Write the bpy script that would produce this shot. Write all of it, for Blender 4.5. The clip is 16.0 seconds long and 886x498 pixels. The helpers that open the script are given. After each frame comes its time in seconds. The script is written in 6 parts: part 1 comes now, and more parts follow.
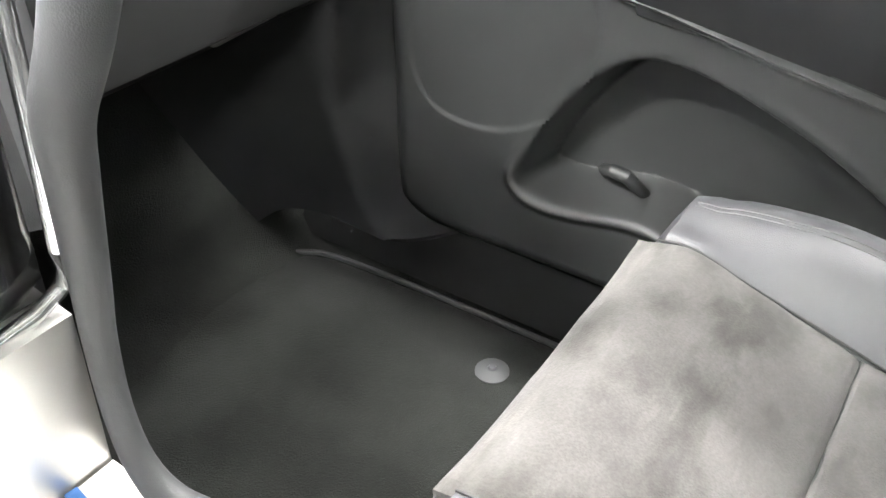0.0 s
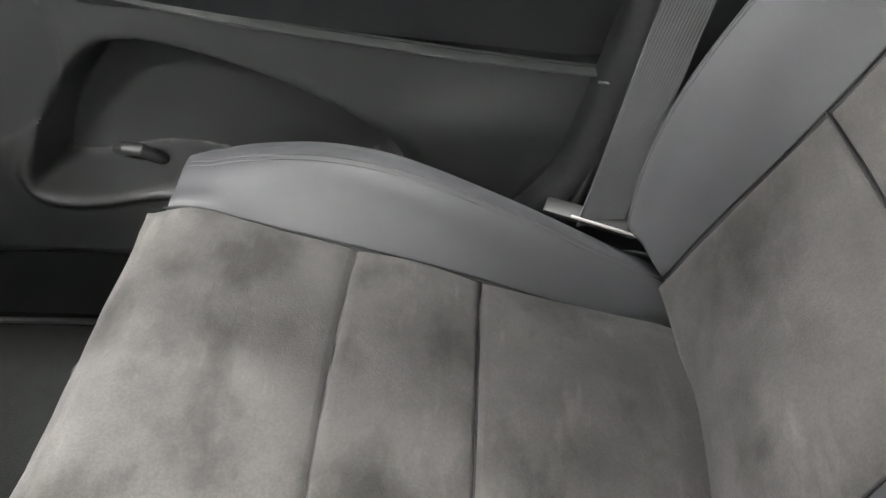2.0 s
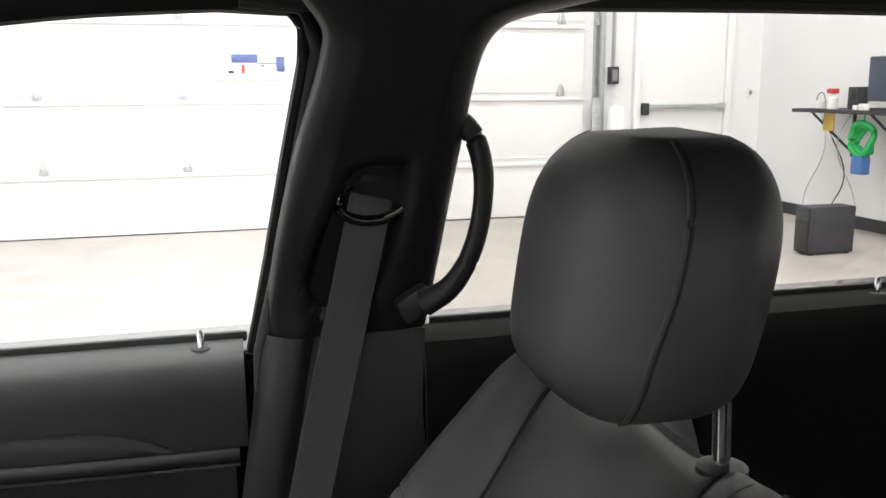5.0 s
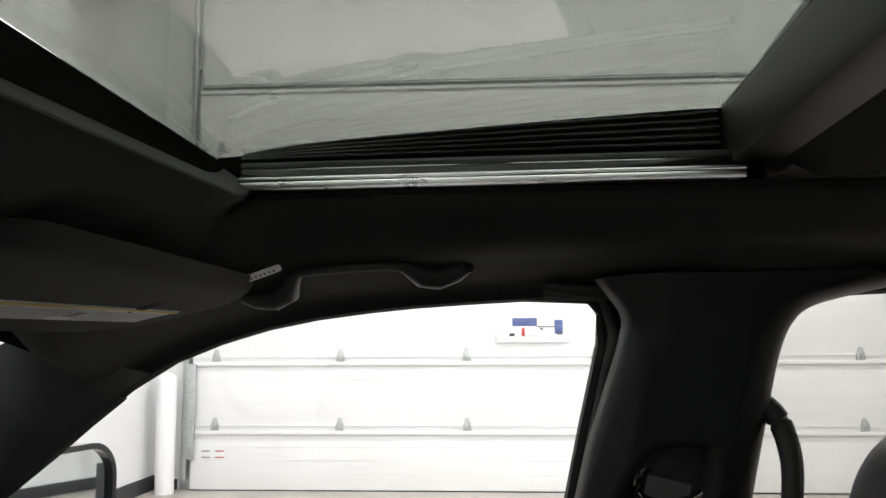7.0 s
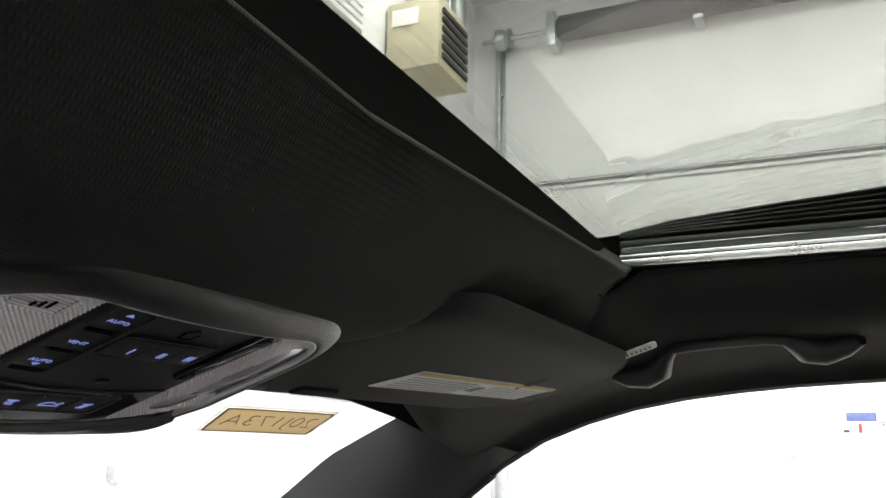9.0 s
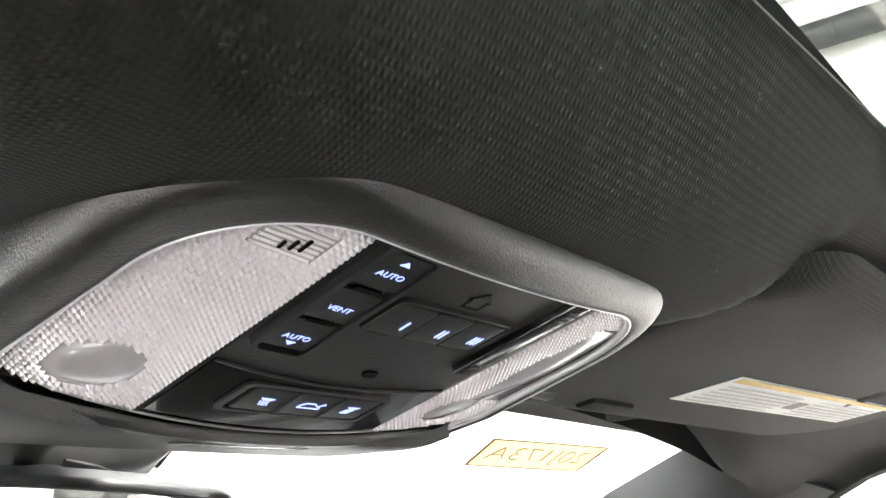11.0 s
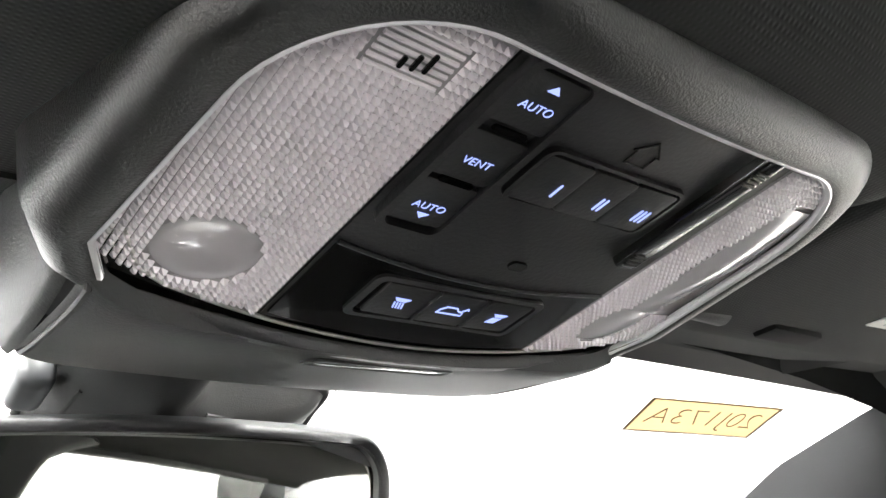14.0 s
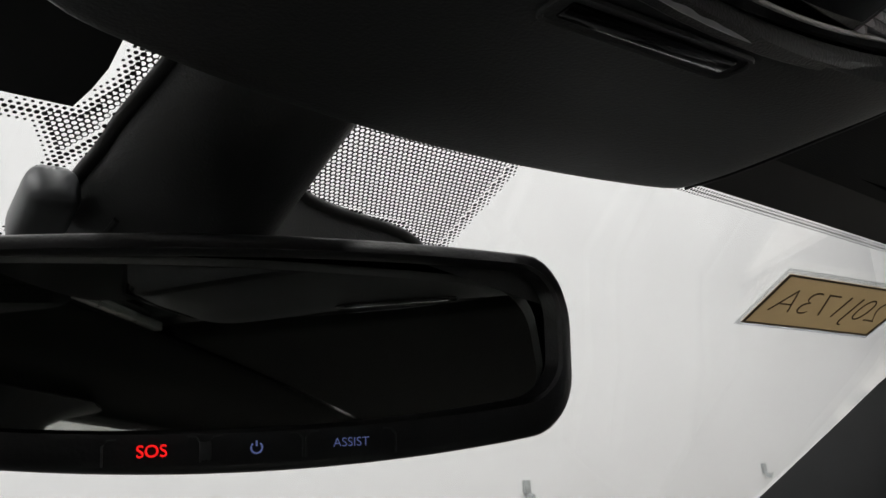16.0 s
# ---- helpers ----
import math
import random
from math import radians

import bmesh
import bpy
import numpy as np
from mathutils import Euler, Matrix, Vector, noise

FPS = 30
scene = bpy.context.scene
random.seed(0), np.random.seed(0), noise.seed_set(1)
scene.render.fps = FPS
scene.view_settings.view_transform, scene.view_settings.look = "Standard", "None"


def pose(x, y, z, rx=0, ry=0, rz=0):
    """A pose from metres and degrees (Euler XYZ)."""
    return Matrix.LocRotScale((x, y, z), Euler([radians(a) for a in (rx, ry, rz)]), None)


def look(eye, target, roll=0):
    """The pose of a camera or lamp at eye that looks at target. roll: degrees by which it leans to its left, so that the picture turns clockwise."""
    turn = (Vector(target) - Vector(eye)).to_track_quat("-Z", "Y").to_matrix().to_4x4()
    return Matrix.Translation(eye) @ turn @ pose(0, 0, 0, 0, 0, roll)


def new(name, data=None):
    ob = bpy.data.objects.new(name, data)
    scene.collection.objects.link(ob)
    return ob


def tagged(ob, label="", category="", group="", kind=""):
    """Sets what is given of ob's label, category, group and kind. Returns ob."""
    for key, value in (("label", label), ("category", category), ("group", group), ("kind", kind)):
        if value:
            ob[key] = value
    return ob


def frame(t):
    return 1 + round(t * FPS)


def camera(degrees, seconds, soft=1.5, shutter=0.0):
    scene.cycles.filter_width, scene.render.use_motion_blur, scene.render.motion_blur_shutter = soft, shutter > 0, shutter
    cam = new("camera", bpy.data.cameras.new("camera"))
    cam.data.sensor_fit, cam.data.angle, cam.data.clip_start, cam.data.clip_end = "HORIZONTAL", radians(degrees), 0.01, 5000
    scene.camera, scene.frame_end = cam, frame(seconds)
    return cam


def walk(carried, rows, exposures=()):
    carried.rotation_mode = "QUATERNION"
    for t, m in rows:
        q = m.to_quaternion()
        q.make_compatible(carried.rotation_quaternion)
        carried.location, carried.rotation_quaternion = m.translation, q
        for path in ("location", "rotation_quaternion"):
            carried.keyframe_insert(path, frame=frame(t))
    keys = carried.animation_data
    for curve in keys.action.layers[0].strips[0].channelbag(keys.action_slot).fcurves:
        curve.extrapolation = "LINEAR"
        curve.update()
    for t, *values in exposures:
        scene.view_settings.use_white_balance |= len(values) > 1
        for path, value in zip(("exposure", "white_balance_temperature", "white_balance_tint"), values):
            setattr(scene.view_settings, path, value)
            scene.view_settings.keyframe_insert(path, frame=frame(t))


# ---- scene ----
cam = camera(55.6, 16.0)
PATH = [
    (0, (-0.020, 0.300, 1.191), (1.298, 1.216, -0.002), -0.6),
    (0.5, (-0.027, 0.266, 1.201), (1.300, 1.034, -0.084), -1.5),
    (1, (-0.034, 0.242, 1.216), (1.356, 0.817, -0.103), -1.5),
    (1.5, (-0.034, 0.220, 1.226), (1.424, 0.575, -0.096), -1.4),
    (2, (-0.027, 0.188, 1.247), (1.462, 0.296, -0.084), -1.4),
    (2.5, (-0.035, 0.151, 1.287), (1.449, 0.046, -0.050), -2.6),
    (3, (-0.053, 0.111, 1.309), (1.555, -0.075, 0.133), -2.7),
    (3.5, (-0.064, 0.083, 1.320), (1.664, -0.200, 0.354), -2.0),
    (4, (-0.085, 0.067, 1.343), (1.728, -0.297, 0.580), -1.6),
    (4.5, (-0.129, 0.068, 1.455), (1.683, -0.415, 0.761), 0.2),
    (5, (-0.181, 0.038, 1.477), (1.728, -0.422, 1.097), -0.7),
    (5.2, (-0.193, 0.034, 1.491), (1.740, -0.408, 1.234), -0.8),
    (7.3, (-0.209, 0.077, 1.498), (1.753, 0.352, 1.777), 0.3),
    (7.5, (-0.208, 0.089, 1.492), (1.737, 0.451, 1.782), 0.7),
    (8, (-0.216, 0.104, 1.491), (1.682, 0.647, 1.808), 0.7),
    (8.5, (-0.230, 0.106, 1.489), (1.609, 0.791, 1.874), 0.7),
    (9, (-0.235, 0.118, 1.484), (1.532, 0.938, 1.937), 0.6),
    (9.5, (-0.231, 0.137, 1.478), (1.466, 1.077, 1.964), 0.7),
    (10, (-0.209, 0.162, 1.475), (1.406, 1.224, 1.992), 0.7),
    (12.5, (-0.148, 0.197, 1.462), (1.132, 1.623, 2.034), -0.1),
    (13, (-0.143, 0.195, 1.458), (1.107, 1.650, 2.024), -0.3),
    (13.5, (-0.144, 0.200, 1.458), (1.085, 1.674, 2.020), -0.3),
    (14, (-0.144, 0.222, 1.450), (1.078, 1.704, 2.007), -0.4),
    (14.5, (-0.142, 0.268, 1.432), (1.085, 1.753, 1.970), -0.7),
    (15, (-0.119, 0.327, 1.417), (1.142, 1.788, 1.942), -3.0),
    (15.5, (-0.115, 0.347, 1.415), (1.154, 1.804, 1.934), -3.2),
    (16, (-0.117, 0.354, 1.413), (1.145, 1.817, 1.930), -3.4),
]
EXPOSURES = [(0.0, 1.85), (0.4, 1.25), (0.8, 0.65), (1.5, 0.4), (2.0, 0.95), (2.5, 1.7), (3.0, 1.8), (3.5, 1.85), (4.0, 1.55), (4.5, 0.77), (5.0, -0.95), (5.2, -1.25), (7.3, -1.48), (8.5, -0.92), (9.0, -0.5), (10.0, 1.15), (12.3, 1.68), (13.0, 1.55), (13.8, 1.17), (14.5, 0.5), (15.0, -1.35), (15.5, -2.05), (16.0, -2.1)]
walk(cam, [(t, look(eye, target, roll)) for t, eye, target, roll in PATH], EXPOSURES)

# ---- world and lights ----
world = bpy.data.worlds.new("world")
scene.world = world
world.use_nodes = True
world.node_tree.nodes["Background"].inputs[0].default_value = (0.80, 0.84, 0.86, 1)
world.node_tree.nodes["Background"].inputs[1].default_value = 0.35

# the garage stands a little askew to the car: s runs along its big door, d towards it
GA = radians(89.05)
GM = Matrix.Translation((-0.2, 0.05, 1.49)) @ Matrix.Rotation(radians(0.32), 4, "X") @ Matrix(((math.cos(GA), math.sin(GA), 0, 0), (-math.sin(GA), math.cos(GA), 0, 0), (0, 0, 1, -1.49), (0, 0, 0, 1)))
FLOOR, CEIL = 0.125, 6.5


def gpt(s, d, z):
    return GM @ Vector((s, d, z))


def area_lamp(s, d, z, sx, sy, power):
    data = bpy.data.lights.new("tube_light", "AREA")
    data.shape, data.size, data.size_y, data.energy, data.color = "RECTANGLE", sx, sy, power, (0.985, 0.98, 0.96)
    ob = new("ceiling_lamp", data)
    ob.matrix_world = GM @ Matrix.Translation((s, d, z))
    return ob


LAMP_SPOTS = [(s, d) for s in (-2.0, 1.2, 4.4) for d in (-5.0, 1.2, 5.6)]
for s_, d_ in LAMP_SPOTS:
    area_lamp(s_, d_, CEIL - 0.16, 2.4, 0.5, 620 if d_ < -3 else 350)


# ---- materials ----
def material(name, color, rough=0.5, metal=0.0, scale=0.0, bump=0.0, vary=0.0, vscale=8.0, stretch=(1, 1, 1), spec=0.5, coat=0.0, kind="noise", color2=None, sheen=0.0):
    m = bpy.data.materials.new(name)
    m.use_nodes = True
    nt = m.node_tree
    b = nt.nodes["Principled BSDF"]
    b.inputs["Base Color"].default_value = (*color, 1)
    b.inputs["Roughness"].default_value = rough
    b.inputs["Metallic"].default_value = metal
    b.inputs["Specular IOR Level"].default_value = spec
    b.inputs["Coat Weight"].default_value = coat
    b.inputs["Sheen Weight"].default_value = sheen
    tc = nt.nodes.new("ShaderNodeTexCoord")
    mp = nt.nodes.new("ShaderNodeMapping")
    mp.inputs["Scale"].default_value = stretch
    nt.links.new(tc.outputs["Object"], mp.inputs["Vector"])
    if vary > 0:
        n = nt.nodes.new("ShaderNodeTexNoise")
        n.inputs["Scale"].default_value, n.inputs["Detail"].default_value, n.inputs["Roughness"].default_value = vscale, 6, 0.6
        nt.links.new(mp.outputs[0], n.inputs["Vector"])
        r = nt.nodes.new("ShaderNodeValToRGB")
        r.color_ramp.elements[0].position, r.color_ramp.elements[1].position = 0.32, 0.68
        c2 = color2 or tuple(min(1, c * (1 + vary)) for c in color)
        c1 = tuple(c * (1 - vary) for c in color) if not color2 else color
        r.color_ramp.elements[0].color, r.color_ramp.elements[1].color = (*c1, 1), (*c2, 1)
        nt.links.new(n.outputs["Fac"], r.inputs[0])
        nt.links.new(r.outputs[0], b.inputs["Base Color"])
        rr = nt.nodes.new("ShaderNodeMapRange")
        rr.inputs["To Min"].default_value, rr.inputs["To Max"].default_value = max(0, rough - 0.08), min(1, rough + 0.08)
        nt.links.new(n.outputs["Fac"], rr.inputs["Value"])
        nt.links.new(rr.outputs[0], b.inputs["Roughness"])
    if bump > 0:
        if kind == "noise":
            t = nt.nodes.new("ShaderNodeTexNoise")
            t.inputs["Scale"].default_value, t.inputs["Detail"].default_value = scale, 4
            out = t.outputs["Fac"]
        elif kind == "voronoi":
            t = nt.nodes.new("ShaderNodeTexVoronoi")
            t.inputs["Scale"].default_value = scale
            out = t.outputs["Distance"]
        else:
            t = nt.nodes.new("ShaderNodeTexWave")
            t.inputs["Scale"].default_value, t.inputs["Distortion"].default_value = scale, 0.3
            t.bands_direction = kind
            out = t.outputs["Fac"]
        nt.links.new(mp.outputs[0], t.inputs["Vector"])
        bp = nt.nodes.new("ShaderNodeBump")
        bp.inputs["Strength"].default_value, bp.inputs["Distance"].default_value = bump, 0.002
        nt.links.new(out, bp.inputs["Height"])
        nt.links.new(bp.outputs[0], b.inputs["Normal"])
    return m


def weave(name, color, pitch, rough=0.85):
    """A knitted cloth: two crossed waves as relief, slight mottling."""
    m = material(name, color, rough, vary=0.18, vscale=14, sheen=0.02, spec=0.25)
    nt = m.node_tree
    b = nt.nodes["Principled BSDF"]
    tc = nt.nodes.new("ShaderNodeTexCoord")
    outs = []
    for direction, k in (("X", 1.0), ("Y", 1.0)):
        w = nt.nodes.new("ShaderNodeTexWave")
        w.bands_direction = direction
        w.inputs["Scale"].default_value, w.inputs["Distortion"].default_value = k * 0.314 / pitch, 0.6
        w.inputs["Detail"].default_value, w.inputs["Detail Scale"].default_value = 1, 3
        nt.links.new(tc.outputs["Object"], w.inputs["Vector"])
        outs.append(w)
    mul = nt.nodes.new("ShaderNodeMath")
    mul.operation = "MULTIPLY"
    nt.links.new(outs[0].outputs["Fac"], mul.inputs[0])
    nt.links.new(outs[1].outputs["Fac"], mul.inputs[1])
    bp = nt.nodes.new("ShaderNodeBump")
    bp.inputs["Strength"].default_value, bp.inputs["Distance"].default_value = 0.27, 0.0005
    nt.links.new(mul.outputs[0], bp.inputs["Height"])
    nt.links.new(bp.outputs[0], b.inputs["Normal"])
    return m


def glowing(name, color, strength, base=(0.02, 0.02, 0.02)):
    m = material(name, base, 0.4)
    b = m.node_tree.nodes["Principled BSDF"]
    b.inputs["Emission Color"].default_value = (*color, 1)
    b.inputs["Emission Strength"].default_value = strength
    return m


def glassy(name, color, rough=0.0, base=0.04):
    """Thin clear glass: what is behind shows through, with the mirror of its surface on it."""
    m = bpy.data.materials.new(name)
    m.use_nodes = True
    nt = m.node_tree
    nt.nodes.remove(nt.nodes["Principled BSDF"])
    tr, gl, mx, lw, pw, mr = (nt.nodes.new(k) for k in ("ShaderNodeBsdfTransparent", "ShaderNodeBsdfGlossy", "ShaderNodeMixShader", "ShaderNodeLayerWeight", "ShaderNodeMath", "ShaderNodeMapRange"))
    tr.inputs[0].default_value = (*color, 1)
    gl.inputs["Roughness"].default_value = rough
    lw.inputs[0].default_value = 0.5
    pw.operation, pw.inputs[1].default_value = "POWER", 5.0
    mr.inputs["To Min"].default_value = base
    nt.links.new(lw.outputs["Facing"], pw.inputs[0])
    nt.links.new(pw.outputs[0], mr.inputs["Value"])
    nt.links.new(mr.outputs[0], mx.inputs[0])
    nt.links.new(tr.outputs[0], mx.inputs[1])
    nt.links.new(gl.outputs[0], mx.inputs[2])
    nt.links.new(mx.outputs[0], nt.nodes["Material Output"].inputs[0])
    return m


LEATHER = material("black_leather", (0.054, 0.054, 0.058), 0.47, scale=1100, bump=0.10, vary=0.12, vscale=9, kind="voronoi")
def suede(name):
    """Worn grey suede cloth: fine honeycomb relief, darker greasy smudges, pale scuffs."""
    m = material(name, (0.068, 0.065, 0.061), 0.95, sheen=0.10, spec=0.18)
    nt = m.node_tree
    b = nt.nodes["Principled BSDF"]
    tc = nt.nodes.new("ShaderNodeTexCoord")
    def noise_(scale, detail, stretch=(1, 1, 1)):
        mp, n = nt.nodes.new("ShaderNodeMapping"), nt.nodes.new("ShaderNodeTexNoise")
        mp.inputs["Scale"].default_value = stretch
        n.inputs["Scale"].default_value, n.inputs["Detail"].default_value, n.inputs["Roughness"].default_value = scale, detail, 0.6
        nt.links.new(tc.outputs["Object"], mp.inputs["Vector"])
        nt.links.new(mp.outputs[0], n.inputs["Vector"])
        return n.outputs["Fac"]
    def ramp(fac, p0, c0, p1, c1):
        r = nt.nodes.new("ShaderNodeValToRGB")
        r.color_ramp.elements[0].position, r.color_ramp.elements[1].position = p0, p1
        r.color_ramp.elements[0].color, r.color_ramp.elements[1].color = (*c0, 1), (*c1, 1)
        nt.links.new(fac, r.inputs[0])
        return r.outputs[0]
    def mix(kind, fac, a, c):
        x = nt.nodes.new("ShaderNodeMix")
        x.data_type, x.blend_type = "RGBA", kind
        x.inputs[0].default_value = fac
        nt.links.new(a, x.inputs[6])
        nt.links.new(c, x.inputs[7])
        return x.outputs[2]
    base = ramp(noise_(13, 5), 0.30, (0.058, 0.0556, 0.0532), 0.66, (0.094, 0.0900, 0.0862))
    smudge = ramp(noise_(7.5, 4, (1.0, 1.7, 1)), 0.36, (0.46, 0.46, 0.44), 0.50, (1, 1, 1))
    scuff = ramp(noise_(26, 3, (0.35, 1.6, 1)), 0.60, (1, 1, 1), 0.72, (1.35, 1.34, 1.32))
    grain = ramp(noise_(420, 2), 0.35, (0.90, 0.90, 0.90), 0.65, (1.07, 1.07, 1.07))
    c = mix("MULTIPLY", 1.0, mix("MULTIPLY", 1.0, mix("MULTIPLY", 0.9, base, smudge), scuff), grain)
    nt.links.new(c, b.inputs["Base Color"])
    v = nt.nodes.new("ShaderNodeTexVoronoi")
    v.inputs["Scale"].default_value = 620
    nt.links.new(tc.outputs["Object"], v.inputs["Vector"])
    bp = nt.nodes.new("ShaderNodeBump")
    bp.inputs["Strength"].default_value, bp.inputs["Distance"].default_value = 0.22, 0.0010
    nt.links.new(v.outputs["Distance"], bp.inputs["Height"])
    nt.links.new(bp.outputs[0], b.inputs["Normal"])
    return m


SUEDE = suede("worn_suede")
STITCH = material("grey_thread", (0.07, 0.07, 0.072), 0.7)
SENSOR = material("grey_sensor_plastic", (0.065, 0.068, 0.072), 0.4, spec=0.5, vary=0.05)
STEEL = material("dull_tongue_steel", (0.16, 0.16, 0.165), 0.35, 0.9)
PLASTIC = material("grained_black_plastic", (0.028, 0.029, 0.029), 0.46, scale=1300, bump=0.16, vary=0.1, vscale=12)
PILLAR = material("satin_black_pillar_plastic", (0.017, 0.017, 0.018), 0.40, scale=1300, bump=0.12, vary=0.1, vscale=12)
ARMPAD = material("matt_padded_vinyl", (0.022, 0.022, 0.023), 0.75, scale=1200, bump=0.15, vary=0.15, vscale=12, spec=0.22, kind="voronoi")
DARKTRIM = material("matt_black_dash_trim", (0.011, 0.011, 0.011), 0.8, scale=1200, bump=0.15, vary=0.15, vscale=12, spec=0.15)
SOFT = material("soft_touch_trim", (0.037, 0.038, 0.039), 0.58, spec=0.4, scale=1200, bump=0.10, vary=0.1, vscale=10, kind="voronoi")
BEZEL = material("coarse_grained_console_plastic", (0.011, 0.011, 0.011), 0.30, scale=1600, bump=0.22, spec=0.7)
HEADCLOTH = weave("black_headliner_cloth", (0.0135, 0.014, 0.0135), 0.0017)
FLOCK = material("black_flocked_seal", (0.004, 0.004, 0.004), 0.95, spec=0.06, vary=0.1)
CARPET = material("black_carpet", (0.0135, 0.0142, 0.0130), 0.98, scale=500, bump=1.0, vary=0.4, vscale=7, spec=0.1, sheen=0.05)
RUBBER = material("black_rubber_seal", (0.012, 0.012, 0.012), 0.55, vary=0.1)
CHROME = material("chrome", (0.78, 0.79, 0.80), 0.20, 1.0)
LINE = material("bright_trim_line", (0.80, 0.80, 0.82), 0.28, 0.45)
SATIN = material("satin_silver_trim", (0.55, 0.54, 0.52), 0.38, 1.0, scale=700, bump=0.08, stretch=(1, 12, 1))
ALU = material("brushed_aluminium", (0.62, 0.63, 0.64), 0.3, 1.0, vary=0.1, vscale=40)
GLOSS = material("gloss_black_plastic", (0.006, 0.006, 0.006), 0.1, coat=0.5)
BTN = material("button_black_plastic", (0.011, 0.011, 0.012), 0.42, scale=800, bump=0.1)
WEB = material("grey_belt_webbing", (0.085, 0.085, 0.09), 0.75, scale=110, bump=0.22, kind="Y", vary=0.1, vscale=20)
WEB.node_tree.nodes["Mapping"].inputs["Rotation"].default_value = (radians(-16), 0, 0)
PAINT = material("white_wall_paint", (0.80, 0.80, 0.81), 0.75, vary=0.03, vscale=1.2, scale=60, bump=0.05)
DOORW = material("white_door_steel", (0.82, 0.82, 0.82), 0.45, vary=0.02, vscale=1.5, scale=200, bump=0.05)
CONCRETE = material("sealed_concrete", (0.42, 0.39, 0.36), 0.45, vary=0.14, vscale=2.2, scale=30, bump=0.08)
GALV = material("galvanised_steel", (0.50, 0.52, 0.52), 0.42, 0.85, vary=0.18, vscale=30)
BEIGE = material("beige_enamel", (0.50, 0.45, 0.33), 0.45, vary=0.08, vscale=5)
DARKM = material("dark_steel", (0.05, 0.05, 0.055), 0.5, 0.3, vary=0.15)
LABEL = material("white_paper_label", (0.84, 0.83, 0.80), 0.6, vary=0.05, vscale=30)
INK = material("grey_print", (0.22, 0.22, 0.23), 0.6)
PALEINK = material("pale_grey_print", (0.50, 0.50, 0.50), 0.6)
YELLOWP = material("yellow_print", (0.62, 0.43, 0.10), 0.6)
STICK = material("translucent_tan_sticker", (0.52, 0.43, 0.28), 0.6, vary=0.1, vscale=40)
_tl, _ms = STICK.node_tree.nodes.new("ShaderNodeBsdfTranslucent"), STICK.node_tree.nodes.new("ShaderNodeMixShader")
_tl.inputs[0].default_value, _ms.inputs[0].default_value = (0.58, 0.49, 0.35, 1), 0.6
STICK.node_tree.links.new(STICK.node_tree.nodes["Principled BSDF"].outputs[0], _ms.inputs[1])
STICK.node_tree.links.new(_tl.outputs[0], _ms.inputs[2])
STICK.node_tree.links.new(_ms.outputs[0], STICK.node_tree.nodes["Material Output"].inputs[0])
MARKER = material("black_marker", (0.10, 0.065, 0.035), 0.6)
BLACKP = material("black_body_paint", (0.012, 0.012, 0.014), 0.2, coat=0.6)
GREENP = material("green_cable", (0.02, 0.42, 0.10), 0.5)
BLUEP = material("blue_plastic", (0.06, 0.16, 0.42), 0.5)
TRUCKB = material("printed_truck_blue", (0.10, 0.13, 0.30), 0.6, vary=0.3, vscale=30)
REDP = material("red_plastic", (0.5, 0.05, 0.04), 0.5)
SCREEN = material("dark_screen", (0.05, 0.07, 0.11), 0.25)
GLASS = glassy("window_glass", (0.94, 0.95, 0.95))
TINT = glassy("tinted_rear_glass", (0.76, 0.76, 0.75))
ROOFGLASS = glassy("tinted_roof_glass", (0.49, 0.505, 0.48))
MIRROR = material("mirror_silver", (0.42, 0.44, 0.42), 0.02, 1.0)
DOORMIRROR = material("outer_mirror_silver", (0.82, 0.84, 0.84), 0.02, 1.0)
BLUEG = glowing("blue_white_backlight", (0.34, 0.42, 1.0), 0.75)
REDG = glowing("red_backlight", (1.0, 0.01, 0.01), 6.0)
TUBE = glowing("lit_diffuser", (1.0, 0.98, 0.94), 6.0, (0.8, 0.8, 0.8))


# ---- mesh helpers ----
def mesh_object(name, verts, faces, mat, parent=None, label="", smooth=True):
    me = bpy.data.meshes.new(name)
    me.from_pydata([tuple(v) for v in verts], [], faces)
    bm = bmesh.new()
    bm.from_mesh(me)
    bmesh.ops.remove_doubles(bm, verts=bm.verts, dist=1e-5)
    bmesh.ops.recalc_face_normals(bm, faces=bm.faces)
    bm.to_mesh(me)
    bm.free()
    me.materials.append(mat)
    if smooth:
        me.shade_smooth()
        me.set_sharp_from_angle(angle=radians(38))
    ob = new(name, me)
    if parent:
        ob.parent = parent
        ob.matrix_parent_inverse = parent.matrix_world.inverted()
    if label:
        ob["label"] = label
    return ob


def part(name, bm, mat, parent=None, label="", smooth=True):
    me = bpy.data.meshes.new(name)
    bmesh.ops.recalc_face_normals(bm, faces=bm.faces)
    bm.to_mesh(me)
    bm.free()
    me.materials.append(mat)
    if smooth:
        me.shade_smooth()
        me.set_sharp_from_angle(angle=radians(38))
    ob = new(name, me)
    if parent:
        ob.parent = parent
        ob.matrix_parent_inverse = parent.matrix_world.inverted()
    if label:
        ob["label"] = label
    return ob


def thing(name, at_, label, category, group="", kind=""):
    ob = new(name)
    ob.empty_display_size = 0.05
    ob.matrix_world = Matrix.Translation(at_)
    bpy.context.view_layer.update()
    return tagged(ob, label, category, group, kind)


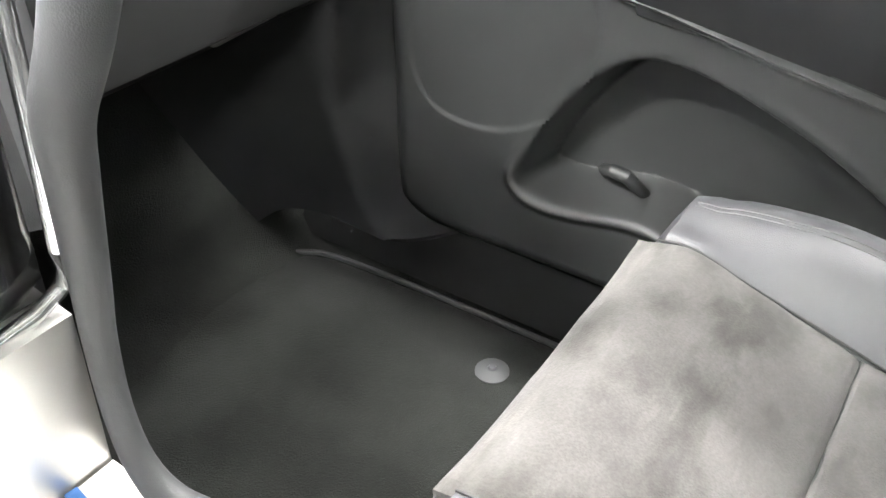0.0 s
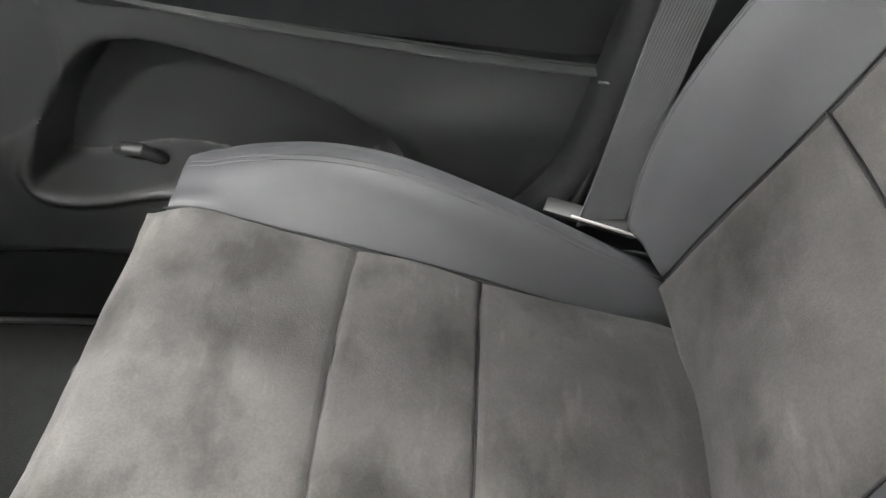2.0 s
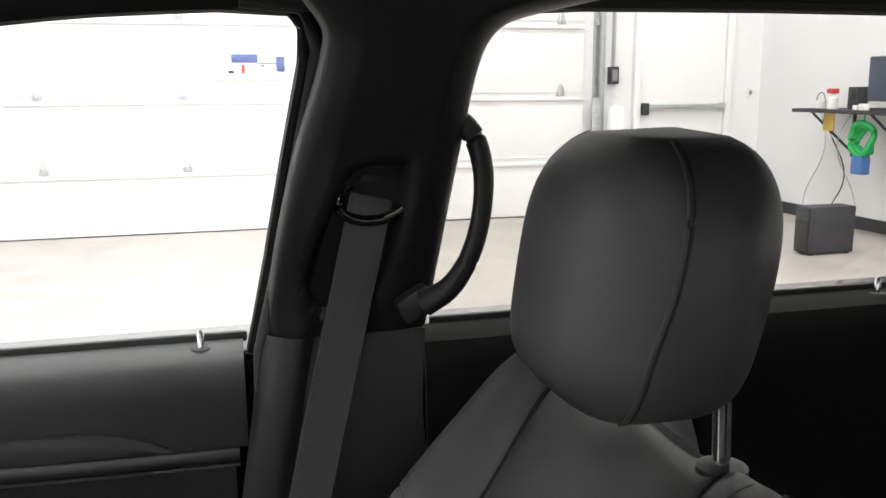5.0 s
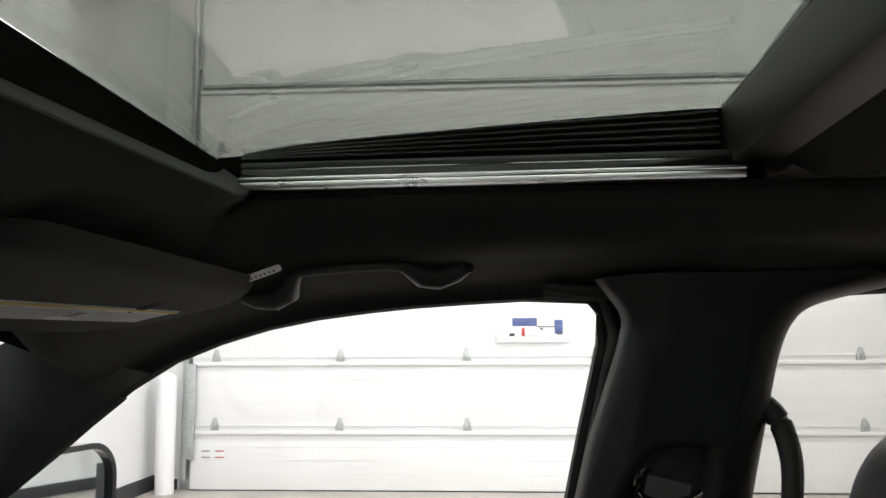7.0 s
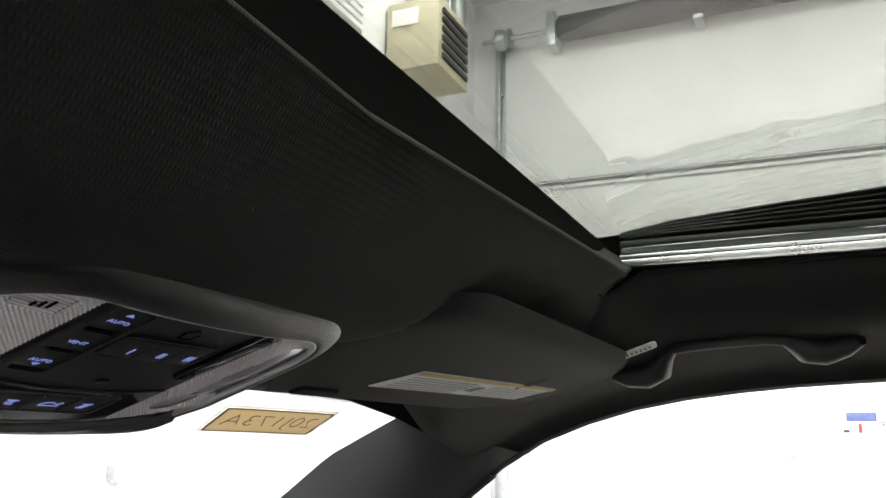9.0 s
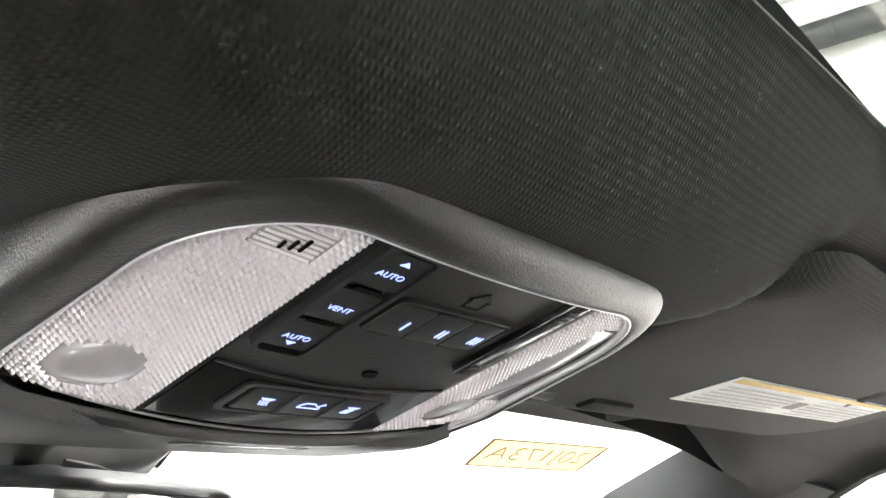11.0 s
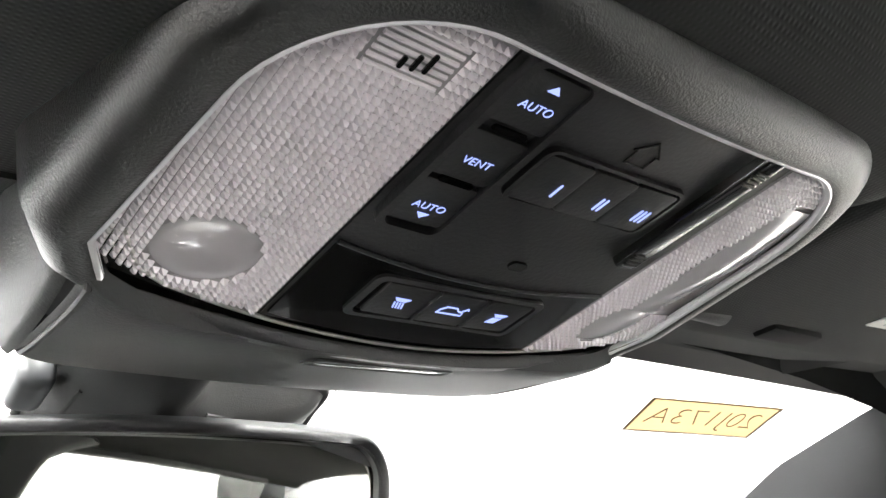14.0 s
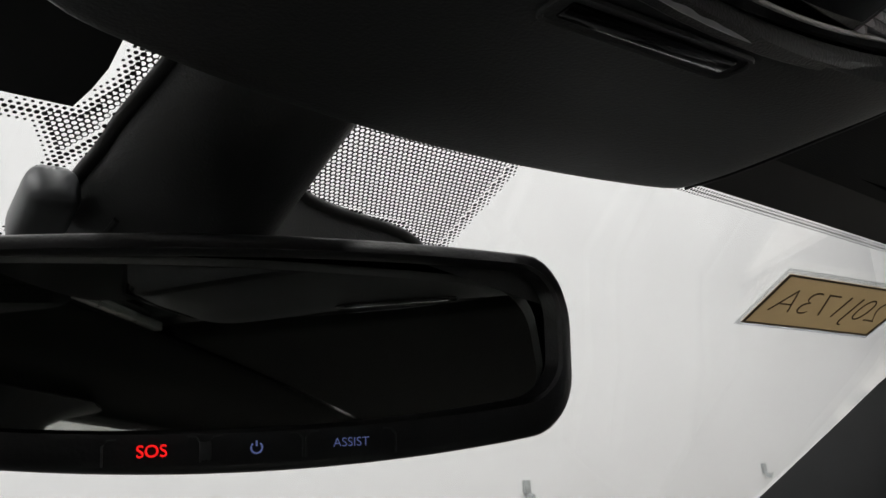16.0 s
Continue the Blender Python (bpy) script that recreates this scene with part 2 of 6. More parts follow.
def sheet(name, fn, nu, nv, mat, parent=None, thick=0.004, label="", tuck=0.0, edge=0.05):
    """A curved panel fn(u, v) with real thickness; tuck sinks its rim to leave a seam round it."""
    def at_(u, v):
        return Vector(fn(u, v))
    us = sorted({*[i / nu for i in range(nu + 1)], *([edge * 0.35, edge, 1 - edge, 1 - edge * 0.35] if tuck else [])})
    vs = sorted({*[j / nv for j in range(nv + 1)], *([edge * 0.35, edge, 1 - edge, 1 - edge * 0.35] if tuck else [])})
    front, back = [], []
    for u in us:
        for v in vs:
            p = at_(u, v)
            e = 1e-3
            du = at_(min(1, u + e), v) - at_(max(0, u - e), v)
            dv = at_(u, min(1, v + e)) - at_(u, max(0, v - e))
            n = du.cross(dv)
            n = n.normalized() if n.length > 1e-12 else Vector((0, 0, 1))
            k = min(u, 1 - u, v, 1 - v) / edge if edge else 1
            if tuck and k < 1:
                p = p - n * tuck * (1 - math.sqrt(max(0, 1 - (1 - k) ** 2)))
            front.append(p)
            back.append(p - n * thick)
    NU, NV = len(us), len(vs)
    N = NU * NV
    faces = []
    for i in range(NU - 1):
        for j in range(NV - 1):
            a, b, c, d = i * NV + j, (i + 1) * NV + j, (i + 1) * NV + j + 1, i * NV + j + 1
            faces += [(a, b, c, d), (N + d, N + c, N + b, N + a)]
    rim = [i * NV for i in range(NU)] + [(NU - 1) * NV + j for j in range(1, NV)] + [i * NV + NV - 1 for i in range(NU - 2, -1, -1)] + [j for j in range(NV - 2, 0, -1)]
    for a, b in zip(rim, rim[1:] + rim[:1]):
        faces.append((b, a, N + a, N + b))
    return mesh_object(name, front + back, faces, mat, parent, label)


def box(name, size, at_, mat, parent=None, bevel=0.003, turn=(0, 0, 0), label="", segs=2, m=None):
    bm = bmesh.new()
    bmesh.ops.create_cube(bm, size=1)
    bmesh.ops.scale(bm, vec=size, verts=bm.verts)
    if bevel:
        bmesh.ops.bevel(bm, geom=bm.edges[:], offset=min(bevel, min(size) * 0.45), segments=segs, affect="EDGES", profile=0.6)
    mt = m @ pose(*at_, *turn) if m else pose(*at_, *turn)
    bmesh.ops.transform(bm, matrix=mt, verts=bm.verts)
    return part(name, bm, mat, parent, label)


def rod(name, points, radius, mat, parent=None, sides=10, label="", flat=1.0, closed=False, up=None):
    """A tube along points; flat squashes it across; radius may be a list."""
    P = [Vector(p) for p in points]
    rad = radius if isinstance(radius, (list, tuple)) else [radius] * len(P)
    verts, faces = [], []
    ref = Vector(up) if up else None
    for i, p in enumerate(P):
        if closed:
            d = P[(i + 1) % len(P)] - P[i - 1]
        else:
            d = P[min(i + 1, len(P) - 1)] - P[max(i - 1, 0)]
        d.normalize()
        r0 = ref or (Vector((0, 0, 1)) if abs(d.z) < 0.9 else Vector((1, 0, 0)))
        a = d.cross(r0).normalized()
        b = a.cross(d).normalized()
        for k in range(sides):
            t = 2 * math.pi * k / sides
            verts.append(p + a * math.cos(t) * rad[i] + b * math.sin(t) * rad[i] * flat)
    n = len(P)
    for i in range(n if closed else n - 1):
        for k in range(sides):
            a, b = i * sides + k, i * sides + (k + 1) % sides
            c, d = ((i + 1) % n) * sides + (k + 1) % sides, ((i + 1) % n) * sides + k
            faces.append((a, b, c, d))
    if not closed:
        faces += [tuple(range(sides)), tuple(range((n - 1) * sides, n * sides))]
    return mesh_object(name, verts, faces, mat, parent, label)


def prism(name, outline, low, high, mat, parent=None, m=None, bevel=0.0, label="", segs=2):
    """An outline (x, y) raised from low to high, laid by the matrix m."""
    bm = bmesh.new()
    f = bm.faces.new([bm.verts.new((x, y, low)) for x, y in outline])
    ext = bmesh.ops.extrude_face_region(bm, geom=[f])
    top = [v for v in ext["geom"] if isinstance(v, bmesh.types.BMVert)]
    bmesh.ops.translate(bm, vec=(0, 0, high - low), verts=top)
    if bevel:
        ed = [e for e in bm.edges if all(v in top for v in e.verts)]
        bmesh.ops.bevel(bm, geom=ed, offset=bevel, segments=segs, affect="EDGES", profile=0.6)
    if m:
        bmesh.ops.transform(bm, matrix=m, verts=bm.verts)
    return part(name, bm, mat, parent, label)


def rounded(w, h, r, n=5, cx=0.0, cy=0.0):
    out = []
    for sx, sy, a0 in ((1, 1, 0), (-1, 1, 90), (-1, -1, 180), (1, -1, 270)):
        for k in range(n + 1):
            a = radians(a0 + 90 * k / n)
            out.append((cx + sx * (w / 2 - r) + r * math.cos(a), cy + sy * (h / 2 - r) + r * math.sin(a)))
    return out


def ring(name, outer, inner, low, high, mat, parent=None, m=None, label=""):
    """A frame between two outlines of equal count, raised from low to high."""
    n = len(outer)
    verts = [(x, y, low) for x, y in outer] + [(x, y, low) for x, y in inner] + [(x, y, high) for x, y in outer] + [(x, y, high) for x, y in inner]
    faces = []
    for i in range(n):
        j = (i + 1) % n
        faces += [(i, j, n + j, n + i), (2 * n + i, 3 * n + i, 3 * n + j, 2 * n + j), (i, 2 * n + i, 2 * n + j, j), (n + i, n + j, 3 * n + j, 3 * n + i)]
    vs = [m @ Vector(v) for v in verts] if m else verts
    return mesh_object(name, vs, faces, mat, parent, label)


def words(name, text, size, mat, parent, m, depth=0.0003, thin=0.0):
    cu = bpy.data.curves.new(name, "FONT")
    cu.offset = -thin * size
    cu.body, cu.size, cu.align_x, cu.align_y, cu.extrude = text, size, "CENTER", "CENTER", depth
    ob = new(name, cu)
    dg = bpy.context.evaluated_depsgraph_get()
    me = bpy.data.meshes.new_from_object(ob.evaluated_get(dg))
    bpy.data.objects.remove(ob)
    me.transform(m)
    me.materials.clear()
    me.materials.append(mat)
    out = new(name, me)
    if parent:
        out.parent = parent
        out.matrix_parent_inverse = parent.matrix_world.inverted()
    return out


def lerp_table(table, x):
    for (a, p), (b, q) in zip(table, table[1:]):
        if x <= b:
            t = max(0.0, min(1.0, (x - a) / (b - a)))
            return p + (q - p) * t
    return table[-1][1]


def smooth_table(table, x):
    """Cubic run through a table of (x, y)."""
    xs = [a for a, _ in table]
    ys = [b for _, b in table]
    if x <= xs[0]:
        return ys[0]
    if x >= xs[-1]:
        return ys[-1]
    i = max(k for k in range(len(xs) - 1) if xs[k] <= x)
    def slope(k):
        lo, hi = max(k - 1, 0), min(k + 1, len(xs) - 1)
        return (ys[hi] - ys[lo]) / (xs[hi] - xs[lo])
    h = xs[i + 1] - xs[i]
    t = (x - xs[i]) / h
    m0, m1 = slope(i) * h, slope(i + 1) * h
    return (2 * t ** 3 - 3 * t ** 2 + 1) * ys[i] + (t ** 3 - 2 * t ** 2 + t) * m0 + (-2 * t ** 3 + 3 * t ** 2) * ys[i + 1] + (t ** 3 - t ** 2) * m1


# ---- garage ----
def gbox(name, s0, s1, d0, d1, z0, z1, mat, parent=None, bevel=0.0, label=""):
    return box(name, (s1 - s0, d1 - d0, z1 - z0), ((s0 + s1) / 2, (d0 + d1) / 2, (z0 + z1) / 2), mat, parent, bevel, label=label, m=GM)


DW, DS0, DS1, DTOP = 8.35, -3.06, 3.69, 4.16
SW, FW = 5.85, -3.45
for nm, box_, mat, lab, cat in (
        ("floor", (FW - 0.2, SW + 0.2, -7.0, 9.2, FLOOR - 0.1, FLOOR), CONCRETE, "smooth grey sealed concrete garage floor", "floor"),
        ("ceiling", (FW - 0.2, SW + 0.2, -7.0, 9.2, CEIL, CEIL + 0.12), PAINT, "white painted garage ceiling", "ceiling"),
        ("wall_door_head", (DS0, DS1, DW + 0.02, DW + 0.22, DTOP, CEIL), PAINT, "white painted wall above the big sectional door", "wall"),
        ("wall_door_side", (DS1, SW, DW + 0.02, DW + 0.22, FLOOR, CEIL), PAINT, "white painted wall beside the big sectional door", "wall"),
        ("wall_door_corner", (FW, DS0, DW + 0.02, DW + 0.22, FLOOR, CEIL), PAINT, "white painted wall strip in the garage corner", "wall"),
        ("wall_side", (SW, SW + 0.2, -7.0, DW + 0.22, FLOOR, CEIL), PAINT, "white painted side wall of the garage", "wall"),
        ("wall_front", (FW - 0.2, FW, -7.0, DW + 0.22, FLOOR, CEIL), PAINT, "white painted wall facing the parked car", "wall"),
        ("wall_back", (FW - 0.2, SW + 0.2, -7.2, -7.0, FLOOR, CEIL), PAINT, "white painted rear wall of the garage", "wall"),
        ("baseboard_front", (FW, FW + 0.02, -6.9, DW, FLOOR, FLOOR + 0.14), DARKM, "dark rubber skirting along the garage wall", "baseboard"),
        ("baseboard_corner", (FW + 0.02, DS0 - 0.15, DW, DW + 0.02, FLOOR, FLOOR + 0.10), DARKM, "dark rubber skirting in the garage corner", "baseboard"),
        ("baseboard_door", (5.46, SW - 0.02, DW, DW + 0.02, FLOOR, FLOOR + 0.12), DARKM, "dark rubber skirting beside the walk-through door", "baseboard"),
        ("baseboard_side", (SW - 0.02, SW, -6.9, DW, FLOOR, FLOOR + 0.12), DARKM, "dark rubber skirting along the side wall", "baseboard")):
    tagged(gbox(nm, *box_, mat), lab, cat, kind="structure")

# sectional door: ribbed panels, white stiffening rails, tapered hinges
gdoor = thing("sectional_door", gpt(0, DW, FLOOR), "closed white ribbed sectional overhead garage door", "garage door")
ROWS = (FLOOR, 0.70, 1.37, 2.09, 2.79, 3.49, DTOP)
for z0, z1 in zip(ROWS, ROWS[1:]):
    pan = gbox("panel", DS0, DS1, DW - 0.05, DW, z0 + 0.004, z1 - 0.004, DOORW, gdoor, 0.006)
    for k in (0.30, 0.52, 0.74):
        zr = z0 + k * (z1 - z0)
        gbox("rib", DS0 + 0.03, DS1 - 0.03, DW - 0.0535, DW - 0.0505, zr - 0.004, zr + 0.004, DOORW, pan, 0.0015)
for zr in ROWS[1:]:
    gbox("rail", DS0 + 0.01, DS1 - 0.01, DW - 0.082, DW - 0.0505, zr - 0.030, zr + 0.006, DOORW, gdoor, 0.006, "white stiffening rail")
    gbox("rail_lip", DS0 + 0.01, DS1 - 0.01, DW - 0.066, DW - 0.0505, zr + 0.050, zr + 0.058, DOORW, gdoor, 0.002)
    if zr == DTOP:
        continue
    for s_ in (-2.82, -1.57, -0.32, 0.93, 2.18, 3.43):
        hz = prism("hinge", [(-0.040, 0), (0.040, 0), (0.040, 0.045), (0.014, 0.125), (-0.014, 0.125), (-0.040, 0.045)], 0, 0.022, GALV, gdoor, GM @ pose(s_, DW - 0.0505, zr + 0.007, 90, 0, 0), 0.004, "galvanised hinge")
        prism("roller_stem", rounded(0.022, 0.05, 0.008), 0.022, 0.036, GALV, hz, GM @ pose(s_, DW - 0.0505, zr + 0.045, 90, 0, 0), 0.003)
gbox("bottom_seal", DS0, DS1, DW - 0.05, DW, FLOOR + 0.001, FLOOR + 0.02, RUBBER, gdoor, 0.004)
# plain grey strip just above the top panel
gbox("top_seal", DS0, DS1, DW - 0.02, DW + 0.015, DTOP + 0.012, DTOP + 0.085, INK, gdoor, 0.004, "grey strip above the door")
for s_ in (DS0 - 0.06, DS1 + 0.19):
    tr = thing("door_track", gpt(s_, DW, FLOOR), "galvanised vertical door track with angle iron", "door track", "door tracks")
    gbox("angle", s_ - 0.06, s_ + 0.06, DW + 0.005, DW + 0.018, FLOOR, CEIL - 0.5, GALV, tr, 0.002)
    gbox("rail", s_ - 0.02, s_ + 0.03, DW - 0.10, DW - 0.04, FLOOR + 0.1, CEIL - 0.5, GALV, tr, 0.008)
    for z_ in (0.75, 2.1, 3.3, 4.4, 5.3):
        gbox("bracket", s_ - 0.05, s_ + 0.05, DW - 0.04, DW + 0.004, z_, z_ + 0.06, GALV, tr, 0.003)
    sg = 1 if s_ < 0 else -1
    cover = gbox("track_cover", s_ + sg * 0.065 - 0.045, s_ + sg * 0.065 + 0.045, DW - 0.11, DW - 0.0905, FLOOR + 0.3, 1.36, GALV, tr, 0.004)
tube = thing("spring_shaft", gpt(0, DW - 0.2, 5.6), "dark torsion spring drum and shaft above the door", "door spring")
rod("spring", [gpt(s_, DW - 0.2, 5.90) for s_ in (-2.38, -2.34, 2.7, 2.74)], [0.10, 0.145, 0.145, 0.10], DARKM, tube, 18)
rod("shaft", [gpt(s_, DW - 0.2, 5.90) for s_ in (DS0 - 0.2, DS1 + 0.2)], 0.03, GALV, tube, 10)
rod("cable_drum", [gpt(s_, DW - 0.2, 5.90) for s_ in (-3.08, -3.02, -2.98, -2.92)], [0.12, 0.12, 0.09, 0.12], GALV, tube, 16)
for s_ in (-2.45, -0.9, 2.8):
    gbox("shaft_bracket", s_ - 0.05, s_ + 0.05, DW - 0.25, DW + 0.02, 5.72, 6.12, GALV, tube, 0.01)
sign = thing("wall_sign", gpt(0.3, DW - 0.06, 1.75), "small framed white sign with a blue and white pickup truck picture", "sign")
gbox("board", -0.02, 0.66, DW - 0.075, DW - 0.058, 1.565, 1.885, LABEL, sign, 0.012)
for a0, a1, b0, b1 in ((-0.028, 0.668, 1.557, 1.572), (-0.028, 0.668, 1.878, 1.893), (-0.028, -0.013, 1.572, 1.878), (0.653, 0.668, 1.572, 1.878)):
    gbox("border", a0, a1, DW - 0.079, DW - 0.058, b0, b1, DOORW, sign, 0.004)
for nm, a0, a1, b0, b1, mt in (("truck_bed", 0.11, 0.60, 1.622, 1.715, DOORW), ("truck_cab", 0.13, 0.37, 1.715, 1.795, TRUCKB), ("bed_rail", 0.37, 0.60, 1.702, 1.716, INK), ("truck_rear", 0.54, 0.62, 1.640, 1.775, TRUCKB), ("tail_lamp", 0.22, 0.25, 1.62, 1.70, REDP), ("wheel", 0.10, 0.15, 1.620, 1.645, DARKM), ("fuel_cap", 0.40, 0.43, 1.680, 1.695, DARKM), ("rear_panel", 0.56, 0.61, 1.63, 1.66, INK)):
    gbox(nm, a0, a1, DW - 0.0785 - (0.002 if nm != "truck_bed" else 0), DW - 0.0755, b0, b1, mt, sign, 0.0005)
note = thing("door_label", gpt(-2.84, DW - 0.06, 0.48), "small label of red and dark print bars on the door", "label")
gbox("label_sheet", -2.97, -2.72, DW - 0.0525, DW - 0.0505, 0.41, 0.56, DOORW, note, 0.0005)
for k in range(4):
    gbox("print_bar", -2.95 + 0.14 * (k % 2), -2.86 + 0.14 * (k % 2), DW - 0.0540, DW - 0.0526, 0.44 + 0.06 * (k // 2), 0.452 + 0.06 * (k // 2), REDP if k % 2 else INK, note, 0.0003)

# posts at both ends, walk-through door, shelf with computer gear
for s_ in (-3.235, 3.98):
    bol = thing("post", gpt(s_, DW - 0.3, FLOOR), "white round safety post beside the door track", "post", "safety posts")
    rod("post_tube", [gpt(s_, DW - 0.25, z_) for z_ in (FLOOR, 1.20, 1.25, 1.275, 1.285)], [0.09, 0.09, 0.075, 0.04, 0.01], DOORW, bol, 24)
bx = thing("door_operator_box", gpt(4.04, DW, 1.7), "dark wall control box on a grey conduit", "control box")
gbox("case", 3.99, 4.09, DW - 0.06, DW + 0.019, 1.50, 1.68, DARKM, bx, 0.008)
gbox("button_plate", 4.01, 4.07, DW - 0.066, DW - 0.0605, 1.53, 1.65, INK, bx, 0.003)
gbox("conduit", 4.035, 4.06, DW - 0.02, DW + 0.018, 1.681, 4.4, GALV, bx, 0.004)
wd = thing("door_1", gpt(4.8, DW, FLOOR), "closed plain white walk-through door with a push bar", "door", kind="structure")
gbox("leaf", 4.36, 5.37, DW - 0.02, DW + 0.015, FLOOR + 0.008, 2.30, DOORW, wd, 0.004)
gbox("frame_a", 4.28, 4.355, DW - 0.05, DW + 0.015, FLOOR, 2.38, DOORW, wd, 0.006)
gbox("frame_b", 5.375, 5.45, DW - 0.05, DW + 0.015, FLOOR, 2.38, DOORW, wd, 0.006)
gbox("frame_c", 4.355, 5.375, DW - 0.05, DW + 0.015, 2.305, 2.38, DOORW, wd, 0.006)
pb = gbox("push_bar", 4.44, 5.36, DW - 0.095, DW - 0.045, 1.235, 1.285, GALV, wd, 0.012, "steel push bar")
gbox("bar_end", 4.37, 4.44, DW - 0.09, DW - 0.021, 1.17, 1.30, DARKM, pb, 0.012)
gbox("bar_end", 5.30, 5.36, DW - 0.0955, DW - 0.021, 1.225, 1.295, GALV, pb, 0.012)
shelf = thing("wall_shelf", gpt(SW, 6.2, 1.2), "dark wall shelf on angled brackets", "shelf")
gbox("board", SW - 0.52, SW - 0.001, 4.7, 7.10, 1.225, 1.26, DARKM, shelf, 0.004)
for d_ in (5.3, 6.1, 6.85):
    rod("bracket", [gpt(SW - 0.48, d_, 1.222), gpt(SW - 0.01, d_, 0.84)], 0.012, DARKM, shelf)
    gbox("bracket_leg", SW - 0.02, SW - 0.001, d_ - 0.015, d_ + 0.015, 0.80, 1.222, DARKM, shelf, 0.003)
mon = thing("monitor", gpt(SW - 0.3, 5.9, 1.261), "black computer monitor on the wall shelf", "monitor")
gbox("screen_case", SW - 0.40, SW - 0.355, 5.62, 6.27, 1.335, 1.715, DARKM, mon, 0.01)
gbox("screen", SW - 0.404, SW - 0.4005, 5.64, 6.25, 1.355, 1.70, SCREEN, mon, 0.001)
gbox("stand", SW - 0.39, SW - 0.22, 5.85, 6.05, 1.2605, 1.34, DARKM, mon, 0.008)
sp = thing("speaker", gpt(SW - 0.3, 6.42, 1.261), "small dark desktop speaker", "speaker")
gbox("cabinet", SW - 0.42, SW - 0.30, 6.36, 6.48, 1.2605, 1.46, DARKM, sp, 0.01)
rod("cone", [gpt(SW - 0.4205 - 0.004 * k, 6.42, 1.39) for k in (0, 1)], [0.045, 0.03], BTN, sp, 16)
rb = thing("spray_bottle", gpt(SW - 0.3, 6.72, 1.261), "white bottle with a red cap on the shelf", "bottle")
rod("bottle", [gpt(SW - 0.38, 6.72, z_) for z_ in (1.2605, 1.36, 1.385, 1.41)], [0.05, 0.05, 0.02, 0.02], LABEL, rb)
gbox("cap", SW - 0.42, SW - 0.34, 6.68, 6.76, 1.40, 1.445, REDP, rb, 0.01)
can = thing("paint_can", gpt(SW - 0.3, 6.9, 1.261), "small white can on the shelf end", "can")
rod("can_body", [gpt(SW - 0.36, 6.9, z_) for z_ in (1.2605, 1.262, 1.33, 1.332)], [0.05, 0.055, 0.055, 0.045], LABEL, can, 16)
rod("can_handle", [gpt(SW - 0.36, 6.9 + 0.06 * math.cos(a), 1.32 + 0.09 * math.sin(a)) for a in [math.pi * i / 12 for i in range(13)]], 0.004, DARKM, can, 6)
tray = thing("keyboard", gpt(SW - 0.4, 5.9, 1.261), "black keyboard on the wall shelf", "keyboard")
gbox("keys", SW - 0.51, SW - 0.415, 5.65, 6.10, 1.2605, 1.285, DARKM, tray, 0.004)
for dd, nm in ((6.16, 0), (6.23, 1), (6.30, 0)):
    it = thing("small_parts_box", gpt(SW - 0.45, dd, 1.261), "small pale parts box beside the keyboard", "box", "small boxes")
    gbox("carton", SW - 0.49, SW - 0.42, dd - 0.028, dd + 0.028, 1.2605, 1.30 + 0.015 * nm, LABEL, it, 0.004)
cab = thing("hanging_cable", gpt(SW - 0.3, 6.3, 1.0), "coiled green cable with a blue plug hung below the shelf", "cable")
for k in range(3):
    rod("coil", [gpt(SW - 0.42 + 0.03 * k + 0.02 * math.sin(3 * a), 6.27 + (0.13 - 0.02 * k) * math.cos(a) + 0.02 * math.sin(2 * a + k), 1.00 + (0.15 - 0.02 * k) * math.sin(a)) for a in [i * 2 * math.pi / 20 for i in range(20)]], 0.026, GREENP, cab, 8, closed=True)
rod("hanger", [gpt(SW - 0.40, 6.27, 1.12), gpt(SW - 0.40, 6.27, 1.224)], 0.006, GREENP, cab, 6)
gbox("blue_plug", SW - 0.46, SW - 0.36, 6.20, 6.33, 0.70, 0.86, BLUEP, cab, 0.015)
yb = thing("yellow_tag", gpt(SW - 0.3, 6.8, 1.1), "yellow tag hanging from the shelf", "tag")
gbox("tag", SW - 0.40, SW - 0.385, 6.66, 6.80, 1.06, 1.2245, YELLOWP, yb, 0.004)
for k, d_ in enumerate((6.55, 6.74, 6.98)):
    c_ = thing("power_cord", gpt(SW - 0.2, d_, 1.0), "thin cord hanging from the shelf", "cord", "cords")
    rod("cord", [gpt(SW - 0.30 - 0.05 * math.sin(i * 0.5 + k), d_ + 0.10 * math.sin(i * 0.40 + 2 * k), 1.222 - i * 0.082) for i in range(13)], 0.006, DARKM if k == 1 else GALV, c_, 6)
pc = thing("computer_tower", gpt(4.7, 5.8, FLOOR), "black computer tower standing on the concrete", "computer")
gbox("case", 4.52, 4.95, 5.70, 5.88, FLOOR + 0.012, FLOOR + 0.39, DARKM, pc, 0.012)
gbox("side_panel", 4.55, 4.94, 5.694, 5.6995, FLOOR + 0.03, FLOOR + 0.375, DARKM, pc, 0.004)
gbox("front", 4.512, 4.5195, 5.71, 5.87, FLOOR + 0.03, FLOOR + 0.375, GLOSS, pc, 0.004)
for s_ in (4.56, 4.91):
    for d_ in (5.73, 5.85):
        gbox("foot", s_ - 0.015, s_ + 0.015, d_ - 0.015, d_ + 0.015, FLOOR, FLOOR + 0.0125, RUBBER, pc, 0.002)
sw = thing("light_switch", gpt(5.72, DW, 1.4), "small white plastic wall switch", "switch")
gbox("plate", 5.69, 5.76, DW + 0.005, DW + 0.0195, 1.34, 1.46, LABEL, sw, 0.004)
gbox("rocker", 5.71, 5.74, DW + 0.0005, DW + 0.0048, 1.375, 1.425, INK, sw, 0.002)

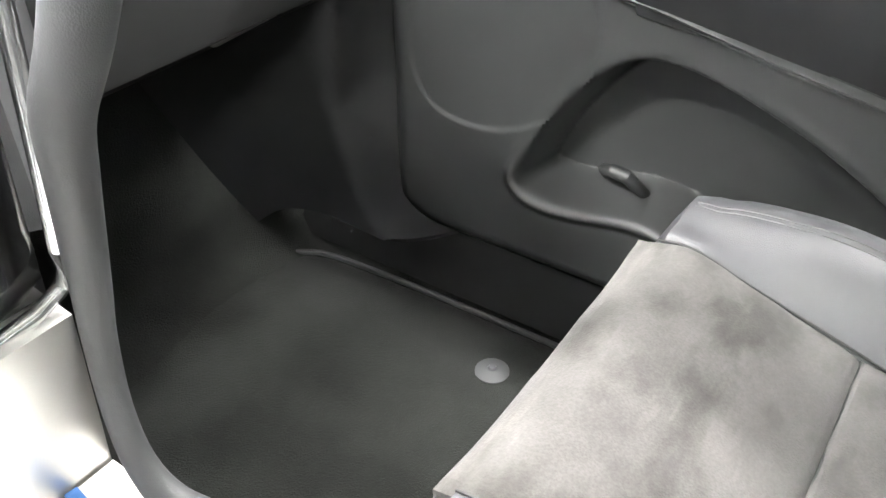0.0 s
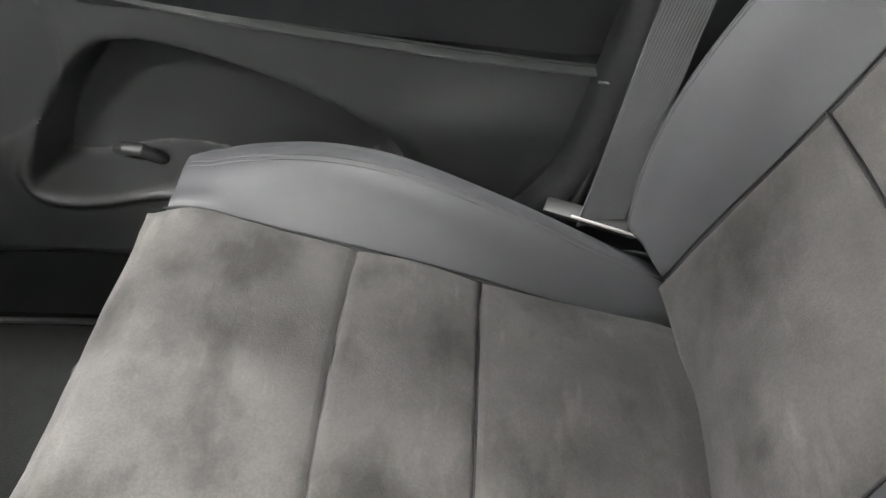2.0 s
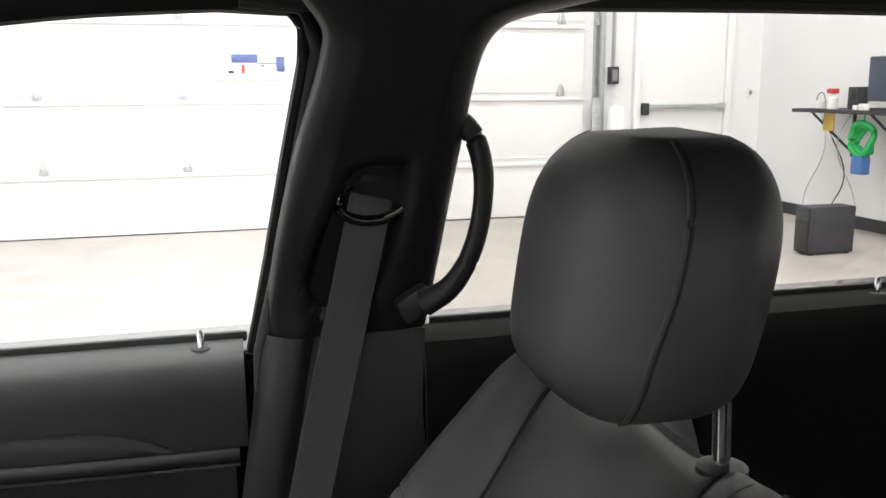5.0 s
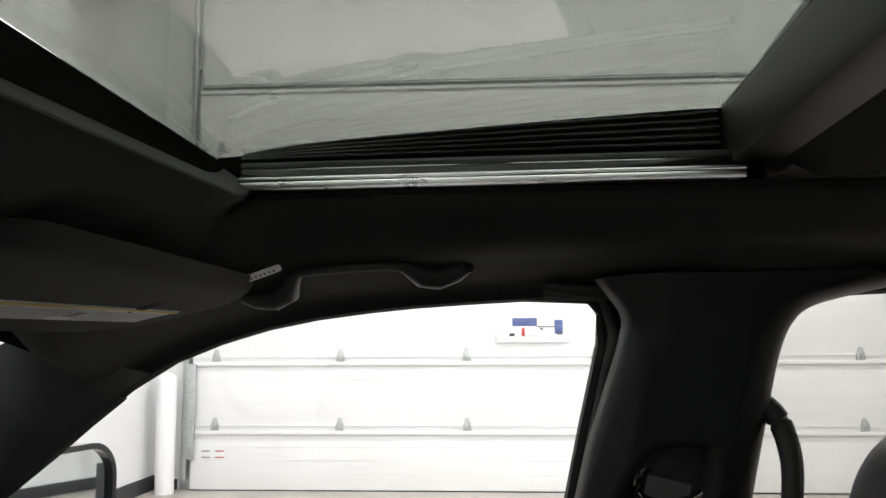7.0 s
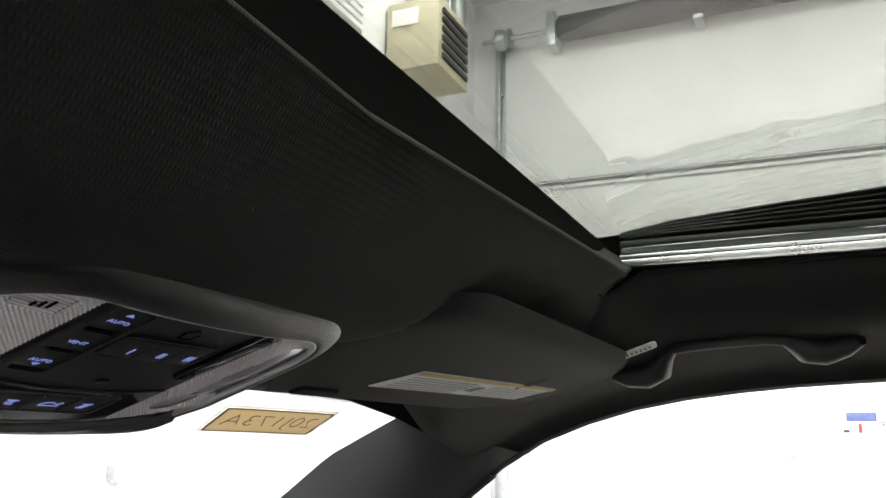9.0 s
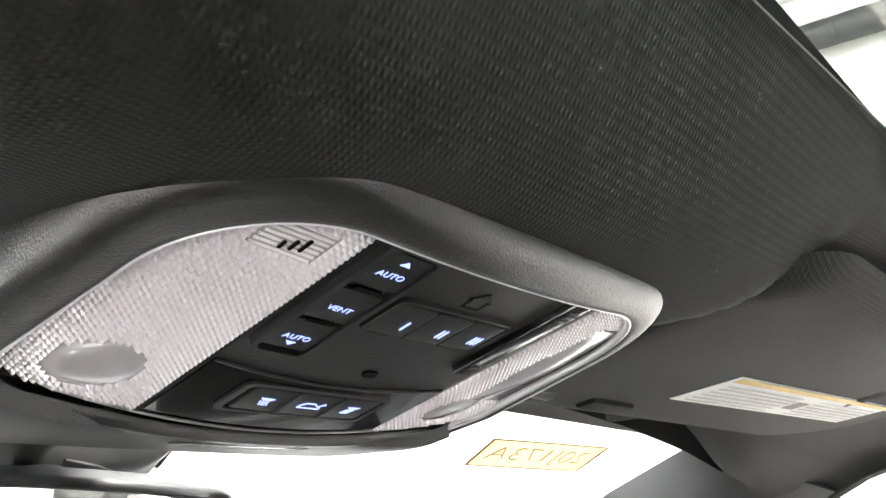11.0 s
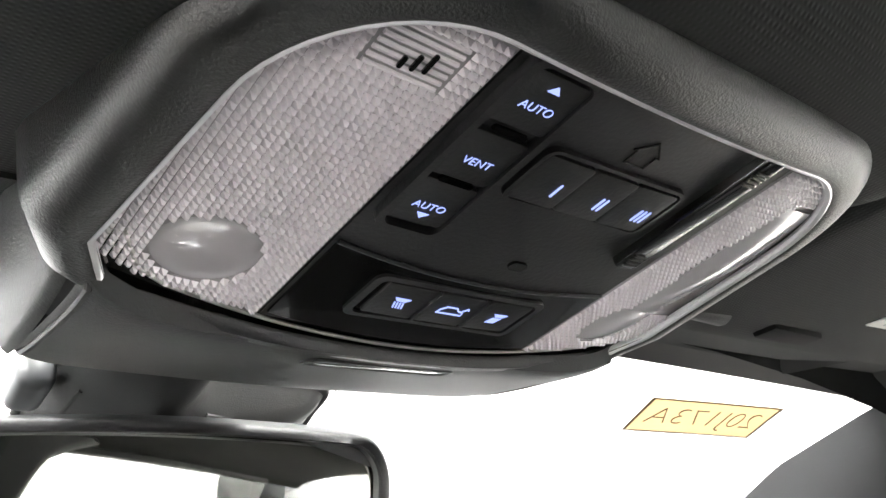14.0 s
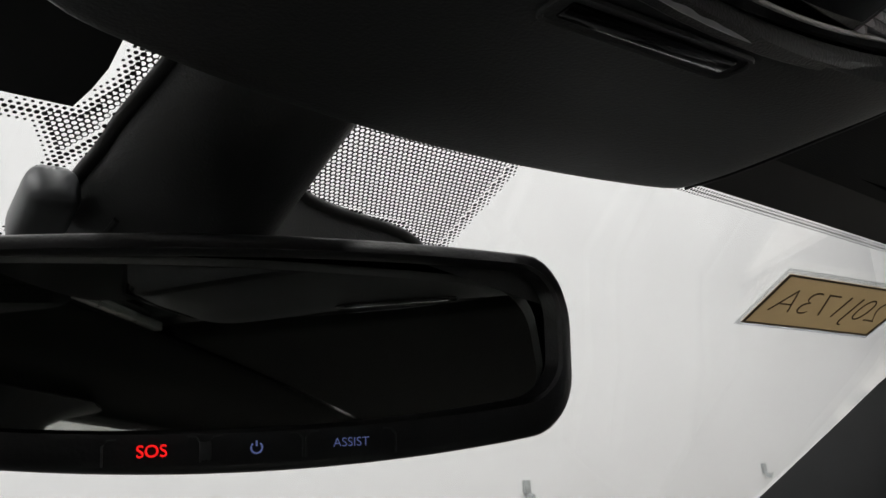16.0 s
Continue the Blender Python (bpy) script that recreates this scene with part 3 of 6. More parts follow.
# heater hung in the corner, wall vent and hooks
heat = thing("unit_heater", gpt(-3.1, 6.7, 5.3), "beige suspended gas unit heater with louvres", "heater")
gbox("cabinet", -3.42, -2.90, 6.15, 6.85, 4.72, 5.38, BEIGE, heat, 0.02)
for k in range(6):
    gbox("louvre", -2.90, -2.875, 6.22, 6.78, 4.80 + k * 0.088, 4.85 + k * 0.088, DARKM, heat, 0.004)
gbox("plate", -3.36, -3.10, 6.135, 6.149, 5.14, 5.30, LABEL, heat, 0.002)
for s_ in (-3.38, -2.95):
    rod("hanger", [gpt(s_, 6.5, 5.37), gpt(s_, 6.5, CEIL)], 0.012, GALV, heat)
rod("flue", [gpt(-3.2, 6.85, 5.15), gpt(-3.2, 7.2, 5.2), gpt(-3.2, 7.3, 5.5), gpt(-3.2, 7.3, CEIL)], 0.08, GALV, heat, 14)
fan = thing("wall_vent", gpt(FW, 5.4, 5.0), "white louvred wall vent", "vent")
for k in range(9):
    gbox("slat", FW + 0.001, FW + 0.05, 5.0, 5.7, 4.9 + k * 0.075, 4.945 + k * 0.075, DOORW, fan, 0.004)
for a0, a1 in ((4.94, 4.998), (5.702, 5.76)):
    gbox("vent_frame", FW + 0.0005, FW + 0.03, a0, a1, 4.82, 5.6, DOORW, fan, 0.004)
for d_, z_ in ((3.37, 1.30), (5.78, 1.30)):
    hk = thing("wall_hook", gpt(FW, d_, z_), "small grey hook on the white wall", "hook", "wall hooks")
    gbox("hook_plate", FW + 0.0005, FW + 0.02, d_ - 0.022, d_ + 0.022, z_ - 0.03, z_ + 0.04, GALV, hk, 0.004)
    gbox("hook_arm", FW + 0.02, FW + 0.06, d_ - 0.010, d_ + 0.010, z_ - 0.06, z_ - 0.03, GALV, hk, 0.004)
rod("hook_tip", [gpt(FW + 0.01, 5.78, 1.29), gpt(FW + 0.06, 5.78, 1.245), gpt(FW + 0.075, 5.78, 1.275)], 0.005, GALV, hk, 8)
for s_, d_ in LAMP_SPOTS:
    lf = thing("ceiling_light", gpt(s_, d_, CEIL), "long white ceiling light fixture, lit", "ceiling light", "garage ceiling lights")
    gbox("housing", s_ - 1.25, s_ + 1.25, d_ - 0.3, d_ + 0.3, CEIL - 0.09, CEIL, DOORW, lf, 0.01)
    gbox("diffuser", s_ - 1.2, s_ + 1.2, d_ - 0.25, d_ + 0.25, CEIL - 0.11, CEIL - 0.091, TUBE, lf, 0.004)

# ---- the car's shell ----
WIN_TOP = [(-1.3, 1.535), (-0.5, 1.551), (-0.1, 1.551), (0.1, 1.545), (0.2, 1.538), (0.30, 1.523), (0.40, 1.491), (0.466, 1.453), (0.60, 1.357), (0.80, 1.235), (1.0, 1.13)]
SILL_Z = 1.203


def win_top(y):
    return smooth_table(WIN_TOP, y)


def glass_x(z):
    """The side glass leans in towards the roof."""
    return 0.752 - (z - SILL_Z) * 0.42


def roof_z(y):
    """Height of the roof lining along its sides."""
    return smooth_table([(-1.4, 1.578), (-0.6, 1.604), (0.0, 1.612), (0.235, 1.611), (0.256, 1.604), (0.270, 1.591), (0.288, 1.569), (0.31, 1.552), (0.34, 1.543), (0.40, 1.537), (0.50, 1.530)], y)


def front_z(x, y):
    """The lining ahead of the sunroof: lower in the middle, where the console hangs."""
    k = min(1.0, max(0.0, abs(x) - 0.09) / 0.275) ** 1.4
    mid = smooth_table([(0.20, 1.594), (0.245, 1.590), (0.258, 1.579), (0.272, 1.561), (0.285, 1.545), (0.298, 1.535), (0.315, 1.5295), (0.345, 1.5265), (0.42, 1.5265), (0.50, 1.528)], y)
    edge_y = 0.262 + 0.060 * min(1, max(0, (0.165 - abs(x)) / 0.075)) ** 2
    depth = min(1, max(0, (y - edge_y) / 0.034))
    pocket = 0.020 * min(1, max(0, (abs(x) - (0.085 if x > 0 else 0.20)) / 0.05)) * min(1, max(0, (0.372 - abs(x)) / 0.10)) * depth * depth * (3 - 2 * depth)
    return mid * (1 - k) + roof_z(y) * k + pocket


def wind_z(y):
    return 1.552 - 0.36 * (y - 0.50) - 0.22 * max(0, y - 0.64)


def wind_pt(x, y):
    """A place on the windscreen."""
    yy = y - 0.05 * (x / 0.6) ** 2 * min(1, max(0, (y - 0.5) / 0.5))
    return Vector((x, yy, wind_z(y) - 0.010 * (x / 0.6) ** 2))


lining = thing("headliner", (0, 0, 1.6), "black woven cloth roof lining with sunroof opening", "headliner", kind="structure")


def soft_min(a, b, k):
    """The lower of two heights, with a rounded passage k deep between them."""
    if k <= 0:
        return min(a, b)
    h = max(0.0, k - abs(a - b)) / k
    return min(a, b) - h * h * k * 0.25


def side_profile(y):
    zt, zc = win_top(min(y, 0.47)), roof_z(y)
    xo = glass_x(zt) - 0.024
    x0 = 0.372 + 1.2 * max(0, y - 0.43)
    w = min(1.0, (xo - 0.030 - x0) / 0.165)
    f = min(1, max(0, (y - 0.240) / 0.025))
    return [(0.0, x0 + 0.012 * w - f * (0.012 * w + 0.001), zc + 0.003 - 0.002 * f), (0.06, x0 + 0.003 * (1 - f) + 0.003 * f, zc + 0.0005), (0.12, x0 + (0.006 + 0.006 * f) * w, zc - 0.004), (0.26, x0 + 0.034 * w, zc - 0.014), (0.46, x0 + 0.080 * w, max(zc - 0.038, zt + 0.030)), (0.62, x0 + 0.130 * w, max(zc - 0.050, zt + 0.024)), (0.84, xo - 0.022, zt + 0.014), (0.93, xo - 0.004, zt + 0.007), (1.0, xo + 0.008, zt - 0.002)]


def valley(y):
    return 0.028 * min(1, max(0, (y - 0.250) / 0.05))


def side_lining(sgn):
    def fn(u, v):
        y = -1.35 + 1.83 * v
        prof = side_profile(y)
        x, z = smooth_table([(a, b) for a, b, c in prof], u), smooth_table([(a, c) for a, b, c in prof], u)
        if y > 0.25:
            z = soft_min(z, roof_z(y) + 0.25 * (x - 0.372), valley(y))
        return (sgn * x, y, z)
    return fn


sheet("lining_side", side_lining(1), 22, 60, HEADCLOTH, lining, -0.006)
sheet("lining_side", side_lining(-1), 22, 60, HEADCLOTH, lining, 0.006)


def front_lining(u, v):
    x = -0.376 + 0.752 * u
    q = abs(x) / 0.365
    y0 = 0.252 - 0.010 * min(1, q) + 0.004 * max(0, (abs(x) - 0.325) / 0.05) ** 2
    prof = [(0.0, y0 + 0.022, 0.020), (0.05, y0 + 0.008, 0.010), (0.10, y0 + 0.001, 0.004), (0.16, y0 + 0.004, 0.0)]
    zl = 1.5885 + 0.030 * abs(x) + 0.010 * max(0, (abs(x) - 0.325) / 0.05) ** 2
    if v < 0.16:
        return (x, smooth_table([(a, b) for a, b, c in prof], v), zl + smooth_table([(a, c) for a, b, c in prof], v))
    y = y0 + 0.004 + (0.505 - y0 - 0.004) * ((v - 0.16) / 0.84) ** 1.25
    fade = max(0, 1 - (y - y0 - 0.004) / 0.045) ** 2
    z = front_z(x, y) + (zl - front_z(x, y0 + 0.004)) * fade
    return (x, y, soft_min(z, roof_z(y) + 0.0005 + 0.40 * (0.374 - abs(x)), valley(y)))


sheet("lining_front", front_lining, 110, 70, HEADCLOTH, lining, -0.006)
sheet("header_trim", lambda u, v: (-0.60 + 1.2 * u, 0.440 + 0.075 * v, (1.5300 - 0.004 * abs(2 * u - 1)) * (1 - v) + (wind_z(0.515) - 0.010 * (2 * u - 1) ** 2 - 0.008) * v), 20, 6, HEADCLOTH, lining, 0.004)
sheet("lining_rear", lambda u, v: (-0.374 + 0.748 * u, -1.35 + 1.242 * v, roof_z(-1.35 + 1.242 * v) + 0.003 + 0.02 * max(0, (v - 0.97) / 0.03)), 20, 30, HEADCLOTH, lining, -0.006)

# sunroof: well, side rails, glass
sun = thing("sunroof", (0, 0.1, 1.64), "panoramic sunroof glass with black frame and shiny rails", "sunroof")


def rim_z(y):
    """Upper edge of the sunroof's side seal."""
    return 1.6425 + 0.027 * min(1, max(0, (0.258 - y) / 0.34)) ** 0.6


sheet("front_frame", lambda u, v: (-0.43 + 0.86 * u, 0.2740 + 0.002 * math.sin(math.pi * v), 1.590 + 0.044 * v), 12, 6, FLOCK, sun, -0.006)
box("front_lip", (0.86, 0.012, 0.010), (0, 0.276, 1.632), FLOCK, sun, 0.005)
box("front_bar", (0.86, 0.04, 0.02), (0, 0.305, 1.636), PLASTIC, sun, 0.006)
box("rear_frame", (0.86, 0.05, 0.05), (0, -0.118, 1.650), PLASTIC, sun, 0.008)
for sg in (1, -1):
    rl = box("side_rail", (0.012, 0.355, 0.0055), (sg * 0.3735, 0.077, 1.6150), ALU, sun, 0.0015, label="shiny aluminium guide rail")
    box("rail_lip", (0.004, 0.355, 0.0030), (sg * 0.3690, 0.077, 1.6195), ALU, sun, 0.001)
    box("rail_groove", (0.012, 0.36, 0.012), (sg * 0.3855, 0.077, 1.6240), GLOSS, sun, 0.002)
    box("rail_upper", (0.008, 0.36, 0.005), (sg * 0.3840, 0.077, 1.6325), PLASTIC, sun, 0.002)
    for k in range(5):
        rod("shade_fold", [(sg * (0.387 + 0.0015 * k), 0.258 - i * 0.0385, 1.6375 + (k + 0.6) * (0.0012 + 0.0048 * min(1, (i / 9)) ** 0.6)) for i in range(10)], 0.0017, GLOSS, sun, 8)
    sheet("side_wall", lambda u, v, sg=sg: (sg * (0.396 + 0.006 * v), -0.12 + 0.40 * u, 1.605 + (rim_z(-0.12 + 0.40 * u) - 1.605) * v), 16, 4, FLOCK, sun, 0.004 * sg)
tagged(sheet("glass_pane", lambda u, v: (-0.404 + 0.808 * u, -0.095 + 0.38 * v, rim_z(-0.095 + 0.38 * v) + 0.002 + 0.006 * (1 - (2 * u - 1) ** 2)), 32, 40, ROOFGLASS, sun, 0.004), "tinted glass pane")


# outer roof, sides, floor
body = thing("car_body", (0, 0, 0.5), "black painted body shell of the parked car", "car")


def roof_skin(x0, x1, y0, y1):
    return lambda u, v: (x0 + (x1 - x0) * u, y0 + (y1 - y0) * v, roof_z(y0 + (y1 - y0) * v) + 0.070 - 0.05 * abs((x0 + (x1 - x0) * u) / 0.6) ** 3 - (0.055 * max(0, (y0 + (y1 - y0) * v) - 0.36) / 0.15 if y1 > 0.4 else 0))


sheet("roof", roof_skin(-0.60, 0.60, 0.310, 0.505), 12, 6, BLACKP, body, 0.004)
sheet("header_flange", lambda u, v: tuple(Vector(roof_skin(-0.60, 0.60, 0.310, 0.505)(u, 0.65 + 0.35 * v)) - Vector((0, 0, 0.008))), 12, 6, FLOCK, body, 0.003)
sheet("roof", roof_skin(-0.60, 0.60, -1.5, -0.095), 12, 12, BLACKP, body, 0.004)
for sg in (1, -1):
    sheet("roof_side", lambda u, v, sg=sg: (sg * (0.405 + 0.195 * u), -0.095 + 0.41 * v, (rim_z(-0.095 + 0.41 * v) + 0.001) * (1 - u) + (roof_z(-0.095 + 0.41 * v) + 0.020) * u), 4, 8, BLACKP, body, 0.004)
    sheet("roof_rail", lambda u, v, sg=sg: (sg * (0.598 + 0.030 * u), -1.5 + 1.98 * v, (roof_z(-1.5 + 1.98 * v) + 0.028) * (1 - u) + (win_top(-1.5 + 1.98 * v) + 0.004) * u), 4, 30, BLACKP, body, 0.004)
    box("door_skin", (0.03, 2.9, 0.72), (sg * 0.86, -0.2, 0.82), BLACKP, body, 0.012)
    box("belt_line", (0.115, 2.9, 0.02), (sg * 0.802, -0.2, 1.180), BLACKP, body, 0.004)
    box("rocker", (0.14, 2.9, 0.14), (sg * 0.80, -0.2, 0.42), BLACKP, body, 0.02)
    box("rear_quarter", (0.06, 0.5, 0.42), (sg * 0.70, -1.60, 1.38), BLACKP, body, 0.02)
box("floor_pan", (1.5, 3.2, 0.03), (0, -0.25, 0.43), BLACKP, body, 0.004)
box("firewall", (1.6, 0.04, 0.72), (0, 1.34, 0.78), BLACKP, body, 0.01)
box("tailgate", (1.5, 0.05, 0.72), (0, -1.84, 0.80), BLACKP, body, 0.02)
box("tail_header", (1.3, 0.40, 0.05), (0, -1.66, 1.600), BLACKP, body, 0.02)
box("bonnet", (1.66, 0.95, 0.05), (0, 1.85, 1.08), BLACKP, body, 0.02, (-4, 0, 0))
for sg in (1, -1):
    box("wing", (0.05, 1.0, 0.5), (sg * 0.84, 1.85, 0.80), BLACKP, body, 0.02)
    for y_ in (1.75, -1.25):
        wh = rod("wheel", [(sg * 0.70, y_, 0.49), (sg * 0.72, y_, 0.49), (sg * 0.90, y_, 0.49), (sg * 0.92, y_, 0.49)], [0.33, 0.365, 0.365, 0.33], RUBBER, body, 28)
        rod("rim", [(sg * 0.9205, y_, 0.49), (sg * 0.926, y_, 0.49)], [0.25, 0.22], ALU, wh, 20)
box("front_bumper", (1.7, 0.08, 0.5), (0, 2.36, 0.72), BLACKP, body, 0.03)

# windscreen and its dot band
ws = thing("windscreen", (0, 0.9, 1.3), "clear windscreen with black dotted edge band", "windscreen")
wsp = sheet("glass_pane", lambda u, v: wind_pt((-0.66 + 1.32 * u) * (0.93 + 0.07 * v), 0.497 + 0.72 * v), 24, 20, GLASS, ws, 0.004)
wsp.visible_shadow = False
rear_glass = thing("rear_window", (0, -1.8, 1.35), "tinted tailgate window", "window")
sheet("glass_pane", lambda u, v: (-0.55 + 1.1 * u, -1.84 + 0.24 * v, 1.165 + 0.41 * v), 4, 4, TINT, rear_glass, 0.004)

# carpeted floor
flo = thing("footwell_carpet", (0.4, 0.7, 0.45), "black moulded carpet in the passenger footwell", "carpet", kind="structure")
sheet("carpet_floor", lambda u, v: (-0.76 + 1.52 * u, -0.5 + 1.83 * v, 0.452 + 0.36 * max(0, (v - 0.80) / 0.20) ** 1.5 + 0.10 * max(0, (abs(-0.76 + 1.52 * u) - 0.70) / 0.06) ** 2 + 0.006 * math.sin(9 * u) * math.sin(7 * v)), 40, 40, CARPET, flo, 0.01)
mat_ = thing("floor_mat", (0.42, 0.85, 0.47), "black carpet floor mat with stitched edge", "floor mat")


def mat_fn(u, v):
    y = 0.56 + 0.62 * v
    xr = smooth_table([(0.56, 0.682), (0.98, 0.676), (1.03, 0.650), (1.07, 0.632), (1.12, 0.640), (1.18, 0.664)], y)
    x = 0.19 + (xr - 0.19) * u
    return (x, y, 0.470 + 0.10 * max(0, (v - 0.74) / 0.26) ** 1.5 + 0.004 * math.sin(8 * u + 3 * v))


sheet("mat", mat_fn, 24, 24, CARPET, mat_, 0.010, tuck=0.004, edge=0.03)
rod("stitched_edge", [Vector(mat_fn(1, i / 20)) + Vector((0, 0, 0.003)) for i in range(21)] + [Vector(mat_fn(1 - i / 20, 1)) for i in range(1, 21)], 0.0042, SOFT, mat_, 8)
fb = rod("fastener", [(0.604, 0.664, 0.468), (0.604, 0.664, 0.474), (0.604, 0.664, 0.478)], [0.021, 0.021, 0.013], SOFT, mat_, 24, "round grey mat fastener")
rod("fastener_stud", [(0.604, 0.664, 0.4781), (0.604, 0.664, 0.481)], [0.006, 0.004], DARKM, fb, 12)
sill = thing("sill_trim", (0.66, 0.8, 0.52), "grey plastic door sill trim", "sill trim", kind="structure")
sheet("sill_cover", lambda u, v: (0.745 - 0.045 * u, -0.2 + 1.25 * v, 0.540 - 0.065 * u + 0.008 * math.sin(math.pi * u)), 8, 20, DARKTRIM, sill, 0.01)
sheet("sill_carpet", lambda u, v: (0.702 - 0.060 * u, -0.2 + 1.40 * v, 0.466 - 0.010 * u + 0.085 * max(0, (v - 0.86) / 0.14) * (1 - u)), 6, 30, CARPET, sill, 0.006)
rod("sill_edge", [(0.7125, -0.1 + 0.1 * i, 0.5035) for i in range(11)], 0.0042, SOFT, sill, 8)
def kick_trim(u, v):
    y0 = 0.782 + 0.098 * min(1, v * 2.6) ** 0.55
    y = y0 + (1.29 - y0) * u ** 1.6
    zb = smooth_table([(0.78, 0.552), (0.84, 0.553), (0.90, 0.556), (0.97, 0.560), (1.03, 0.548), (1.10, 0.500), (1.3, 0.465)], y)
    return (0.742 - 0.080 * math.sin(math.pi * 0.5 * min(1, (y - y0) / 0.080)) - 0.050 * max(0, (y - 0.95) / 0.34), y, zb + (1.04 - zb) * v)


sheet("kick_trim", kick_trim, 44, 30, ARMPAD, sill, 0.006, "grey plastic trim at the foot of the front pillar")


# ---- dashboard and centre stack ----
dash = thing("dashboard", (0.3, 1.0, 0.95), "black soft dashboard with glovebox over the footwell", "dashboard")
DASH = [(0.0, 1.33, 0.80), (0.2, 1.16, 0.815), (0.36, 1.02, 0.832), (0.48, 0.945, 0.852), (0.58, 0.905, 0.880), (0.75, 0.880, 0.95), (1.0, 0.870, 1.075)]
sheet("dash_lower", lambda u, v: (-0.70 + 1.40 * u, smooth_table([(a, b) for a, b, c in DASH], v), smooth_table([(a, c) for a, b, c in DASH], v)), 20, 40, DARKTRIM, dash, 0.03)
sheet("dash_top", lambda u, v: (-0.70 + 1.40 * u, 0.86 + 0.46 * v, 1.06 + 0.045 * math.sin(math.pi * min(1, v * 1.2)) - 0.02 * v), 20, 12, SOFT, dash, 0.03)
gb = box("glovebox", (0.40, 0.03, 0.14), (0.43, 0.876, 0.966), DARKTRIM, dash, 0.014, (-6, 0, 0))
box("latch", (0.120, 0.014, 0.020), (0.500, 0.868, 0.905), SATIN, gb, 0.006, (20, -3, 0), label="satin silver latch handle")

stack = thing("centre_console", (0, 0.5, 0.6), "black centre console with silver trim and padded side rails", "console")
# face of the stack: dark panel in chrome, brushed panel below
sheet("screen_panel", lambda u, v: (-0.12 + 0.250 * u, 0.640 - 0.02 * v, 0.93 + 0.16 * v), 6, 6, GLOSS, stack, 0.02)
rod("screen_trim", [(0.141, 0.612, 1.085), (0.139, 0.618, 1.03), (0.136, 0.626, 0.96), (0.134, 0.629, 0.938), (0.118, 0.631, 0.930), (0.08, 0.636, 0.922), (-0.12, 0.640, 0.90)], 0.0045, CHROME, stack, 10, "chrome trim")
sheet("brushed_panel", lambda u, v: (-0.12 + 0.250 * u, 0.638 - 0.016 * v, 0.800 + 0.126 * v), 6, 6, SATIN, stack, 0.02)
sheet("shelf_panel", lambda u, v: (-0.12 + 0.250 * u, 0.46 + 0.175 * v, 0.798 + 0.012 * v), 6, 6, LABEL, stack, 0.012, "white glossy lined tray")
box("blue_strip", (0.008, 0.10, 0.003), (0.095, 0.585, 0.8085), BLUEP, stack, 0.001, (4, 0, -8), label="blue strip")
for sg in (1, -1):
    pts = [(0.150, 0.545, 1.140, 0.0145), (0.137, 0.562, 1.080, 0.013), (0.130, 0.575, 1.047, 0.012), (0.133, 0.588, 1.015, 0.011), (0.136, 0.600, 0.983, 0.0105), (0.136, 0.608, 0.945, 0.0095), (0.135, 0.614, 0.910, 0.0085), (0.131, 0.612, 0.865, 0.008), (0.129, 0.603, 0.830, 0.0085), (0.131, 0.585, 0.808, 0.010), (0.136, 0.55, 0.800, 0.012), (0.138, 0.44, 0.790, 0.013)]
    P, R = [], []
    for i in range(45):
        k = i / 44 * (len(pts) - 1)
        q = [smooth_table([(n, pts[n][c]) for n in range(len(pts))], k) for c in range(4)]
        P.append((sg * q[0], q[1], q[2]))
        R.append(q[3])
    rod("side_rail", P, R, SOFT, stack, 18, "grey padded side rail", up=(0, 1, 0))
    sheet("side_panel", lambda u, v, sg=sg: (sg * (0.128 + 0.010 * v), 0.10 + 0.62 * u, 0.45 + 0.325 * v), 10, 6, CARPET, stack, 0.02)
sheet("dash_cheek", lambda u, v: (0.150 + 0.14 * u, 0.66 + 0.21 * u, 0.95 + 0.21 * v - 0.03 * u), 6, 8, SOFT, stack, 0.02)
box("armrest", (0.20, 0.36, 0.10), (0, -0.12, 0.86), SOFT, stack, 0.03)
box("console_body", (0.28, 0.62, 0.34), (0, 0.14, 0.62), PLASTIC, stack, 0.02)


# ---- front door ----
def strip_z(y):
    return lerp_table([(0.05, 0.832), (0.12, 0.838), (0.23, 0.853), (0.36, 0.873), (0.44, 0.888), (0.55, 0.912), (0.9, 0.965)], y)


POCKET = [(0.664, 0.768), (0.690, 0.715), (0.698, 0.685), (0.678, 0.668), (0.628, 0.668), (0.576, 0.680), (0.53, 0.684), (0.43, 0.655), (0.33, 0.660), (0.272, 0.705), (0.285, 0.758), (0.360, 0.805), (0.415, 0.832), (0.490, 0.860), (0.545, 0.869), (0.585, 0.858), (0.620, 0.826)]


def inside(poly, x, y):
    c = False
    for (x1, y1), (x2, y2) in zip(poly, poly[1:] + poly[:1]):
        if (y1 > y) != (y2 > y) and x < (x2 - x1) * (y - y1) / (y2 - y1) + x1:
            c = not c
    return c


def poly_dist(poly, x, y):
    best = 9
    for (x1, y1), (x2, y2) in zip(poly, poly[1:] + poly[:1]):
        dx, dy = x2 - x1, y2 - y1
        t = max(0, min(1, ((x - x1) * dx + (y - y1) * dy) / (dx * dx + dy * dy)))
        best = min(best, math.hypot(x - x1 - t * dx, y - y1 - t * dy))
    return best


def round_poly(poly, times_=2):
    for _ in range(times_):
        out = []
        for a, b in zip(poly, poly[1:] + poly[:1]):
            out += [(a[0] * 0.75 + b[0] * 0.25, a[1] * 0.75 + b[1] * 0.25), (a[0] * 0.25 + b[0] * 0.75, a[1] * 0.25 + b[1] * 0.75)]
        poly = out
    return poly


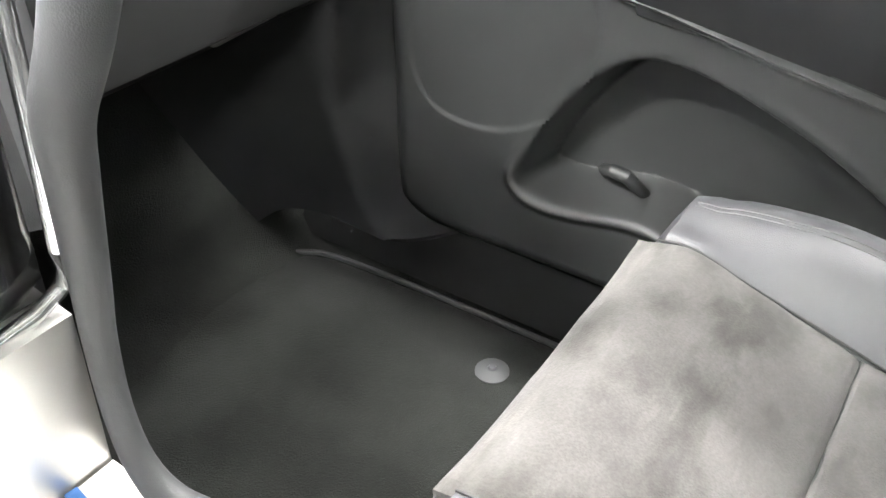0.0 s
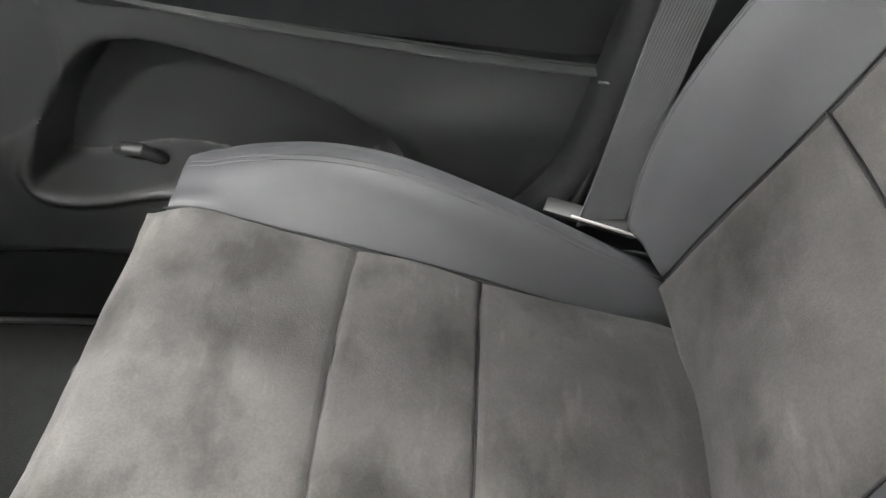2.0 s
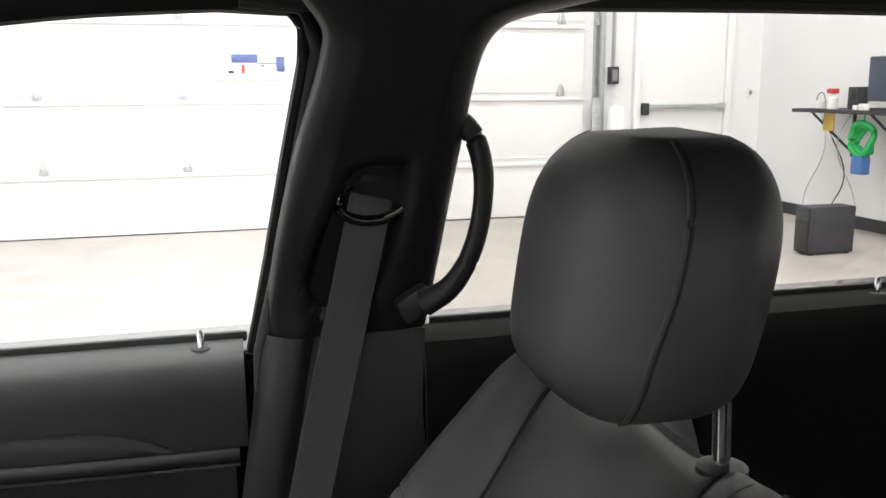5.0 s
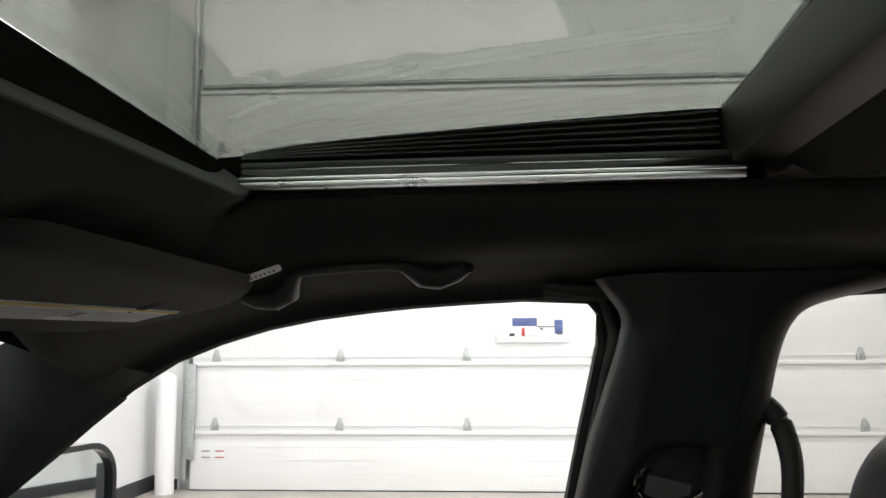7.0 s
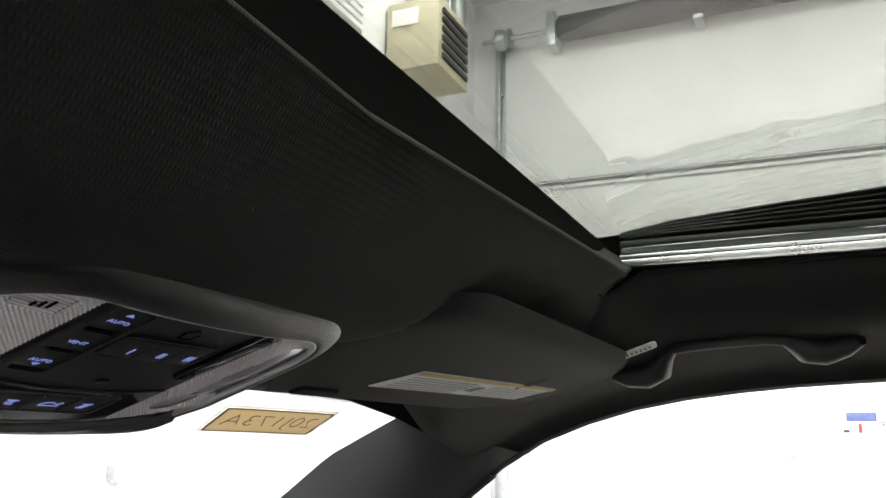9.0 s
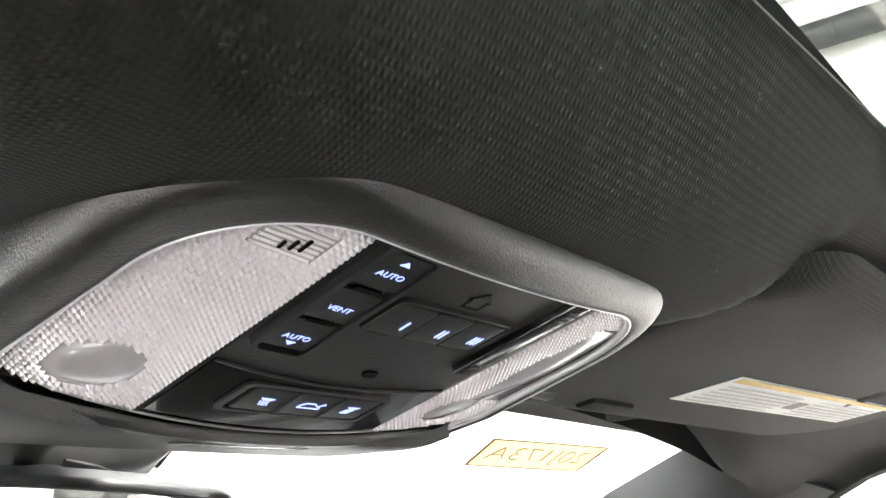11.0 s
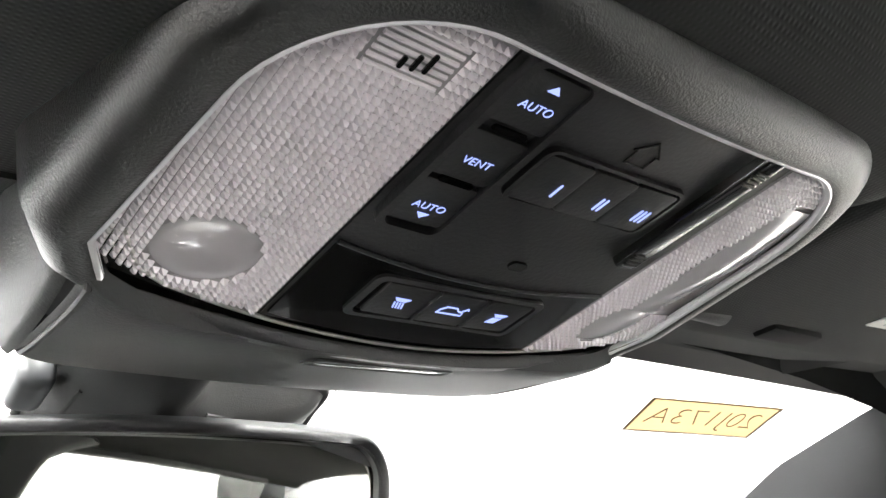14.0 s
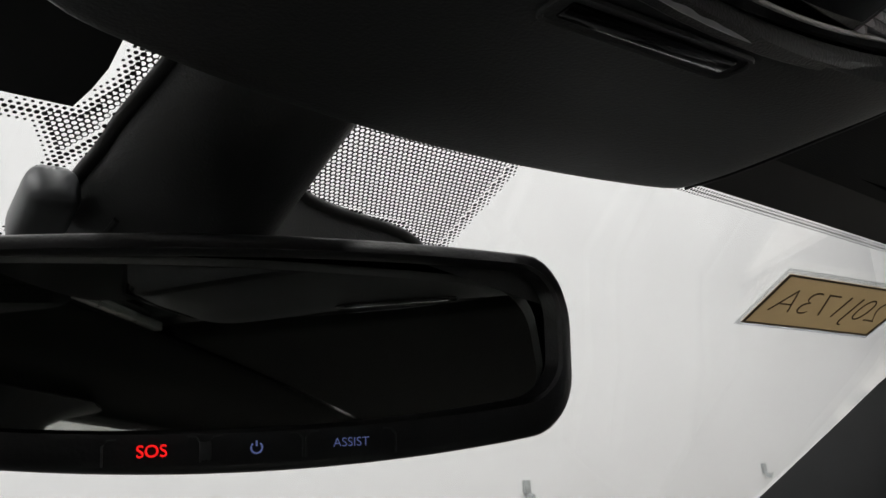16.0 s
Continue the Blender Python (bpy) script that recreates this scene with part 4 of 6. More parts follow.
POCK = round_poly(POCKET, 2)
SPEAK = round_poly([(0.845, 0.82), (0.832, 0.758), (0.790, 0.732), (0.720, 0.734), (0.655, 0.768), (0.615, 0.825), (0.605, 0.89), (0.64, 0.945), (0.74, 0.955), (0.82, 0.92)], 2)


def lower_mesh(sgn, parent):
    """The lower door moulding with its sunken map pocket and round speaker field."""
    nu, nv = (240, 150) if sgn > 0 else (50, 30)
    Y = np.repeat(0.050 + 0.842 * np.linspace(0, 1, nu)[:, None], nv, 1)
    Z0 = 0.556 + 0.16 * np.maximum(0, (0.30 - Y) / 0.25) ** 1.6 + 0.085 - np.sqrt(np.maximum(0, 0.085 ** 2 - np.clip(Y - 0.807, 0, 0.085) ** 2))
    ZT = np.interp(Y, [0.05, 0.12, 0.23, 0.36, 0.44, 0.55, 0.9], [0.832, 0.838, 0.853, 0.873, 0.888, 0.912, 0.965])
    V = np.repeat(np.linspace(0, 1, nv)[None, :], nu, 0)
    Z = Z0 + (ZT - Z0) * V

    def signed(poly):
        best = np.full(Y.shape, 9.0)
        odd = np.zeros(Y.shape, bool)
        for (x1, y1), (x2, y2) in zip(poly, poly[1:] + poly[:1]):
            dx, dy = x2 - x1, y2 - y1
            t = np.clip(((Y - x1) * dx + (Z - y1) * dy) / (dx * dx + dy * dy), 0, 1)
            best = np.minimum(best, np.hypot(Y - x1 - t * dx, Z - y1 - t * dy))
            if abs(dy) > 1e-12:
                odd ^= ((y1 > Z) != (y2 > Z)) & (Y < dx * (Z - y1) / dy + x1)
        return np.where(odd, best, -best)
    sp, ss = signed(POCK), signed(SPEAK)
    X = 0.690 - 0.10 * np.maximum(0, 0.60 - Z) + 0.006 * np.sin(np.pi * V)
    rim = np.minimum(0.892 - Y, Z - Z0)
    X = X + 0.045 * (1 - np.clip(rim / 0.045, 0, 1)) ** 2
    k = np.clip(sp / 0.020, 0, 1)
    X = X + 0.068 * k * k * (3 - 2 * k) - (0.0015 + 0.0075 * np.clip((0.745 - Z) / 0.05, 0, 1)) * np.exp(-((sp + 0.006) / 0.008) ** 2)
    X = X + 0.0022 * np.clip(ss / 0.0035, 0, 1) - 0.0006 * np.exp(-((ss + 0.002) / 0.003) ** 2)
    # soft roll where the panel meets the pillar below the pocket
    X = X - 0.012 * np.exp(-(((Y - 0.20) / 0.10) ** 2 + ((Z - 0.775) / 0.035) ** 2))
    pts = np.stack([sgn * X, Y, Z], -1).reshape(-1, 3)
    back = pts + np.array([sgn * 0.07, 0, 0])
    n = nu * nv
    faces = []
    for i in range(nu - 1):
        for j in range(nv - 1):
            a = i * nv + j
            faces.append((a, a + nv, a + nv + 1, a + 1))
    faces.append((n, n + nv - 1, n + nu * nv - 1, n + (nu - 1) * nv))
    return mesh_object("lower_panel", np.concatenate([pts, back]).tolist(), faces[:-1], PLASTIC, parent)


def build_door(sgn):
    d = thing("front_door", (sgn * 0.75, 0.4, 0.5), "black front door panel with armrest, map pocket and speaker", "car door", "front doors")
    def mir(fn):
        return lambda u, v: (sgn * fn(u, v)[0], fn(u, v)[1], fn(u, v)[2])
    t = -0.01 * sgn
    lower_mesh(sgn, d)
    # silver-edged carpet line and the leather field above it
    sheet("strip", mir(lambda u, v: (0.690 - 0.012 * math.sin(math.pi * v), 0.055 + 0.83 * u, strip_z(0.055 + 0.83 * u) - 0.002 + 0.012 * v)), 30, 6, SOFT, d, t, "raised edge strip")
    def mid(u, v):
        y = 0.060 + 0.83 * u
        z0 = strip_z(y) + 0.002
        z = z0 + (1.074 + 0.022 * max(0, y - 0.2) - z0) * v
        return (0.704, y, z)
    sheet("middle_field", mir(mid), 24, 40, ARMPAD, d, t)
    def arm(u, v):
        y = 0.074 + 0.50 * u
        e = min(1.0, (u / 0.07)) ** 0.5 if u < 0.07 else 1.0
        step = 0.013 * (1 - min(1, max(0, (y - 0.315) / 0.022)) ** 1.0)
        up_ = 0.105 * (y - 0.1)
        prof = [(0.0, 0.710, 0.977 + step), (0.08, 0.706, 0.976 + step), (0.20, 0.692, 0.973 + step * 0.8), (0.34, 0.675, 0.970 + step * 0.2), (0.42, 0.665, 0.968), (0.47, 0.6585, 0.965), (0.51, 0.6550, 0.9595), (0.545, 0.6550, 0.954), (0.58, 0.6575, 0.949), (0.61, 0.6610, 0.9465), (0.64, 0.6595, 0.943), (0.72, 0.6625, 0.928), (0.86, 0.678, 0.894), (1.0, 0.696, 0.860)]
        x = smooth_table([(a, b) for a, b, c in prof], v)
        return (0.710 - (0.710 - x) * e, y, smooth_table([(a, c) for a, b, c in prof], v) + up_)
    ar = sheet("armrest", mir(arm), 60, 50, ARMPAD, d, t, "padded black armrest")
    rod("armrest_seam", [Vector(mir(arm)(0.07 + 0.93 * i / 24, 0.612)) for i in range(25)], 0.0009, RUBBER, ar, 6)
    # long trim line above: two beads, and a shallow blade that ends in a point
    rod("trim_bead", [(sgn * 0.700, 0.055 + 0.04 * i, 1.0885 + 0.00012 * i * i) for i in range(21)], 0.0085, ARMPAD, d, 12, flat=0.9)
    rod("trim_bead", [(sgn * 0.7045, 0.055 + 0.04 * i, 1.0755 + 0.00012 * i * i) for i in range(21)], 0.0030, PLASTIC, d, 8, "thin dark bead")
    def blade_top(y):
        return smooth_table([(0.125, 1.0995), (0.147, 1.112), (0.176, 1.122), (0.215, 1.128), (0.30, 1.132), (0.86, 1.160)], y)
    def blade(u, v):
        y = 0.126 + 0.73 * u
        zb = 1.094 + 0.0001 * (y * 25) ** 2
        return (0.7055 - 0.0055 * math.sin(math.pi * min(1, 0.15 + 0.85 * v)) ** 0.7, y, zb + (blade_top(y) - zb) * v)
    bl = sheet("trim_blade", mir(blade), 40, 10, SOFT, d, t, "dark trim blade ending in a point")
    # black rod stands in for the shadow line over the blade's top edge
    rod("blade_line", [(sgn * 0.7035, 0.128 + 0.018 * i, blade_top(0.128 + 0.018 * i) + 0.001) for i in range(41)], 0.0014, RUBBER, bl, 6)
    def upper(u, v):
        y = 0.045 + 0.85 * u
        tb = [(0, 0.706, 1.094), (0.3, 0.703, 1.13), (0.6, 0.704, 1.165), (0.8, 0.712, 1.188), (0.92, 0.730, 1.199), (1.0, 0.752, 1.203)]
        return (smooth_table([(a, b) for a, b, c in tb], v), y, smooth_table([(a, c) for a, b, c in tb], v) + 0.02 * max(0, y - 0.3) * v * 0.2)
    sheet("upper_roll", mir(upper), 20, 20, SOFT, d, t, "soft black upper door roll")
    box("sweep_seal", (0.008, 0.9, 0.012), (sgn * 0.757, 0.49, 1.2045), RUBBER, d, 0.003)
    kb = rod("lock_knob", [(sgn * 0.738, 0.090, z_) for z_ in (1.197, 1.202, 1.203, 1.218, 1.221)], [0.0045, 0.0045, 0.0042, 0.0042, 0.002], CHROME, d, 14, "chrome lock knob")
    rod("knob_ring", [(sgn * 0.738, 0.090, z_) for z_ in (1.197, 1.2005)], [0.013, 0.011], SOFT, kb, 18)
    rod("pocket_clip", [(sgn * x_, y_, z_) for x_, y_, z_ in ((0.738, 0.604, 0.700), (0.722, 0.601, 0.716), (0.714, 0.588, 0.722), (0.714, 0.572, 0.720), (0.720, 0.561, 0.707), (0.736, 0.556, 0.690))], [0.005, 0.007, 0.008, 0.008, 0.007, 0.005], PLASTIC, d, 10)
    # window surround
    gl = sheet("glass_pane", mir(lambda u, v: (glass_x(SILL_Z + (win_top(-0.04 + 0.95 * u) + 0.02 - SILL_Z) * v), -0.045 + 0.07 * (1 - v) + (0.94 - 0.07 * (1 - v)) * u, SILL_Z - 0.005 + (max(win_top(-0.04 + 0.95 * u), SILL_Z) + 0.02 - SILL_Z) * v)), 24, 8, GLASS, d, 0.003)
    gl.visible_shadow = False
    tagged(gl, "clear side window pane")
    edge = [(sgn * (glass_x(1.19) - 0.010), 0.034, 1.19), (sgn * (glass_x(1.30) - 0.012), 0.012, 1.30), (sgn * (glass_x(1.42) - 0.012), -0.010, 1.42), (sgn * (glass_x(1.50) - 0.012), -0.026, 1.50), (sgn * (glass_x(1.53) - 0.012), -0.026, 1.532), (sgn * (glass_x(1.545) - 0.012), -0.012, 1.547)]
    edge += [(sgn * (glass_x(win_top(y)) - 0.010), y, win_top(y) + 0.003) for y in (0.05, 0.1, 0.15, 0.2, 0.25, 0.3, 0.35, 0.4, 0.45, 0.5, 0.6, 0.7, 0.8)]
    rod("window_seal", edge, 0.008, RUBBER, d, 8)
    def frame_fn(u, v):
        z = 0.60 + 0.955 * v
        yw = smooth_table([(0.60, 0.27), (0.70, 0.165), (0.80, 0.105), (0.90, 0.075), (1.0, 0.062), (1.10, 0.050), (1.20, 0.034), (1.30, 0.012), (1.42, -0.010), (1.50, -0.026), (1.555, -0.030)], z)
        x = (glass_x(z) if z > SILL_Z else 0.752 - 0.04 * min(1, (SILL_Z - z) / 0.05)) - 0.010 - 0.010 * u
        return (sgn * x, yw - 0.006 - 0.10 * u, z)
    sheet("door_frame", frame_fn, 6, 40, RUBBER, d, -0.006 * sgn)
    for k, off in enumerate((0.020, 0.038)):
        rod("door_seal", [(sgn * (0.694 - 0.008 * k), 0.062 - off + 0.006, 0.98), (sgn * (0.704 - 0.008 * k), 0.050 - off, 1.10), (sgn * (0.708 - 0.006 * k), 0.034 - off + 0.012, 1.20), (sgn * (glass_x(1.30) - 0.02 - 0.012 * k), 0.010 - off + 0.012, 1.30), (sgn * (glass_x(1.42) - 0.02 - 0.012 * k), -0.012 - off + 0.012, 1.42), (sgn * (glass_x(1.51) - 0.02 - 0.01 * k), -0.032 - off + 0.014, 1.51), (sgn * (glass_x(1.545) - 0.02 - 0.008 * k), -0.024 - off + 0.02, 1.548), (sgn * (glass_x(1.55) - 0.022 - 0.006 * k), 0.03, 1.553 + 0.004 * k)], 0.0085, RUBBER if k else SOFT, d, 10)
        rod("lower_seal", [(sgn * (0.690 - 0.02 * k), 0.062 - off + 0.006, 0.98), (sgn * (0.688 - 0.02 * k), 0.075 - off, 0.88), (sgn * (0.685 - 0.02 * k), 0.105 - off, 0.78), (sgn * (0.675 - 0.02 * k), 0.15 - off, 0.68), (sgn * (0.665 - 0.02 * k), 0.24 - off, 0.59), (sgn * (0.66 - 0.02 * k), 0.40, 0.545)], 0.010, RUBBER, d, 10)
    return d


build_door(1)
build_door(-1)
pm = thing("door_mirror", (0.95, 0.75, 1.2), "black exterior door mirror", "door mirror")
PMM = pose(0.968, 0.735, 1.272, 90, 0, -12)
prism("housing", rounded(0.30, 0.175, 0.055, 8), -0.09, 0.0, BLACKP, pm, PMM, 0.0)
ring("housing_rim", rounded(0.302, 0.177, 0.056, 8), rounded(0.284, 0.159, 0.049, 8), -0.004, 0.012, BLACKP, pm, PMM)
prism("mirror_glass", rounded(0.284, 0.159, 0.049, 8), 0.001, 0.004, DOORMIRROR, pm, PMM)
box("mirror_foot", (0.14, 0.05, 0.05), (0.88, 0.75, 1.23), BLACKP, pm, 0.015)


# ---- pillars ----
def build_b_pillar(sgn):
    p = thing("b_pillar_trim", (sgn * 0.66, -0.1, 1.2), "black plastic centre pillar trim with belt slot", "pillar trim", "centre pillars", "structure")
    recess = round_poly([(0.004, 1.243), (-0.094, 1.243), (-0.112, 1.275), (-0.134, 1.400), (-0.124, 1.420), (-0.074, 1.420), (-0.046, 1.400)], 2)
    def up(u, v):
        z = 1.22 + 0.345 * v
        yf = smooth_table([(1.22, 0.013), (1.30, 0.004), (1.40, -0.016), (1.45, -0.030), (1.50, -0.044), (1.53, -0.046), (1.565, -0.02)], z)
        yr = smooth_table([(1.22, -0.148), (1.30, -0.156), (1.45, -0.171), (1.50, -0.178), (1.525, -0.188), (1.540, -0.205), (1.549, -0.235), (1.565, -0.31)], z)
        y = yf + (yr - yf) * u
        x = glass_x(z) - 0.034 - 0.026 * min(1, math.sin(math.pi * u) * 1.7) ** 0.5
        dist = poly_dist(recess, y, z)
        if inside(recess, y, z):
            k = min(1, dist / 0.011)
            x += 0.019 * k * k * (3 - 2 * k)
        return (sgn * x, y, z)
    sheet("upper_trim", up, 90 if sgn > 0 else 24, 120 if sgn > 0 else 24, PILLAR, p, -0.008 * sgn)
    rod("slider_channel", [(sgn * (glass_x(z_) - 0.047), y_, z_) for y_, z_ in ((-0.027, 1.288), (-0.032, 1.31), (-0.046, 1.36), (-0.056, 1.395))], 0.0035, BTN, p, 8)
    rod("slider_channel", [(sgn * (glass_x(z_) - 0.047), y_, z_) for y_, z_ in ((-0.015, 1.288), (-0.020, 1.31), (-0.034, 1.36), (-0.044, 1.39))], 0.0016, BTN, p, 8)
    def lo(u, v):
        z = 0.56 + 0.66 * v
        yf = smooth_table([(0.56, 0.30), (0.62, 0.215), (0.67, 0.165), (0.73, 0.118), (0.80, 0.094), (0.84, 0.084), (0.94, 0.062), (1.05, 0.046), (1.17, 0.024), (1.22, 0.013)], z)
        yr = smooth_table([(0.56, -0.25), (0.80, -0.19), (1.10, -0.143), (1.22, -0.147)], z)
        y = yf + (yr - yf) * u
        n_ = min(1, (yf - y) / 0.026)
        x = 0.686 - 0.022 * math.sqrt(max(0, 1 - (1 - n_) ** 2)) + 0.004 * min(1, max(0, (yf - y - 0.030) / 0.01)) - 0.012 * max(0, 0.8 - z) + 0.016 * min(1, max(0, z - 1.02) / 0.20) ** 1.5
        return (sgn * x, y, z)
    sheet("lower_trim", lo, 70, 50, PILLAR, p, -0.008 * sgn)
    rod("trim_seam", [(sgn * (0.6655 - 0.0004 * i), 0.090 - 0.0035 * i, 0.840) for i in range(8)], 0.0016, SOFT, p, 6)
    for dy, dz in ((-0.125, 1.522),):
        for k in range(3):
            box("airbag_mark", (0.002, 0.006, 0.010), (sgn * (glass_x(dz) - 0.0595), dy - 0.011 * k + 0.011, dz), BEZEL, p, 0.001)
    return p


build_b_pillar(1)
build_b_pillar(-1)


def build_a_pillar(sgn):
    p = thing("a_pillar_trim", (sgn * 0.63, 0.7, 1.35), "black windscreen pillar trim", "pillar trim", "front pillars", "structure")
    def fn(u, v):
        y = 0.425 + 0.755 * v
        zt = win_top(y) if y < 0.8 else 1.235 - 0.55 * (y - 0.8)
        xo = glass_x(zt) - 0.018
        ys = y + 0.095
        pi_ = Vector((xo - 0.060, ys, wind_z(ys) - 0.026 - 0.03 * v))
        po = Vector((xo, y, zt - 0.002))
        q = po.lerp(pi_, u)
        b = math.sin(math.pi * u)
        return (sgn * (q.x - 0.016 * b), q.y - 0.014 * b, q.z - 0.006 * b)
    sheet("trim", fn, 14, 40, SOFT, p, 0.006 * sgn)
    rod("glass_seal", [(sgn * (glass_x(win_top(y)) - 0.012), y, win_top(y) - 0.003) for y in (0.46, 0.5, 0.55, 0.6, 0.65, 0.7, 0.75, 0.8)], 0.006, RUBBER, p, 8)
    return p


build_a_pillar(1)
build_a_pillar(-1)


# ---- rear door, rear bench ----
def build_rear_door(sgn):
    d = thing("rear_door", (sgn * 0.75, -0.6, 0.5), "black rear door panel with window", "car door", "rear doors")
    def up(u, v):
        y = -1.15 + 0.995 * u
        tb = [(0, 0.700, 0.60), (0.35, 0.700, 0.85), (0.7, 0.704, 1.08), (0.88, 0.712, 1.185), (0.96, 0.735, 1.200), (1, 0.752, 1.203)]
        return (sgn * smooth_table([(a, b) for a, b, c in tb], v), y, smooth_table([(a, c) for a, b, c in tb], v))
    sheet("panel", up, 14, 30, DARKTRIM, d, -0.01 * sgn)
    box("pull_recess", (0.012, 0.20, 0.05), (sgn * 0.701, -0.30, 1.09), GLOSS, d, 0.006)
    kb = rod("lock_knob", [(sgn * 0.738, -0.776, z_) for z_ in (1.197, 1.203, 1.219, 1.222)], [0.0045, 0.0042, 0.0042, 0.002], CHROME, d, 14, "chrome lock knob")
    rod("knob_ring", [(sgn * 0.738, -0.776, z_) for z_ in (1.198, 1.2015)], [0.013, 0.011], SOFT, kb, 18)
    box("sweep_seal", (0.008, 0.98, 0.012), (sgn * 0.757, -0.66, 1.2045), RUBBER, d, 0.003)
    gl = sheet("glass_pane", lambda u, v: (sgn * glass_x(SILL_Z + 0.36 * v), -1.15 + 1.015 * u, SILL_Z - 0.004 + 0.365 * v), 8, 6, TINT, d, 0.003)
    tagged(gl, "tinted rear side window pane")
    edge = [(sgn * (glass_x(z_) - 0.014), y_, z_) for y_, z_ in ((-0.142, 1.19), (-0.149, 1.28), (-0.160, 1.38), (-0.166, 1.46), (-0.172, 1.505), (-0.183, 1.53), (-0.202, 1.546), (-0.24, 1.553), (-0.29, 1.555), (-0.5, 1.555), (-0.8, 1.552), (-1.1, 1.545))]
    rod("window_seal", edge, 0.010, RUBBER, d, 8)
    return d


build_rear_door(1)
build_rear_door(-1)
tagged(box("c_pillar_trim", (0.10, 0.26, 0.40), (0.69, -1.27, 1.37), SOFT, None, 0.03), "black rear pillar trim", "pillar trim", "rear pillars", "structure")
tagged(box("c_pillar_trim", (0.10, 0.26, 0.40), (-0.69, -1.27, 1.37), SOFT, None, 0.03), "black rear pillar trim", "pillar trim", "rear pillars", "structure")
bench = thing("rear_bench", (0, -0.9, 0.5), "black leather rear bench seat", "car seat")
sheet("bench_back", lambda u, v: (-0.62 + 1.24 * u, -0.86 - 0.22 * v - 0.03 * math.sin(math.pi * v), 0.74 + 0.50 * v), 16, 10, LEATHER, bench, 0.10, tuck=0.02)
sheet("bench_cushion", lambda u, v: (-0.62 + 1.24 * u, -0.86 + 0.46 * v, 0.74 + 0.05 * v), 16, 10, LEATHER, bench, 0.16, tuck=0.02)
box("bench_base", (1.24, 0.40, 0.13), (0, -0.66, 0.525), PLASTIC, bench, 0.01)


# ---- front passenger seat ----
SX = 0.372
BACK = [(0.0, 0.030, 0.700), (0.16, 0.000, 0.790), (0.36, -0.054, 0.910), (0.56, -0.120, 1.032), (0.76, -0.195, 1.140), (0.88, -0.236, 1.190), (0.95, -0.260, 1.206), (1.0, -0.284, 1.210)]


def back_pt(v, out=0.0):
    """Middle line of the backrest, out metres proud of it."""
    def at_(q):
        return Vector((0, smooth_table([(a, b) for a, b, c in BACK], q), smooth_table([(a, c) for a, b, c in BACK], q)))
    p = at_(v)
    d = (at_(min(1, v + 0.02)) - at_(max(0, v - 0.02))).normalized()
    return p + Vector((0, d.z, -d.y)) * out


def cush_z(y):
    return 0.714 + 0.25 * (y - 0.04) - 9.0 * max(0, y - 0.425) ** 2


def seam_z(y):
    """Height of the sewn line between cushion insert and bolster."""
    return smooth_table([(-0.05, 0.648), (0.03, 0.674), (0.12, 0.698), (0.195, 0.727), (0.305, 0.762), (0.39, 0.787), (0.44, 0.803), (0.478, 0.798)], y)


def insert_z(dx, y):
    return cush_z(y) - (cush_z(y) - seam_z(y)) * min(1.1, abs(dx) / 0.145) ** 2.4


